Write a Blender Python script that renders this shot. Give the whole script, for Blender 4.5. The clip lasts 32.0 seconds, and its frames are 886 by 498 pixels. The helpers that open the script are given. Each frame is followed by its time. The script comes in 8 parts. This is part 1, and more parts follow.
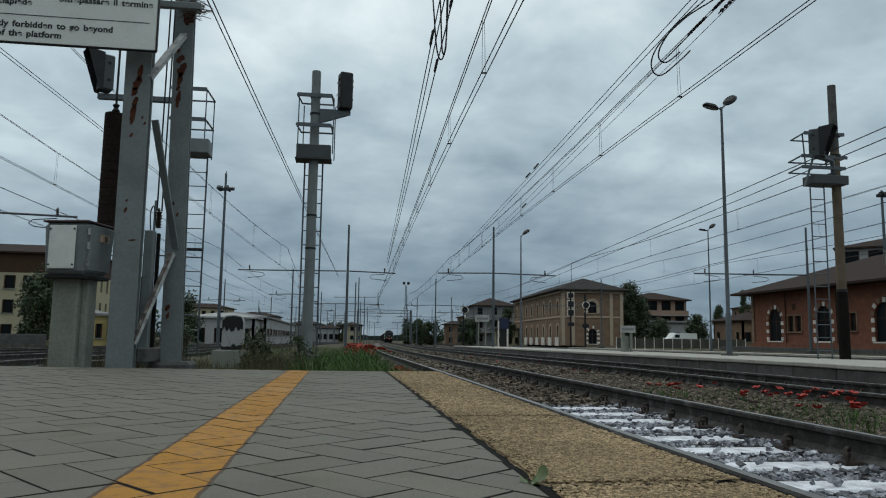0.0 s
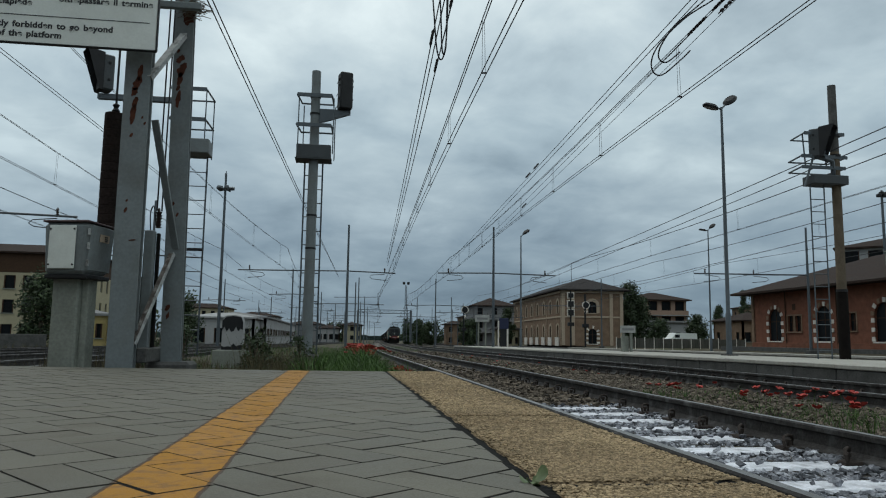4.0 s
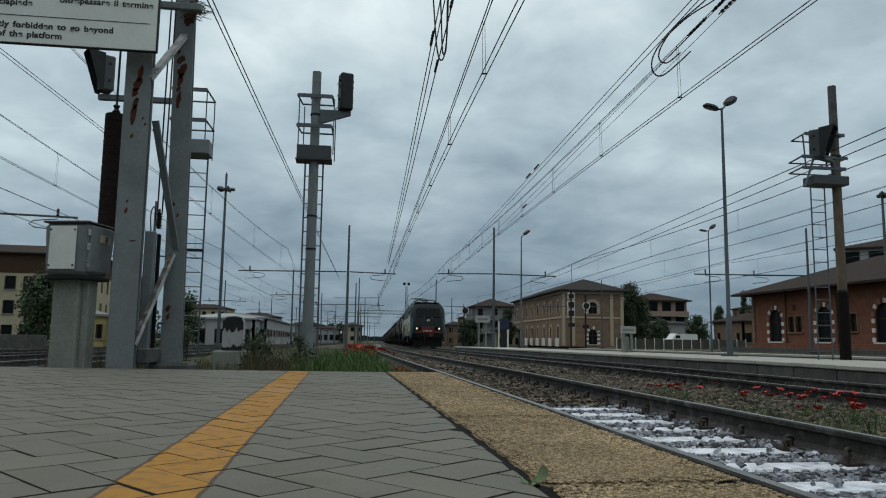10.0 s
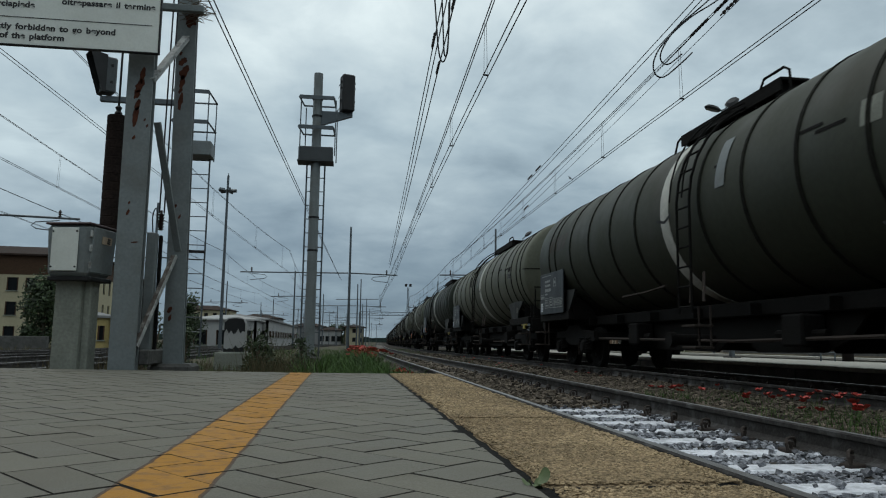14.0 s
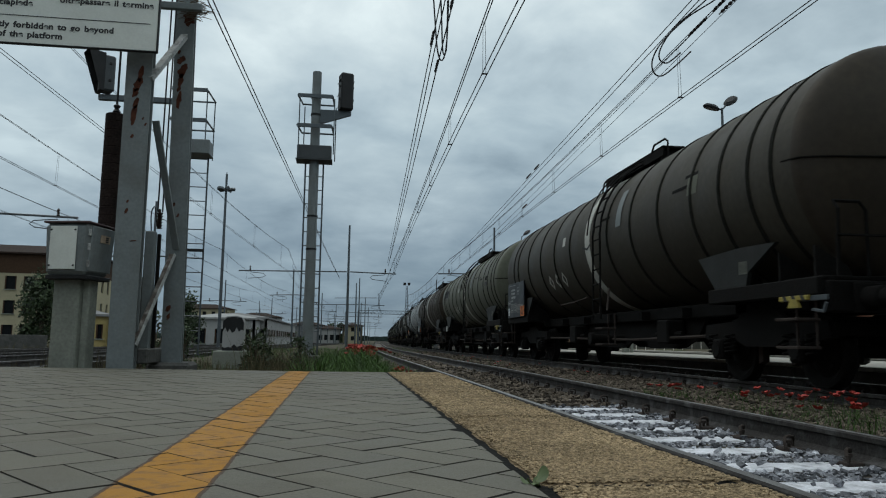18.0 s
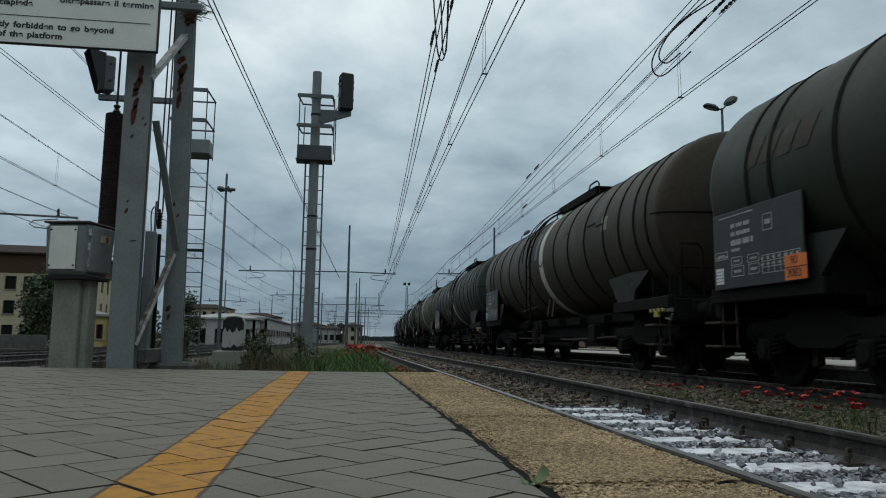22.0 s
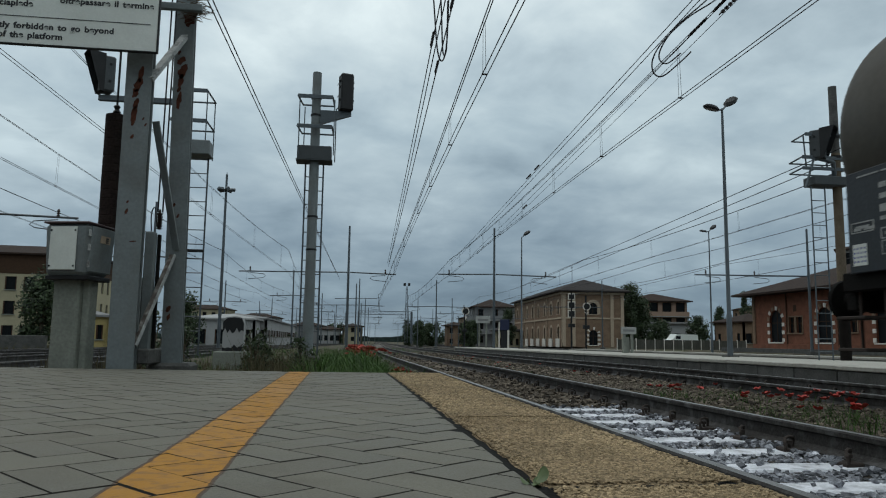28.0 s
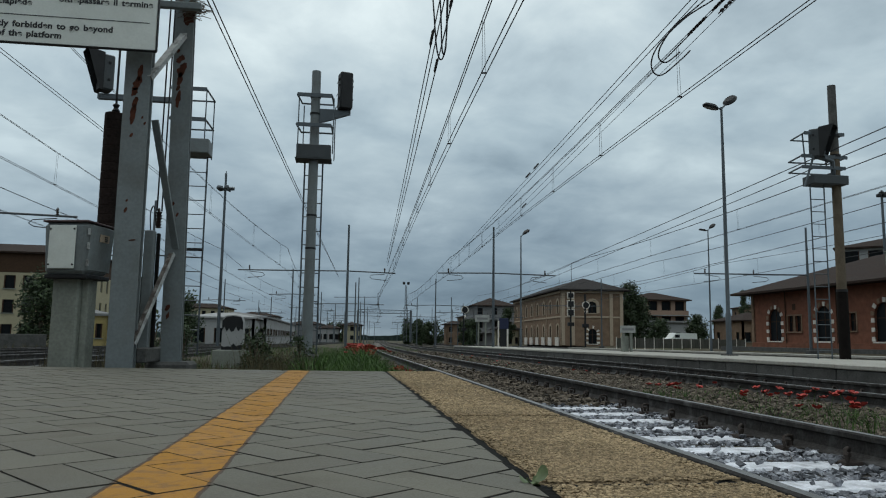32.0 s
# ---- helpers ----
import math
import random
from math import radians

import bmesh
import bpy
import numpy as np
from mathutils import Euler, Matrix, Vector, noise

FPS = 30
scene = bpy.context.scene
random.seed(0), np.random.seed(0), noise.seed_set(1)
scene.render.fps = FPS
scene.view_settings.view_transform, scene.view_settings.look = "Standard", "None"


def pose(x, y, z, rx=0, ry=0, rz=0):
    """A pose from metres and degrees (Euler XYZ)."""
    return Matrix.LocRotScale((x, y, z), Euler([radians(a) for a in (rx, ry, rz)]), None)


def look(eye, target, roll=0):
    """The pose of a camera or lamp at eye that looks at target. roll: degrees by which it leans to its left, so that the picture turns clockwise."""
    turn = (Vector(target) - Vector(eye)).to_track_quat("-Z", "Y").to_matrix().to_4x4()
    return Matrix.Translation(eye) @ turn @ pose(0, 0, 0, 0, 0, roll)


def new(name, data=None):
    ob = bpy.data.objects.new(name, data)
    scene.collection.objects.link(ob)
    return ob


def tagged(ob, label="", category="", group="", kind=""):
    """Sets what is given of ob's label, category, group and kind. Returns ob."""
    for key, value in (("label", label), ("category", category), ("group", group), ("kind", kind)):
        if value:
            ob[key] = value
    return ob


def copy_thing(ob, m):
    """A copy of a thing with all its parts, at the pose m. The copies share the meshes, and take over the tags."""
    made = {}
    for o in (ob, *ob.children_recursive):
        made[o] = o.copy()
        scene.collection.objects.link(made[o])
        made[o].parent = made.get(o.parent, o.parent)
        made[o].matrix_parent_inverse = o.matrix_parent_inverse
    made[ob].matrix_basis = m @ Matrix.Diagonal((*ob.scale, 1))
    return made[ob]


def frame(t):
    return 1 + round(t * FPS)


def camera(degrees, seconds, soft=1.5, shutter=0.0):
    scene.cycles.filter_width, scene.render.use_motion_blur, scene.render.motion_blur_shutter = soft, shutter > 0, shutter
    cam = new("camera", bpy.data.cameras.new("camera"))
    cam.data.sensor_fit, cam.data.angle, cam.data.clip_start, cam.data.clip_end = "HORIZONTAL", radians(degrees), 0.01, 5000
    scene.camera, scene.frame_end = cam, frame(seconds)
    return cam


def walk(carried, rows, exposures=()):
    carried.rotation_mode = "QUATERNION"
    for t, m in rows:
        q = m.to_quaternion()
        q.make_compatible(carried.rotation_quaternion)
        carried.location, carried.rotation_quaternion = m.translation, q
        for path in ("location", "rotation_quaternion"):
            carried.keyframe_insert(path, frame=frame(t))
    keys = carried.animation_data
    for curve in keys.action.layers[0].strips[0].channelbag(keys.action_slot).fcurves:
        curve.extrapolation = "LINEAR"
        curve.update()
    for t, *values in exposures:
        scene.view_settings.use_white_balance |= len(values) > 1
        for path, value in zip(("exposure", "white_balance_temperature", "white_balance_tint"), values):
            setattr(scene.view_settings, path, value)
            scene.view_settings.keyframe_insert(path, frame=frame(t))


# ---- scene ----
cam = camera(62.28, 32.0, soft=1.1, shutter=0.05)
EYE = (0.0, 0.0, 0.2905)
YAW, PITCH, ROLL = 7.867, 6.979, 0.796      # degrees: right of the track, up, clockwise


def aim(dx, dy):
    """The camera's pose, nudged by a small shake (in thousandths of the focal length)."""
    return (pose(*EYE, 0, 0, -(YAW - dx * 0.0573)) @ pose(0, 0, 0, 90 + PITCH + dy * 0.0573)
            @ pose(0, 0, 0, 0, 0, ROLL))


SHAKE = [(0, 0, 0), (6, 0, 0), (7, 0, -1.1), (8, 0, 0), (9, 0, 0.2), (10, .5, .9), (11, .5, .7), (12, 0, -1.4), (13, .7, .7),
         (13.6, 0, -.4), (14, 2.8, 2.8), (14.5, .2, 0), (16.5, 0, 0), (17, 1.5, 1.8), (17.5, .9, 1), (18, .9, 1), (20, .9, 1),
         (23, .9, 1), (25, .9, 1.4), (27.5, 1, 2.1), (28, 1, 1.7), (28.5, -1.9, .3), (29, 0, .9), (30, 0, .3), (31, 0, .8),
         (31.5, 0, 1.8), (32, 0, 0)]
walk(cam, [(t, aim(dx, dy)) for t, dx, dy in SHAKE])

# ---------------------------------------------------------------- light: overcast afternoon
world = bpy.data.worlds.new("overcast")
scene.world = world
world.use_nodes = True
wn, wl = world.node_tree.nodes, world.node_tree.links
wn.clear()
SUN_EL, SUN_AZ = radians(62), radians(-35)


def wnode(kind, **kw):
    n = wn.new(kind)
    for k, v in kw.items():
        n.inputs[k].default_value = v
    return n


def wmath(op, a, b=None):
    n = wn.new("ShaderNodeMath")
    n.operation = op
    for i, v in enumerate((a, b)):
        if v is None:
            continue
        if isinstance(v, (int, float)):
            n.inputs[i].default_value = v
        else:
            wl.new(v, n.inputs[i])
    return n.outputs[0]


def wramp(fac, stops):
    n = wn.new("ShaderNodeValToRGB")
    e = n.color_ramp.elements
    while len(e) < len(stops):
        e.new(0.5)
    for i, (p, c) in enumerate(stops):
        e[i].position, e[i].color = p, (*c, 1)
    wl.new(fac, n.inputs[0])
    return n.outputs[0]


def wmix(kind, fac, a, b):
    n = wn.new("ShaderNodeMix")
    n.data_type, n.blend_type = "RGBA", kind
    if isinstance(fac, float):
        n.inputs[0].default_value = fac
    else:
        wl.new(fac, n.inputs[0])
    wl.new(a, n.inputs[6]), wl.new(b, n.inputs[7])
    return n.outputs[2]


sky = wn.new("ShaderNodeTexSky")
sky.sky_type, sky.sun_disc = "NISHITA", False
sky.sun_elevation, sky.sun_rotation = SUN_EL, SUN_AZ
coord = wn.new("ShaderNodeTexCoord")
sep = wn.new("ShaderNodeSeparateXYZ")
wl.new(coord.outputs["Generated"], sep.inputs[0])
up = wmath("MAXIMUM", sep.outputs[2], 0.0)
den = wmath("ADD", up, 0.26)
flat = wn.new("ShaderNodeCombineXYZ")
wl.new(wmath("DIVIDE", sep.outputs[0], den), flat.inputs[0])
wl.new(wmath("DIVIDE", sep.outputs[1], den), flat.inputs[1])
big = wnode("ShaderNodeTexNoise", Scale=1.25, Detail=6.0, Roughness=0.5, Distortion=0.15)
small = wnode("ShaderNodeTexNoise", Scale=3.4, Detail=7.0, Roughness=0.55, Distortion=0.3)
for n in (big, small):
    wl.new(flat.outputs[0], n.inputs["Vector"])
clouds = wmath("ADD", wmath("MULTIPLY", big.outputs[0], 0.62), wmath("MULTIPLY", small.outputs[0], 0.38))
deck = wramp(up, [(0.0, (.22, .30, .36)), (.05, (.185, .265, .335)), (.14, (.285, .375, .44)), (.28, (.495, .61, .66)), (.45, (.69, .80, .83)), (1, (.84, .94, .96))])
light = wramp(clouds, [(.34, (.54, .585, .63)), (.45, (.84, .865, .89)), (.53, (1.07, 1.06, 1.05)), (.63, (1.45, 1.39, 1.33))])
lit = wmix("MULTIPLY", 1.0, deck, light)
gain = wn.new("ShaderNodeMix")
gain.data_type, gain.blend_type = "RGBA", "MULTIPLY"
gain.inputs[0].default_value = 1.0
wl.new(sky.outputs[0], gain.inputs[6])
gain.inputs[7].default_value = (.1, .1, .1, 1)
both = wmix("MIX", 0.06, lit, gain.outputs[2])
back = wnode("ShaderNodeBackground", Strength=1.0)
wl.new(both, back.inputs[0])
wl.new(back.outputs[0], wn.new("ShaderNodeOutputWorld").inputs[0])

sun = new("sun", bpy.data.lights.new("sun", "SUN"))
sun.data.energy, sun.data.angle, sun.data.color = 0.5, radians(35), (1, .97, .93)
sun.matrix_world = look((0, 0, 50), (0 + 50 / math.tan(SUN_EL) * math.sin(-SUN_AZ) * 1.0, -50 / math.tan(SUN_EL) * math.cos(SUN_AZ), 0))


# ---------------------------------------------------------------- materials
def material(name, base, rough=.8, metal=0.0, vary=.15, scale=6.0, bump=.3, dirt=None, dirt_amt=.5, dirt_scale=1.2, per_object=0.0,
             grain=None, coat=0.0, island=0.0, streak=1.0, spec=None, speckle=0.0):
    """A worn surface: base colour varied by fine grain and by larger stains of a second colour, with relief."""
    m = bpy.data.materials.new(name)
    m.use_nodes = True
    nt = m.node_tree
    n, l = nt.nodes, nt.links
    b = n["Principled BSDF"]
    b.inputs["Metallic"].default_value = metal
    b.inputs["Coat Weight"].default_value = coat
    b.inputs["Specular IOR Level"].default_value = spec if spec is not None else (.12 if rough >= .8 else .4)
    geo = n.new("ShaderNodeNewGeometry")
    tc = n.new("ShaderNodeTexCoord")
    info = n.new("ShaderNodeObjectInfo")
    shift = n.new("ShaderNodeVectorMath")
    shift.operation = "ADD"
    comb = n.new("ShaderNodeCombineXYZ")
    mul = n.new("ShaderNodeMath")
    mul.operation = "MULTIPLY"
    mul.inputs[1].default_value = 37.0
    l.new(info.outputs["Random"], mul.inputs[0])
    l.new(mul.outputs[0], comb.inputs[2])
    l.new(tc.outputs["Object"], shift.inputs[0])
    l.new(comb.outputs[0], shift.inputs[1])
    squash = n.new("ShaderNodeMapping")
    squash.inputs["Scale"].default_value = (1, 1, streak)
    l.new(shift.outputs[0], squash.inputs[0])
    v = squash.outputs[0]
    fine = n.new("ShaderNodeTexNoise")
    fine.inputs["Scale"].default_value = grain or scale * 9
    fine.inputs["Detail"].default_value = 4
    l.new(v, fine.inputs["Vector"])
    mid = n.new("ShaderNodeTexNoise")
    mid.inputs["Scale"].default_value = scale
    mid.inputs["Detail"].default_value = 5
    l.new(v, mid.inputs["Vector"])
    stain = n.new("ShaderNodeTexNoise")
    stain.inputs["Scale"].default_value = dirt_scale
    stain.inputs["Detail"].default_value = 7
    stain.inputs["Roughness"].default_value = .62
    l.new(v, stain.inputs["Vector"])

    def mix(kind, fac, a, c):
        x = n.new("ShaderNodeMix")
        x.data_type, x.blend_type = "RGBA", kind
        for i, s in ((0, fac), (6, a), (7, c)):
            if isinstance(s, (float, int)):
                x.inputs[i].default_value = s
            elif isinstance(s, tuple):
                x.inputs[i].default_value = (*s, 1)
            else:
                l.new(s, x.inputs[i])
        return x.outputs[2]

    def span(src, lo, hi, a, c):
        x = n.new("ShaderNodeMapRange")
        for i, q in enumerate((lo, hi, a, c)):
            x.inputs[i + 1].default_value = q
        l.new(src, x.inputs[0])
        return x.outputs[0]
    col = mix("MULTIPLY", 1.0, base, span(mid.outputs[0], .3, .7, 1 - vary, 1 + vary))
    col = mix("MULTIPLY", 1.0, col, span(fine.outputs[0], .3, .7, 1 - vary, 1 + vary))
    if speckle:
        cell = n.new("ShaderNodeTexVoronoi")
        cell.inputs["Scale"].default_value = speckle
        l.new(v, cell.inputs["Vector"])
        split = n.new("ShaderNodeSeparateColor")
        l.new(cell.outputs["Color"], split.inputs[0])
        col = mix("MULTIPLY", 1.0, col, span(split.outputs[0], 0, 1, .25, 1.7))
    if dirt:
        col = mix("MIX", span(stain.outputs[0], .5, .7, 0, dirt_amt), col, dirt)
    if per_object:
        col = mix("MULTIPLY", 1.0, col, span(info.outputs["Random"], 0, 1, 1 - per_object, 1 + per_object))
    if island:
        col = mix("MULTIPLY", 1.0, col, span(geo.outputs["Random Per Island"], 0, 1, 1 - island, 1 + island))
    l.new(col, b.inputs["Base Color"])
    l.new(span(mid.outputs[0], .3, .7, max(rough - .1, .03), min(rough + .1, 1)), b.inputs["Roughness"])
    if bump:
        bp = n.new("ShaderNodeBump")
        bp.inputs["Strength"].default_value = bump
        bp.inputs["Distance"].default_value = .01
        l.new(fine.outputs[0], bp.inputs["Height"])
        l.new(bp.outputs[0], b.inputs["Normal"])
    return m


def glow(name, colour, strength):
    m = material(name, colour, .3)
    b = m.node_tree.nodes["Principled BSDF"]
    b.inputs["Emission Color"].default_value = (*colour, 1)
    b.inputs["Emission Strength"].default_value = strength
    return m


M = dict(
    paver=material("grey_paver", (.132, .124, .099), .72, spec=.25, vary=.15, scale=2.2, dirt=(.098, .086, .066), dirt_scale=1.7, dirt_amt=.8, per_object=.05, island=.05, grain=190),
    slab=material("aggregate_slab", (.255, .188, .112), .9, vary=.22, scale=16, grain=190, bump=1.0, dirt=(.15, .105, .062), dirt_scale=1.3, speckle=135, per_object=.12),
    arris=material("soiled_arris", (.027, .024, .019), .95, vary=.6, scale=9, grain=60),
    pebble=material("washed_pebble", (.275, .205, .123), .85, vary=.2, scale=3, island=.5, bump=0, dirt=(.17, .12, .072), dirt_scale=1.3),
    joint=material("joint_soil", (.0065, .006, .005), .95),
    ballast=material("ballast_stone", (.102, .084, .066), .9, vary=.3, scale=8, island=.75, bump=.5),
    ballast_bed=material("ballast_bed", (.042, .036, .030), .95, speckle=28, vary=.5, scale=7, grain=26, bump=1.0, dirt=(.06, .07, .035), dirt_scale=.25),
    lime=material("lime_stone", (.17, .175, .192), .9, vary=.35, scale=12, island=.8, bump=.4, dirt=(.55, .56, .60), dirt_scale=9, dirt_amt=.75),
    lime_sleeper=material("limed_concrete", (.66, .67, .71), .9, vary=.14, dirt=(.2, .2, .21), dirt_scale=8, dirt_amt=.7),
    sleeper=material("concrete_sleeper", (.15, .13, .115), .9, vary=.2, per_object=.2),
    rail_side=material("rusty_rail", (.042, .039, .037), .8, metal=.1, vary=.3, dirt=(.15, .15, .15), dirt_scale=5, dirt_amt=.6),
    rail_top=material("worn_rail_top", (.17, .168, .165), .5, metal=.6, vary=.3, scale=14, dirt=(.09, .08, .07), dirt_scale=3),
    clip=material("rusty_clip", (.055, .045, .04), .8, metal=.3),
    soil=material("verge_soil", (.07, .06, .042), .95, vary=.4, scale=2, grain=14, bump=1.0, dirt=(.07, .09, .03), dirt_scale=.3),
    grass=material("grass_blade", (.042, .088, .014), .7, vary=.3, island=.5, bump=0),
    dry=material("dry_grass", (.078, .068, .038), .8, vary=.3, island=.4, bump=0),
    poppy=material("poppy_petal", (.36, .04, .03), .6, vary=.2, island=.3, bump=0),
    leaf=material("tree_leaf", (.03, .047, .018), .7, vary=.3, island=.6, bump=0),
    weed_leaf=material("weed_leaf", (.10, .135, .055), .6, vary=.15, bump=.1),
    # distance haze is put into this colour, bluer than the near leaves
    far_woods=material("far_woods", (.030, .043, .038), .95, vary=.4, scale=.3, grain=2, bump=0),
    iron_grey=material("dull_grey_box", (.055, .062, .066), .7, vary=.15, scale=5, dirt=(.04, .04, .038)),
    old_brace=material("peeling_brace", (.10, .085, .075), .9, vary=.35, scale=9, dirt=(.33, .32, .30), dirt_scale=14, dirt_amt=.9),
    pale_steel=material("chalky_steel", (.34, .35, .34), .7, vary=.2, scale=10, dirt=(.06, .05, .045), dirt_scale=12, dirt_amt=.9),
    red_edge=material("faded_red_paint", (.085, .055, .058), .7, vary=.2),
    bark=material("bark", (.10, .08, .06), .95, vary=.3, scale=9, bump=.8),
    steel=material("painted_grey_steel", (.155, .175, .178), .6, vary=.1, scale=4, dirt=(.10, .095, .082), dirt_scale=2.5, dirt_amt=.45, bump=.15),
    galv=material("galvanised_steel", (.088, .102, .112), .5, metal=.4, vary=.12, scale=6),
    dark=material("black_enamel", (.006, .0065, .0075), .6, vary=.2),
    rust=material("flaking_rust", (.075, .028, .018), .95, vary=.35, scale=14, bump=.8),
    weight=material("rusty_iron_weight", (.024, .017, .015), .9, vary=.3, scale=5, dirt=(.04, .025, .02), dirt_scale=4),
    concrete=material("cast_concrete", (.205, .215, .186), .9, vary=.14, scale=4, dirt=(.115, .115, .1), dirt_scale=1.5),
    concrete_dark=material("weathered_concrete", (.085, .084, .08), .92, vary=.25, scale=4, dirt=(.07, .07, .065), dirt_scale=1.3, per_object=.15),
    platform2=material("pale_platform", (.34, .325, .29), .85, vary=.12, scale=1.5, dirt=(.28, .27, .24), dirt_scale=.3),
    white=material("white_enamel", (.62, .64, .60), .45, vary=.04, dirt=(.45, .45, .40), dirt_scale=1.2, dirt_amt=.3, bump=.05),
    ink=material("black_lettering", (.02, .02, .022), .6, bump=0),
    wire=material("copper_wire", (.022, .022, .025), .6, metal=.3, bump=0),
    ceramic=material("brown_insulator", (.03, .02, .018), .3, bump=0),
    brick=material("red_brick_wall", (.185, .078, .05), .9, vary=.22, scale=2.5, grain=22, bump=.5, dirt=(.115, .062, .045), dirt_scale=.5),
    tanwall=material("ochre_brick_wall", (.20, .135, .092), .9, vary=.2, scale=1.2, grain=12, dirt=(.15, .098, .066), dirt_scale=.25),
    tantrim=material("pale_stone_trim", (.39, .31, .23), .9, vary=.1),
    whitestone=material("white_stone_block", (.62, .58, .52), .85, vary=.12, per_object=.12),
    roof=material("clay_roof", (.034, .023, .019), .92, vary=.3, scale=2, grain=9, bump=.9, dirt=(.042, .034, .028), dirt_scale=.4),
    greyroof=material("slate_brown_roof", (.036, .032, .031), .92, vary=.25, scale=1, grain=6, bump=.7),
    cream=material("cream_render", (.36, .32, .215), .9, vary=.07, scale=.6, dirt=(.28, .25, .18), dirt_scale=.2),
    yellow=material("yellow_render", (.38, .30, .13), .9, vary=.07, scale=.6, dirt=(.3, .235, .12), dirt_scale=.3),
    greywall=material("grey_render", (.2, .2, .2), .9, vary=.08, scale=.5, dirt=(.13, .13, .13), dirt_scale=.2),
    whitewall=material("white_render", (.33, .33, .325), .9, vary=.06, scale=.5, dirt=(.25, .25, .25), dirt_scale=.2),
    weathered=material("weathered_board", (.075, .073, .062), .9, vary=.25, scale=4, streak=.2),
    navy=material("navy_panel", (.012, .017, .05), .5, vary=.1),
    pale_board=material("dull_white_board", (.34, .345, .325), .7, vary=.1, scale=3, dirt=(.2, .2, .185), dirt_scale=2),
    glass=material("dark_window", (.009, .0105, .012), .35, bump=0, vary=.1, spec=.08),
    shutter=material("brown_shutter", (.06, .035, .022), .8),
    loco_dark=material("dark_grey_paint", (.0125, .0155, .0165), .55, spec=.22, vary=.08, scale=2, dirt=(.03, .028, .024), dirt_scale=.7, bump=.05),
    loco_green=material("green_paint", (.010, .062, .056), .4, vary=.06, scale=2, dirt=(.03, .06, .055), dirt_scale=.7, bump=.05),
    loco_white=material("dirty_white_paint", (.36, .36, .31), .45, vary=.07, scale=2, dirt=(.23, .22, .19), dirt_scale=.8, bump=.05),
    loco_blue=material("blue_paint", (.016, .042, .11), .45, vary=.1),
    loco_red=material("red_paint", (.115, .013, .012), .45, vary=.1),
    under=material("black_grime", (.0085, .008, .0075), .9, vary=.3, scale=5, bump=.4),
    lamp=glow("warm_headlight", (1.0, .78, .5), .7),
)
TANK = dict(
    olive=material("olive_grey_tank", (.032, .036, .025), .6, spec=.22, vary=.12, scale=1.2, dirt=(.045, .042, .032), dirt_scale=.5, dirt_amt=.7, bump=.1),
    dark=material("soot_grey_tank", (.020, .0255, .0175), .6, spec=.22, vary=.14, scale=1.2, dirt=(.022, .022, .019), dirt_scale=.5, dirt_amt=.7, bump=.1),
    brown=material("brown_tank", (.038, .030, .021), .62, spec=.22, vary=.16, scale=1.2, dirt=(.025, .019, .015), dirt_scale=.5, dirt_amt=.7, bump=.1),
    pale=material("pale_grey_tank", (.098, .102, .076), .58, spec=.22, vary=.1, scale=1.2, dirt=(.055, .053, .041), dirt_scale=.45, dirt_amt=.6, bump=.1),
    white=material("white_tank", (.33, .345, .35), .45, spec=.22, vary=.06, scale=1.2, dirt=(.17, .175, .17), dirt_scale=.6, dirt_amt=.6, bump=.1),
    teal=material("bluish_tank", (.028, .034, .030), .56, spec=.22, vary=.12, scale=1.2, dirt=(.03, .034, .03), dirt_scale=.5, dirt_amt=.7, bump=.1),
)


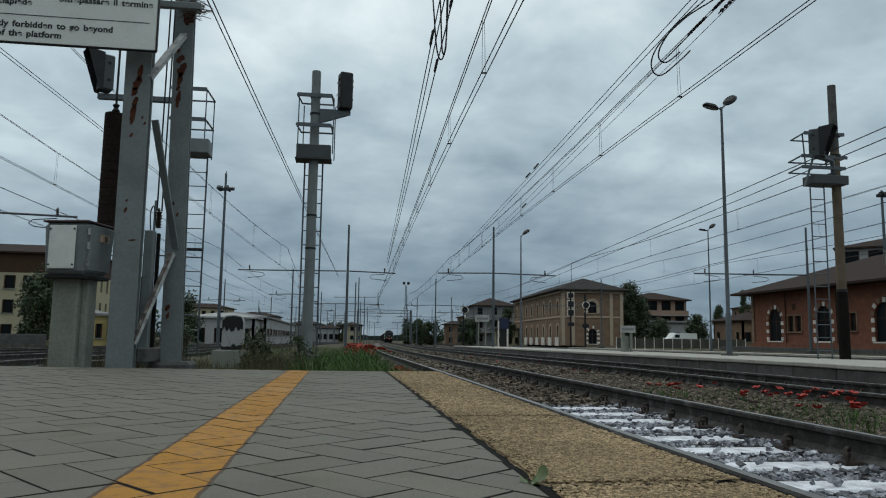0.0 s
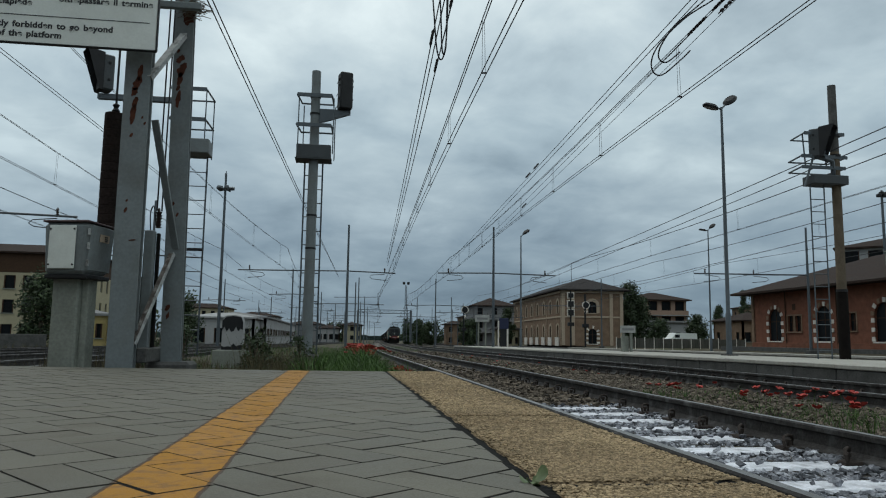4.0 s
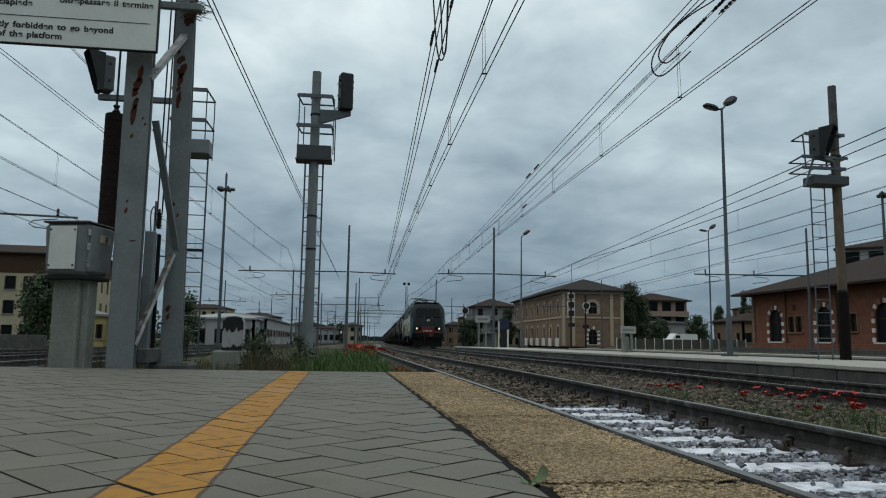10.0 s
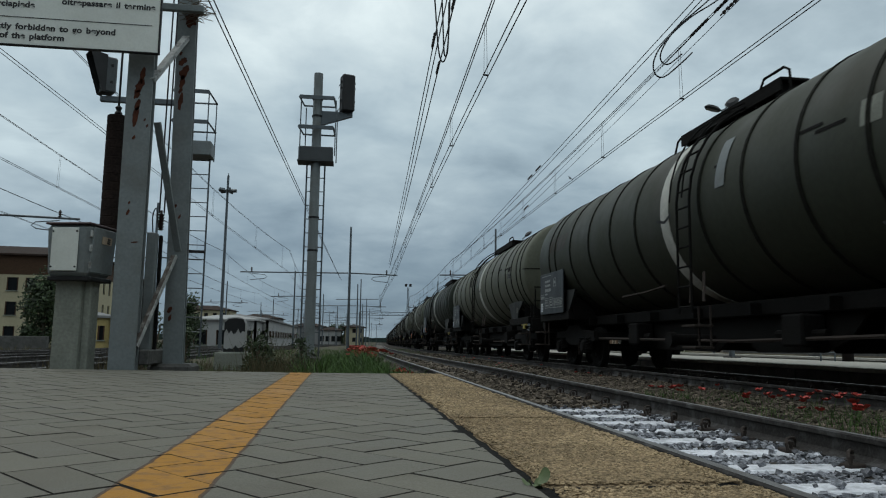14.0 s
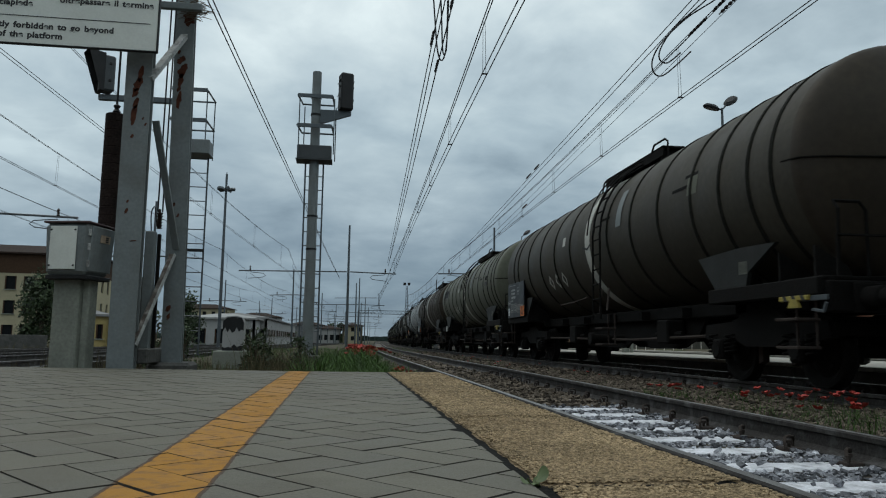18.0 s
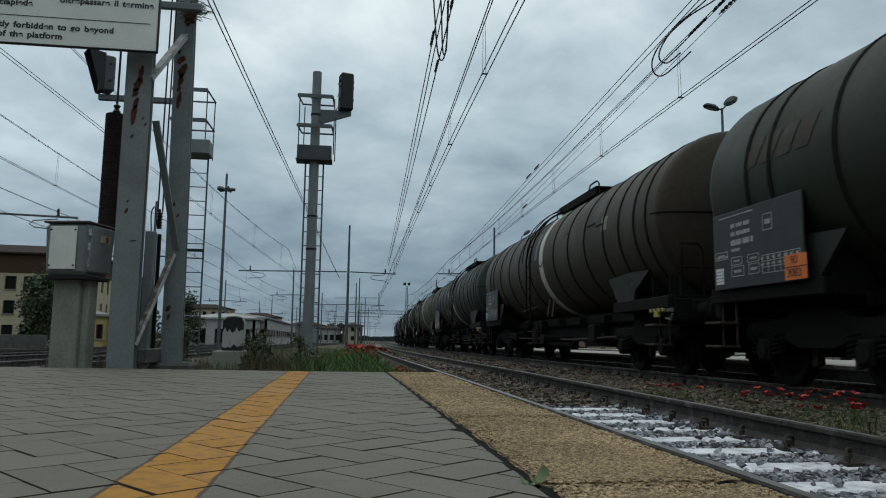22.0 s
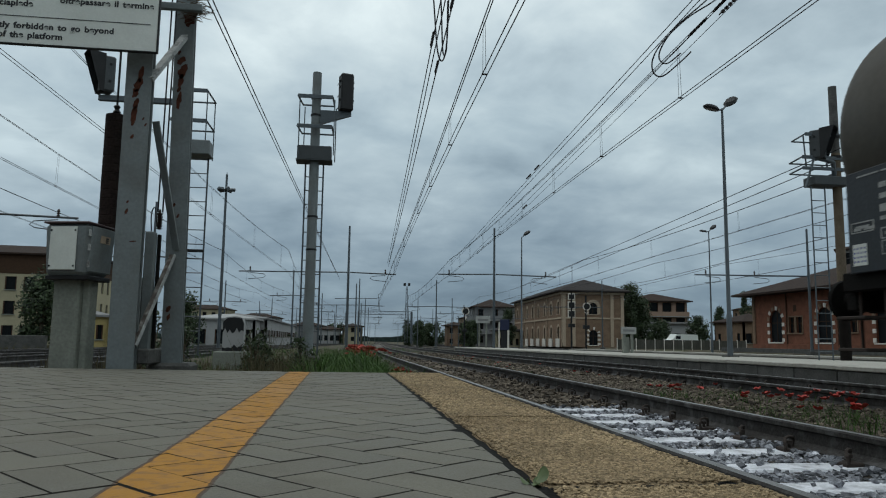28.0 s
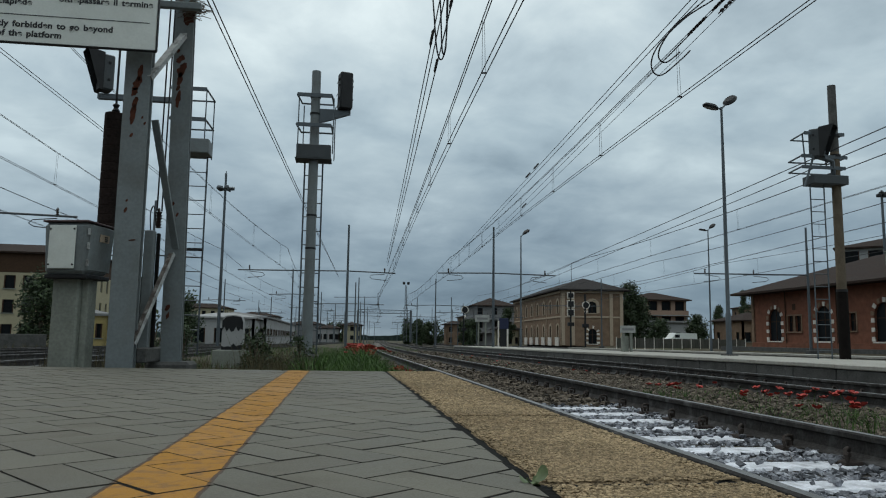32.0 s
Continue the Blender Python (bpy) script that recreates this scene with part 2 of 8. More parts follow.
# ---------------------------------------------------------------- mesh tools
class Mesh:
    """Gathers vertices and faces of one part."""

    def __init__(self):
        self.v, self.f, self.m, self.mat = [], [], [], 0

    def add(self, vs, fs):
        k = len(self.v)
        self.v += [tuple(p) for p in vs]
        self.f += [tuple(i + k for i in f) for f in fs]
        self.m += [self.mat] * len(fs)
        return self

    def box(self, c, s, ch=0.0, rz=0.0, m=None):
        """A box with chamfered edges: centre, size, chamfer, turn about z in degrees, or a whole pose."""
        hx, hy, hz = s[0] / 2, s[1] / 2, s[2] / 2
        if ch <= 0:
            vs = [(x, y, z) for z in (-hz, hz) for y in (-hy, hy) for x in (-hx, hx)]
            fs = [(0, 2, 3, 1), (4, 5, 7, 6), (0, 1, 5, 4), (2, 6, 7, 3), (0, 4, 6, 2), (1, 3, 7, 5)]
        else:
            ch = min(ch, hx * .9, hy * .9, hz * .9)
            vs, idx = [], {}
            for sx in (-1, 1):
                for sy in (-1, 1):
                    for sz in (-1, 1):
                        for ax in range(3):
                            h = [hx - ch, hy - ch, hz - ch]
                            h[ax] += ch
                            idx[sx, sy, sz, ax] = len(vs)
                            vs.append((sx * h[0], sy * h[1], sz * h[2]))
            fs = []
            for ax in range(3):
                o = [i for i in range(3) if i != ax]
                for s_ in (-1, 1):
                    q = []
                    for a, b2 in ((-1, -1), (1, -1), (1, 1), (-1, 1)):
                        g = [0, 0, 0]
                        g[ax], g[o[0]], g[o[1]] = s_, a, b2
                        q.append(idx[(*g, ax)])
                    fs.append(tuple(q) if (s_ > 0) == (ax != 1) else tuple(reversed(q)))
                for a in (-1, 1):
                    for b2 in (-1, 1):
                        g, k = [0, 0, 0], [0, 0, 0]
                        g[o[0]], g[o[1]], g[ax] = a, b2, -1
                        k[o[0]], k[o[1]], k[ax] = a, b2, 1
                        q = (idx[(*g, o[0])], idx[(*g, o[1])], idx[(*k, o[1])], idx[(*k, o[0])])
                        fs.append(q if (a * b2 > 0) == (ax != 1) else tuple(reversed(q)))
            for sx in (-1, 1):
                for sy in (-1, 1):
                    for sz in (-1, 1):
                        q = tuple(idx[sx, sy, sz, ax] for ax in range(3))
                        fs.append(q if sx * sy * sz > 0 else tuple(reversed(q)))
        t = m if m is not None else pose(*c, 0, 0, rz)
        return self.add([t @ Vector(p) for p in vs], fs)

    def tube(self, pts, r, seg=8, caps=True):
        """A round bar along points; r is one radius or one for each point."""
        pts = [Vector(p) for p in pts]
        rs = r if isinstance(r, (list, tuple)) else [r] * len(pts)
        vs, fs, n = [], [], len(pts)
        prev = None
        for i, p in enumerate(pts):
            d = (pts[min(i + 1, n - 1)] - pts[max(i - 1, 0)]).normalized()
            a = prev if prev is not None else (Vector((1, 0, 0)) if abs(d.x) < .8 else Vector((0, 0, 1)))
            a = (a - d * a.dot(d)).normalized()
            prev = a
            b = d.cross(a)
            vs += [p + (a * math.cos(2 * math.pi * k / seg) + b * math.sin(2 * math.pi * k / seg)) * rs[i] for k in range(seg)]
        for i in range(n - 1):
            for k in range(seg):
                k2 = (k + 1) % seg
                fs.append((i * seg + k, i * seg + k2, (i + 1) * seg + k2, (i + 1) * seg + k))
        if caps:
            fs += [tuple(reversed(range(seg))), tuple((n - 1) * seg + k for k in range(seg))]
        return self.add(vs, fs)

    def sweep(self, profile, path, close=True):
        """A closed outline of (x, z) drawn along a path of (x, y, z, heading)."""
        vs, fs, n = [], [], len(profile)
        for x, y, z, h in path:
            c, s = math.cos(h), math.sin(h)
            vs += [(x + a * c, y - a * s, z + b) for a, b in profile]
        for i in range(len(path) - 1):
            for k in range(n):
                k2 = (k + 1) % n
                fs.append((i * n + k, i * n + k2, (i + 1) * n + k2, (i + 1) * n + k))
        if close:
            fs += [tuple(reversed(range(n))), tuple((len(path) - 1) * n + k for k in range(n))]
        return self.add(vs, fs)

    def lathe(self, prof, seg=24, axis="Z", at=(0, 0, 0)):
        """A turned shape from (radius, along)."""
        vs, fs, n = [], [], len(prof)
        for r, h in prof:
            for k in range(seg):
                a = 2 * math.pi * k / seg
                p = {"Z": (r * math.cos(a), r * math.sin(a), h), "Y": (r * math.cos(a), h, r * math.sin(a)), "X": (h, r * math.cos(a), r * math.sin(a))}[axis]
                vs.append(tuple(p[i] + at[i] for i in range(3)))
        for i in range(n - 1):
            for k in range(seg):
                k2 = (k + 1) % seg
                fs.append((i * seg + k, i * seg + k2, (i + 1) * seg + k2, (i + 1) * seg + k))
        fs += [tuple(reversed(range(seg))), tuple((n - 1) * seg + k for k in range(seg))]
        return self.add(vs, fs)

    def prism(self, outline, a, b, plane="XZ"):
        """A flat outline given depth from a to b along the axis left out of plane."""
        n = len(outline)
        put = {"XZ": lambda p, d: (p[0], d, p[1]), "YZ": lambda p, d: (d, p[0], p[1]), "XY": lambda p, d: (p[0], p[1], d)}[plane]
        vs = [put(p, a) for p in outline] + [put(p, b) for p in outline]
        fs = [tuple(range(n)), tuple(reversed(range(n, 2 * n)))]
        fs += [(i, n + i, n + (i + 1) % n, (i + 1) % n) for i in range(n)]
        return self.add(vs, fs)

    def data(self, name, mats, smooth=False):
        me = bpy.data.meshes.new(name)
        me.from_pydata(self.v, [], self.f)
        for x in (mats if isinstance(mats, (list, tuple)) else [mats]):
            me.materials.append(x)
        if any(self.m):
            me.polygons.foreach_set("material_index", self.m)
        bm = bmesh.new()
        bm.from_mesh(me)
        bmesh.ops.recalc_face_normals(bm, faces=bm.faces)
        bm.to_mesh(me)
        bm.free()
        if smooth:
            me.shade_smooth()
            me.set_sharp_from_angle(angle=radians(38))
        return me


def thing(name, label, category, at=(0, 0, 0), rz=0.0, group="", kind=""):
    ob = new(name)
    ob.empty_display_size = .2
    ob.matrix_basis = pose(*at, 0, 0, rz)
    return tagged(ob, label, category, group, kind)


def part(name, mesh, mats, parent, label="", smooth=False):
    """One mesh object under a thing or a part."""
    ob = new(name, mesh if isinstance(mesh, bpy.types.Mesh) else mesh.data(name, mats, smooth))
    ob.parent = parent
    return tagged(ob, label)


def solo(name, mesh, mats, label, category, kind="", smooth=False, group=""):
    return tagged(new(name, mesh.data(name, mats, smooth)), label, category, group, kind)


# ---------------------------------------------------------------- the line of the railway
RAIL = -0.25                 # rail top; platforms are at 0
T1, T2, T3, T4 = 2.457, 6.70, 15.7, 20.4
GROUND = -0.47


def bend(y):
    """How far the line has turned aside at y."""
    if y < 10:
        return 0.0
    if y < 85:
        return (y - 10) ** 2 / 3000
    return 1.875 + .05 * (y - 85)


def heading(y):
    return 0.0 if y < 10 else (min(y, 85) - 10) / 1500


def fall(y):
    """The whole yard falls gently away along the line."""
    return -.0045 * min(max(y - 14, 0), 290)


def along(x, y0, y1, z, step=4.0):
    n = max(2, int((y1 - y0) / step) + 1)
    ys = [y0 + (y1 - y0) * i / (n - 1) for i in range(n)]
    return [(x * math.cos(heading(y)) + bend(y), y - x * math.sin(heading(y)), z + fall(y), heading(y)) for y in ys]

# ---------------------------------------------------------------- ground, ballast, platforms
def ground_height(x, y):
    b = bend(y)
    u = x - b
    z = GROUND - .12
    if y > 6.3 and -4.2 < u < .8:
        z = -.22 - .05 * min(1, max(0, (y - 6.3) / 6)) + .05 * noise.noise(Vector((x * .7, y * .7, 0)))
    elif -60 < u < -16:
        z = -.5
    elif u > 33:
        z = -.08
    return z + fall(y)


def build_ground():
    xs = sorted(set([-2600, -900, -300, -120, -60, -40, -25, -16, -12, -9, -7.2, -6.9] + [-6.5 + .5 * i for i in range(15)] +
                    [.7, .85, 1.0, 3, 6, 9, 12, 15, 18.5, 25, 32, 33.5, 40, 60, 90, 150, 300, 900, 2600]))
    ys = sorted(set([-2600, -900, -430, -200, -80, -30, -10, 0, 4, 6.2, 6.4] + [7 + .6 * i for i in range(40)] +
                    [31 + 6 * i for i in range(12)] + [110 + 20 * i for i in range(12)] + [400, 560, 900, 1600, 2600]))
    g = Mesh()
    vs = [(x + (bend(y) if y < 600 and abs(x) < 100 else 0), y, ground_height(x + bend(y), y)) for y in ys for x in xs]
    n = len(xs)
    g.add(vs, [(j * n + i, j * n + i + 1, (j + 1) * n + i + 1, (j + 1) * n + i) for j in range(len(ys) - 1) for i in range(n - 1)])
    solo("ground", g, M["soil"], "weedy brown soil of the railway yard", "ground", "structure", smooth=True)


build_ground()


def ballast_bed(x0, x1, y0, y1, top=-.445):
    b = Mesh()
    b.sweep([(x0, top), (x1, top), (x1 + .25, top - .25), (x0 - .25, top - .25)], along(0, y0, y1, 0, 5))
    solo("ballast_bed", b, M["ballast_bed"], "brown crushed stone bed under the railway tracks", "ballast", "structure")


ballast_bed(1.0, 8.1, -430, 600)
ballast_bed(12.1, 31.5, -100, 300)
ballast_bed(-15.5, -4.45, -40, 300)


def rail_profile(k):
    """Half of the outline mirrored: foot, web and head, with the head's top at 0."""
    h = [(.075, -.172), (.075, -.160), (.022, -.140), (.010, -.125), (.010, -.052), (.034, -.040), (.0355, -.012), (.026, -.001)]
    return h + [(-a, b) for a, b in reversed(h)]


def railway_track(x, y0, y1, near0, near1, label, limed=(0, 0), z=RAIL):
    t = thing("railway_track", label, "railway track", kind="structure")
    for side in (-.7525, .7525):
        m = Mesh()
        m.sweep(rail_profile(1), along(x + side, y0, y1, z, 5))
        n = 16
        m.m = [1 if (i % n) in (7,) else 0 for i in range(len(m.f))]
        part("rail", m, [M["rail_side"], M["rail_top"]], t, smooth=True)
    s = Mesh().box((0, 0, 0), (2.4, .27, .18), .025).data("sleeper", M["sleeper"])
    sl = Mesh().box((0, 0, 0), (2.4, .27, .18), .025).data("sleeper", M["lime_sleeper"])
    y = 5.99 - .6 * math.floor((5.99 - y0) / .6)
    rest = Mesh()
    while y < min(y1, 240):
        px, py, dz, h = along(x, y, y + 1, 0)[0]
        if near0 <= y <= near1:
            ob = part("sleeper", sl if limed[0] < y < limed[1] else s, None, t)
            ob.matrix_basis = pose(px, py, z + dz - .172 - .1, random.uniform(-.4, .4), 0, -math.degrees(h) + random.uniform(-.5, .5))
        elif y > -12:
            rest.box((px, py, z + dz - .172 - .1), (2.4, .27, .18), 0, -math.degrees(h))
        y += .6
    if rest.v:
        tagged(part("sleeper", rest, M["sleeper"], t), kind="stuff")
    return t


railway_track(T1, -430, 600, 0, 40, "rusty rails on concrete sleepers splashed with white lime", (0, 8.0))
railway_track(T2, -430, 600, 4, 40, "railway track on concrete sleepers in brown ballast")
railway_track(T3, -100, 300, 10, 11, "railway track beyond the far platform")
railway_track(T4, -100, 300, 10, 11, "railway track beyond the far platform")
railway_track(23.4, -100, 300, 10, 11, "railway track beside the red goods shed")
railway_track(26.9, -100, 300, 10, 11, "railway track beside the red goods shed")
railway_track(-5.8, -40, 300, 10, 30, "overgrown yard track beyond the platform")
railway_track(-9.4, -40, 300, 10, 11, "overgrown yard track beyond the platform")
railway_track(-13.2, -40, 300, 10, 11, "overgrown yard track beyond the platform")


p2 = Mesh()
p2.sweep([(8.25, -.05), (8.25, -.11), (8.31, -.12), (8.31, -.62), (11.95, -.62), (11.95, -.05)], along(0, -80, 58, 0, 3))
platform_far = solo("platform_far", p2, M["platform2"], "pale concrete island platform with a grey stone face", "platform", "structure")
p3 = Mesh()
p3.sweep([(17.4, -.06), (17.4, -.13), (17.46, -.14), (17.46, -.62), (18.7, -.62), (18.7, -.06)], along(0, -80, 58, 0, 3))
solo("platform_service", p3, M["platform2"], "narrow pale concrete platform between the far tracks", "platform", "structure")
kerb = Mesh().box((0, 0, 0), (.1, 1.17, .5), .012).data("face_slab", M["concrete_dark"])
cope = Mesh().box((0, 0, 0), (.42, 1.19, .075), .012).data("coping_slab", M["platform2"])
for k in range(54):
    y = -6 + 1.2 * k
    px, py, dz, h = along(8.29, y, y + 1, 0)[0]
    part("face_slab", kerb, None, platform_far).matrix_basis = pose(px + random.uniform(-.006, .006), py, dz - .375, 0, 0, -math.degrees(h))
    part("coping_slab", cope, None, platform_far).matrix_basis = pose(px + .13, py, dz - .078 + random.uniform(-.003, .003), 0, 0, -math.degrees(h))
p3 = Mesh()
p3.sweep([(33.2, -.03), (33.2, -.6), (47, -.9), (47, -.03)], [(a, b, 0, h) for a, b, _, h in along(0, -80, 64, 0, 4)])
solo("platform_shed", p3, M["concrete_dark"], "worn platform in front of the red goods shed", "platform", "structure")


# ---------------------------------------------------------------- overhead line
CONTACT = 5.0
SUPPORTS = [-84, -39, 6, 51, 96, 141, 186, 231]


def wire(pts, r=.007):
    return Mesh().tube(pts, r, 4, False)


def overhead_line(x0, x1, z0=6.35, z1=6.05, sag=.55, twin=.045, first=7.0, step=9.6, thin=.8):
    """A carrying cable and contact wire pair; x0 and x1: the offset from the line's axis at two supports, z0, z1 and sag: the cable's heights."""
    t = thing("overhead_line", "black contact wires hung by droppers from carrying cables", "overhead line")

    def at(y):
        """Place of the wires and height of the cable at y."""
        i = sum(1 for q in SUPPORTS[1:-1] if y >= q)
        a, b = SUPPORTS[i], SUPPORTS[i + 1]
        f = (y - a) / (b - a)
        p, q = (x0, x1) if i % 2 == 0 else (x1, x0)
        u, v = (z0, z1) if i % 2 == 0 else (z1, z0)
        px, py, _, _ = along(p + (q - p) * f, y, y + 999, 0)[0]
        return px, py, CONTACT + fall(y), u + (v - u) * f - 4 * sag * f * (1 - f) + fall(y)
    ys = [SUPPORTS[0] + 4.5 * i for i in range(71) if SUPPORTS[0] + 4.5 * i <= SUPPORTS[-1]]
    for off in (-twin, twin):
        c = [(px + off, py, z) for px, py, z, k in map(at, ys)]
        k = [(px + off * .5, py, k) for px, py, z, k in map(at, ys)]
        part("contact_wire", wire(c, .0098 * thin), M["wire"], t)
        part("carrying_cable", wire(k, .0105 * thin), M["wire"], t)
    y = first
    while y < 110:
        px, py, z, k = at(y)
        for off in (-.03, .03):
            part("dropper", wire([(px + off, py, z), (px + off * .6, py + .05, k)], .004 * thin), M["wire"], t)
        part("dropper_clamp", Mesh().box((px, py, z + .01), (.1, .03, .03), .008), M["wire"], t)
        y += step
    return t


overhead_line(2.30, 3.0, 6.5, 5.95, .8, first=7.6, step=4.8, thin=1.0)
overhead_line(6.28, 6.92, 6.4, 6.1, .55, first=8.4, step=4.6, thin=1.0)
overhead_line(15.55, 16.6, 6.4, 6.3, .5, first=9.0)
overhead_line(19.4, 21.9, 6.2, 6.2, .45, first=10.5)
overhead_line(25.6, 26.9, 6.2, 6.2, .45)
overhead_line(-6.05, -4.3, 6.45, 6.5, .45, first=9.4)
overhead_line(-9.45, -8.7, 6.6, 6.3, .45, first=14.6)
overhead_line(-13.3, -12.9, 6.4, 6.3, .5)


def slack(a, b, sag, n=14):
    a, b = Vector(a), Vector(b)
    return [tuple(a.lerp(b, i / n) - Vector((0, 0, 4 * sag * (i / n) * (1 - i / n)))) for i in range(n + 1)]


def smooth_path(p, n=5):
    """A soft curve through a few points."""
    p = [Vector(q) for q in p]
    out = []
    for i in range(len(p) - 1):
        a, b, c, d = p[max(i - 1, 0)], p[i], p[i + 1], p[min(i + 2, len(p) - 1)]
        for k in range(n):
            t = k / n
            out.append(.5 * (2 * b + (c - a) * t + (2 * a - 5 * b + 4 * c - d) * t * t + (3 * b - a - 3 * c + d) * t ** 3))
    return out + [p[-1]]


def anchored_wire(label, runs, insulators, loops):
    """Out-of-running wires that leave the track for an anchor, with their insulators and jumper loops."""
    t = thing("anchor_wires", label, "overhead line")
    for a, b, r in runs:
        part("wire", wire(slack(a, b, .08), r), M["wire"], t)
    for a, b, f in insulators:
        p = Vector(a).lerp(Vector(b), f)
        d = (Vector(b) - Vector(a)).normalized()
        m = Mesh()
        for k in range(5):
            m.tube([p + d * (.13 * k - .025), p + d * (.13 * k + .025)], .03, 8)
        m.tube([p - d * .1, p + d * .65], .013, 5)
        part("insulator", m, M["ceramic"], t)
    for pts in loops:
        part("jumper_loop", Mesh().tube(smooth_path(pts), .0135, 5, False), M["wire"], t)


def catenary_pole(x, y, arms, h=8.1, r=.105, mat="galv", base=-.3):
    """A tapered pole with level brackets to one or both sides; arms: (reach, contact offset)."""
    px, py, dz, hd = along(x, y, y + 1, 0)[0]
    base += dz - .1
    t = thing("catenary_pole", "grey steel pole with level brackets for the overhead line", "pole", (px, py, base), -math.degrees(hd), "catenary poles")
    part("pole", Mesh().tube([(0, 0, 0), (0, 0, h - base)], [r, r * .62], 10), M[mat], t, smooth=True)
    part("base", Mesh().box((0, 0, .06), (.55, .55, .3), .04), M["concrete_dark"], t)
    for reach in arms:
        sg = 1 if reach > 0 else -1
        z = CONTACT - .06 + fall(y) - base
        part("bracket", Mesh().tube([(sg * .1, 0, z + .08), (reach, 0, z)], .045, 6), M["galv"], t)
        c = reach - sg * .75
        part("insulator", Mesh().lathe([(.03, 0), (.07, .03), (.03, .08), (.07, .12), (.03, .17), (.07, .21), (.02, .3)], 8, at=(c, 0, z + .05)), M["ceramic"], t)
        part("steady_arm", Mesh().tube([(c, 0, z - .08), (c - sg * .9, 0, z - .16), (c - sg * 1.05, 0, z - .3), (c - sg * .85, 0, z - .42), (c + sg * .1, 0, z - .52)], .022, 6), M["galv"], t)
    return t


E1 = (3.1, 51, 5.55)
E2 = (7.4, 51, 5.6)
anchored_wire("pair of slack anchor wires beside the contact line with jumper loops",
              [((1.06, 1, 6.1), E1, .0105), ((1.12, 1, 6.05), (3.15, 51, 5.3), .0105), ((1.32, 1, 6.2), (3.2, 51, 5.5), .012)],
              [((1.06, 1, 6.1), E1, .24), ((1.32, 1, 6.2), (3.2, 51, 5.5), .21), ((1.32, 1, 6.2), (3.2, 51, 5.5), .27)],
              [[(1.34, 11.50, 6.17), (1.38, 11.50, 5.68), (1.43, 11.50, 5.09), (1.49, 11.50, 4.86), (1.56, 11.50, 4.93), (1.60, 11.50, 5.30), (1.62, 11.50, 6.19)], [(1.47, 11.50, 6.18), (1.50, 11.50, 5.59), (1.53, 11.50, 5.00), (1.59, 11.50, 5.07), (1.60, 11.50, 5.89)]])
anchored_wire("pair of slack anchor wires over the second track with jumper loops",
              [((5.22, 1, 6.15), E2, .0105), ((5.28, 1, 6.1), (7.5, 51, 5.5), .0105)],
              [((5.22, 1, 6.15), E2, .43), ((5.22, 1, 6.15), E2, .455), ((6.25, 6, 6.4), (6.62, 20, 5.82), .36), ((6.25, 6, 6.4), (6.62, 20, 5.82), .43)],
              [[(6.74, 11.50, 6.62), (6.32, 11.50, 6.27), (5.82, 11.50, 5.92), (5.36, 11.50, 5.46), (5.17, 11.50, 5.13), (5.18, 11.50, 4.89), (5.35, 11.50, 4.84), (5.69, 11.50, 5.13), (5.87, 11.50, 5.31)], [(6.52, 11.50, 6.60), (6.09, 11.50, 6.19), (5.61, 11.50, 5.75), (5.34, 11.50, 5.37), (5.29, 11.50, 5.14), (5.43, 11.50, 5.07), (5.68, 11.50, 5.27)]])
anchored_wire("pair of guy wires that run down to a line pole",
              [((-2.56, 1, 5.5), (-.25, 51, 4.5), .0105), ((-2.47, 1, 5.5), (-.15, 51, 4.35), .0105)], [((-2.56, 1, 5.5), (-.25, 51, 4.5), .93)], [])
anchored_wire("pair of thin wires running down to the contact wire",
              [((6.2, 4, 6.32), (7.05, 38, 4.86), .0075), ((6.12, 4, 6.42), (6.98, 39, 4.95), .0075)],
              [((6.2, 4, 6.32), (7.05, 38, 4.86), .2), ((6.2, 4, 6.32), (7.05, 38, 4.86), .66)], [])
anchored_wire("pair of thick black feeder cables over the far platform",
              [((9.7, -8, 5.0), (14.83, 60, 4.85), .013), ((10.0, -8, 5.0), (15.9, 60, 4.85), .013)], [], [])
for y in (51, 96, 141, 186):
    catenary_pole(-.15, y, (3.3, -7.4) if y == 51 else (3.3, -6.2))
    catenary_pole(9.9, y - (1 if y == 51 else 0), (-3.9, 4.4))
    catenary_pole(30.6, y - 5, (-4.6, -8.0), base=-.1)
for y in (118, 160, 205, 250):
    catenary_pole(14.2, y, (-2.6, 2.6), h=7.0, r=.09)
    catenary_pole(19.6, y + 9, (-2.6, 2.6), h=7.0, r=.09)
for y in (78, 118, 158, 203):
    catenary_pole(-6.6, y, (2.4, -2.4), h=7.4)
    catenary_pole(-16.4, y + 14, (2.6, -2.6), h=7.2)
catenary_pole(-11.3, 44, (2.6, -2.6))
catenary_pole(-13.75, 30.2, (3.2, -2.5), h=6.6)


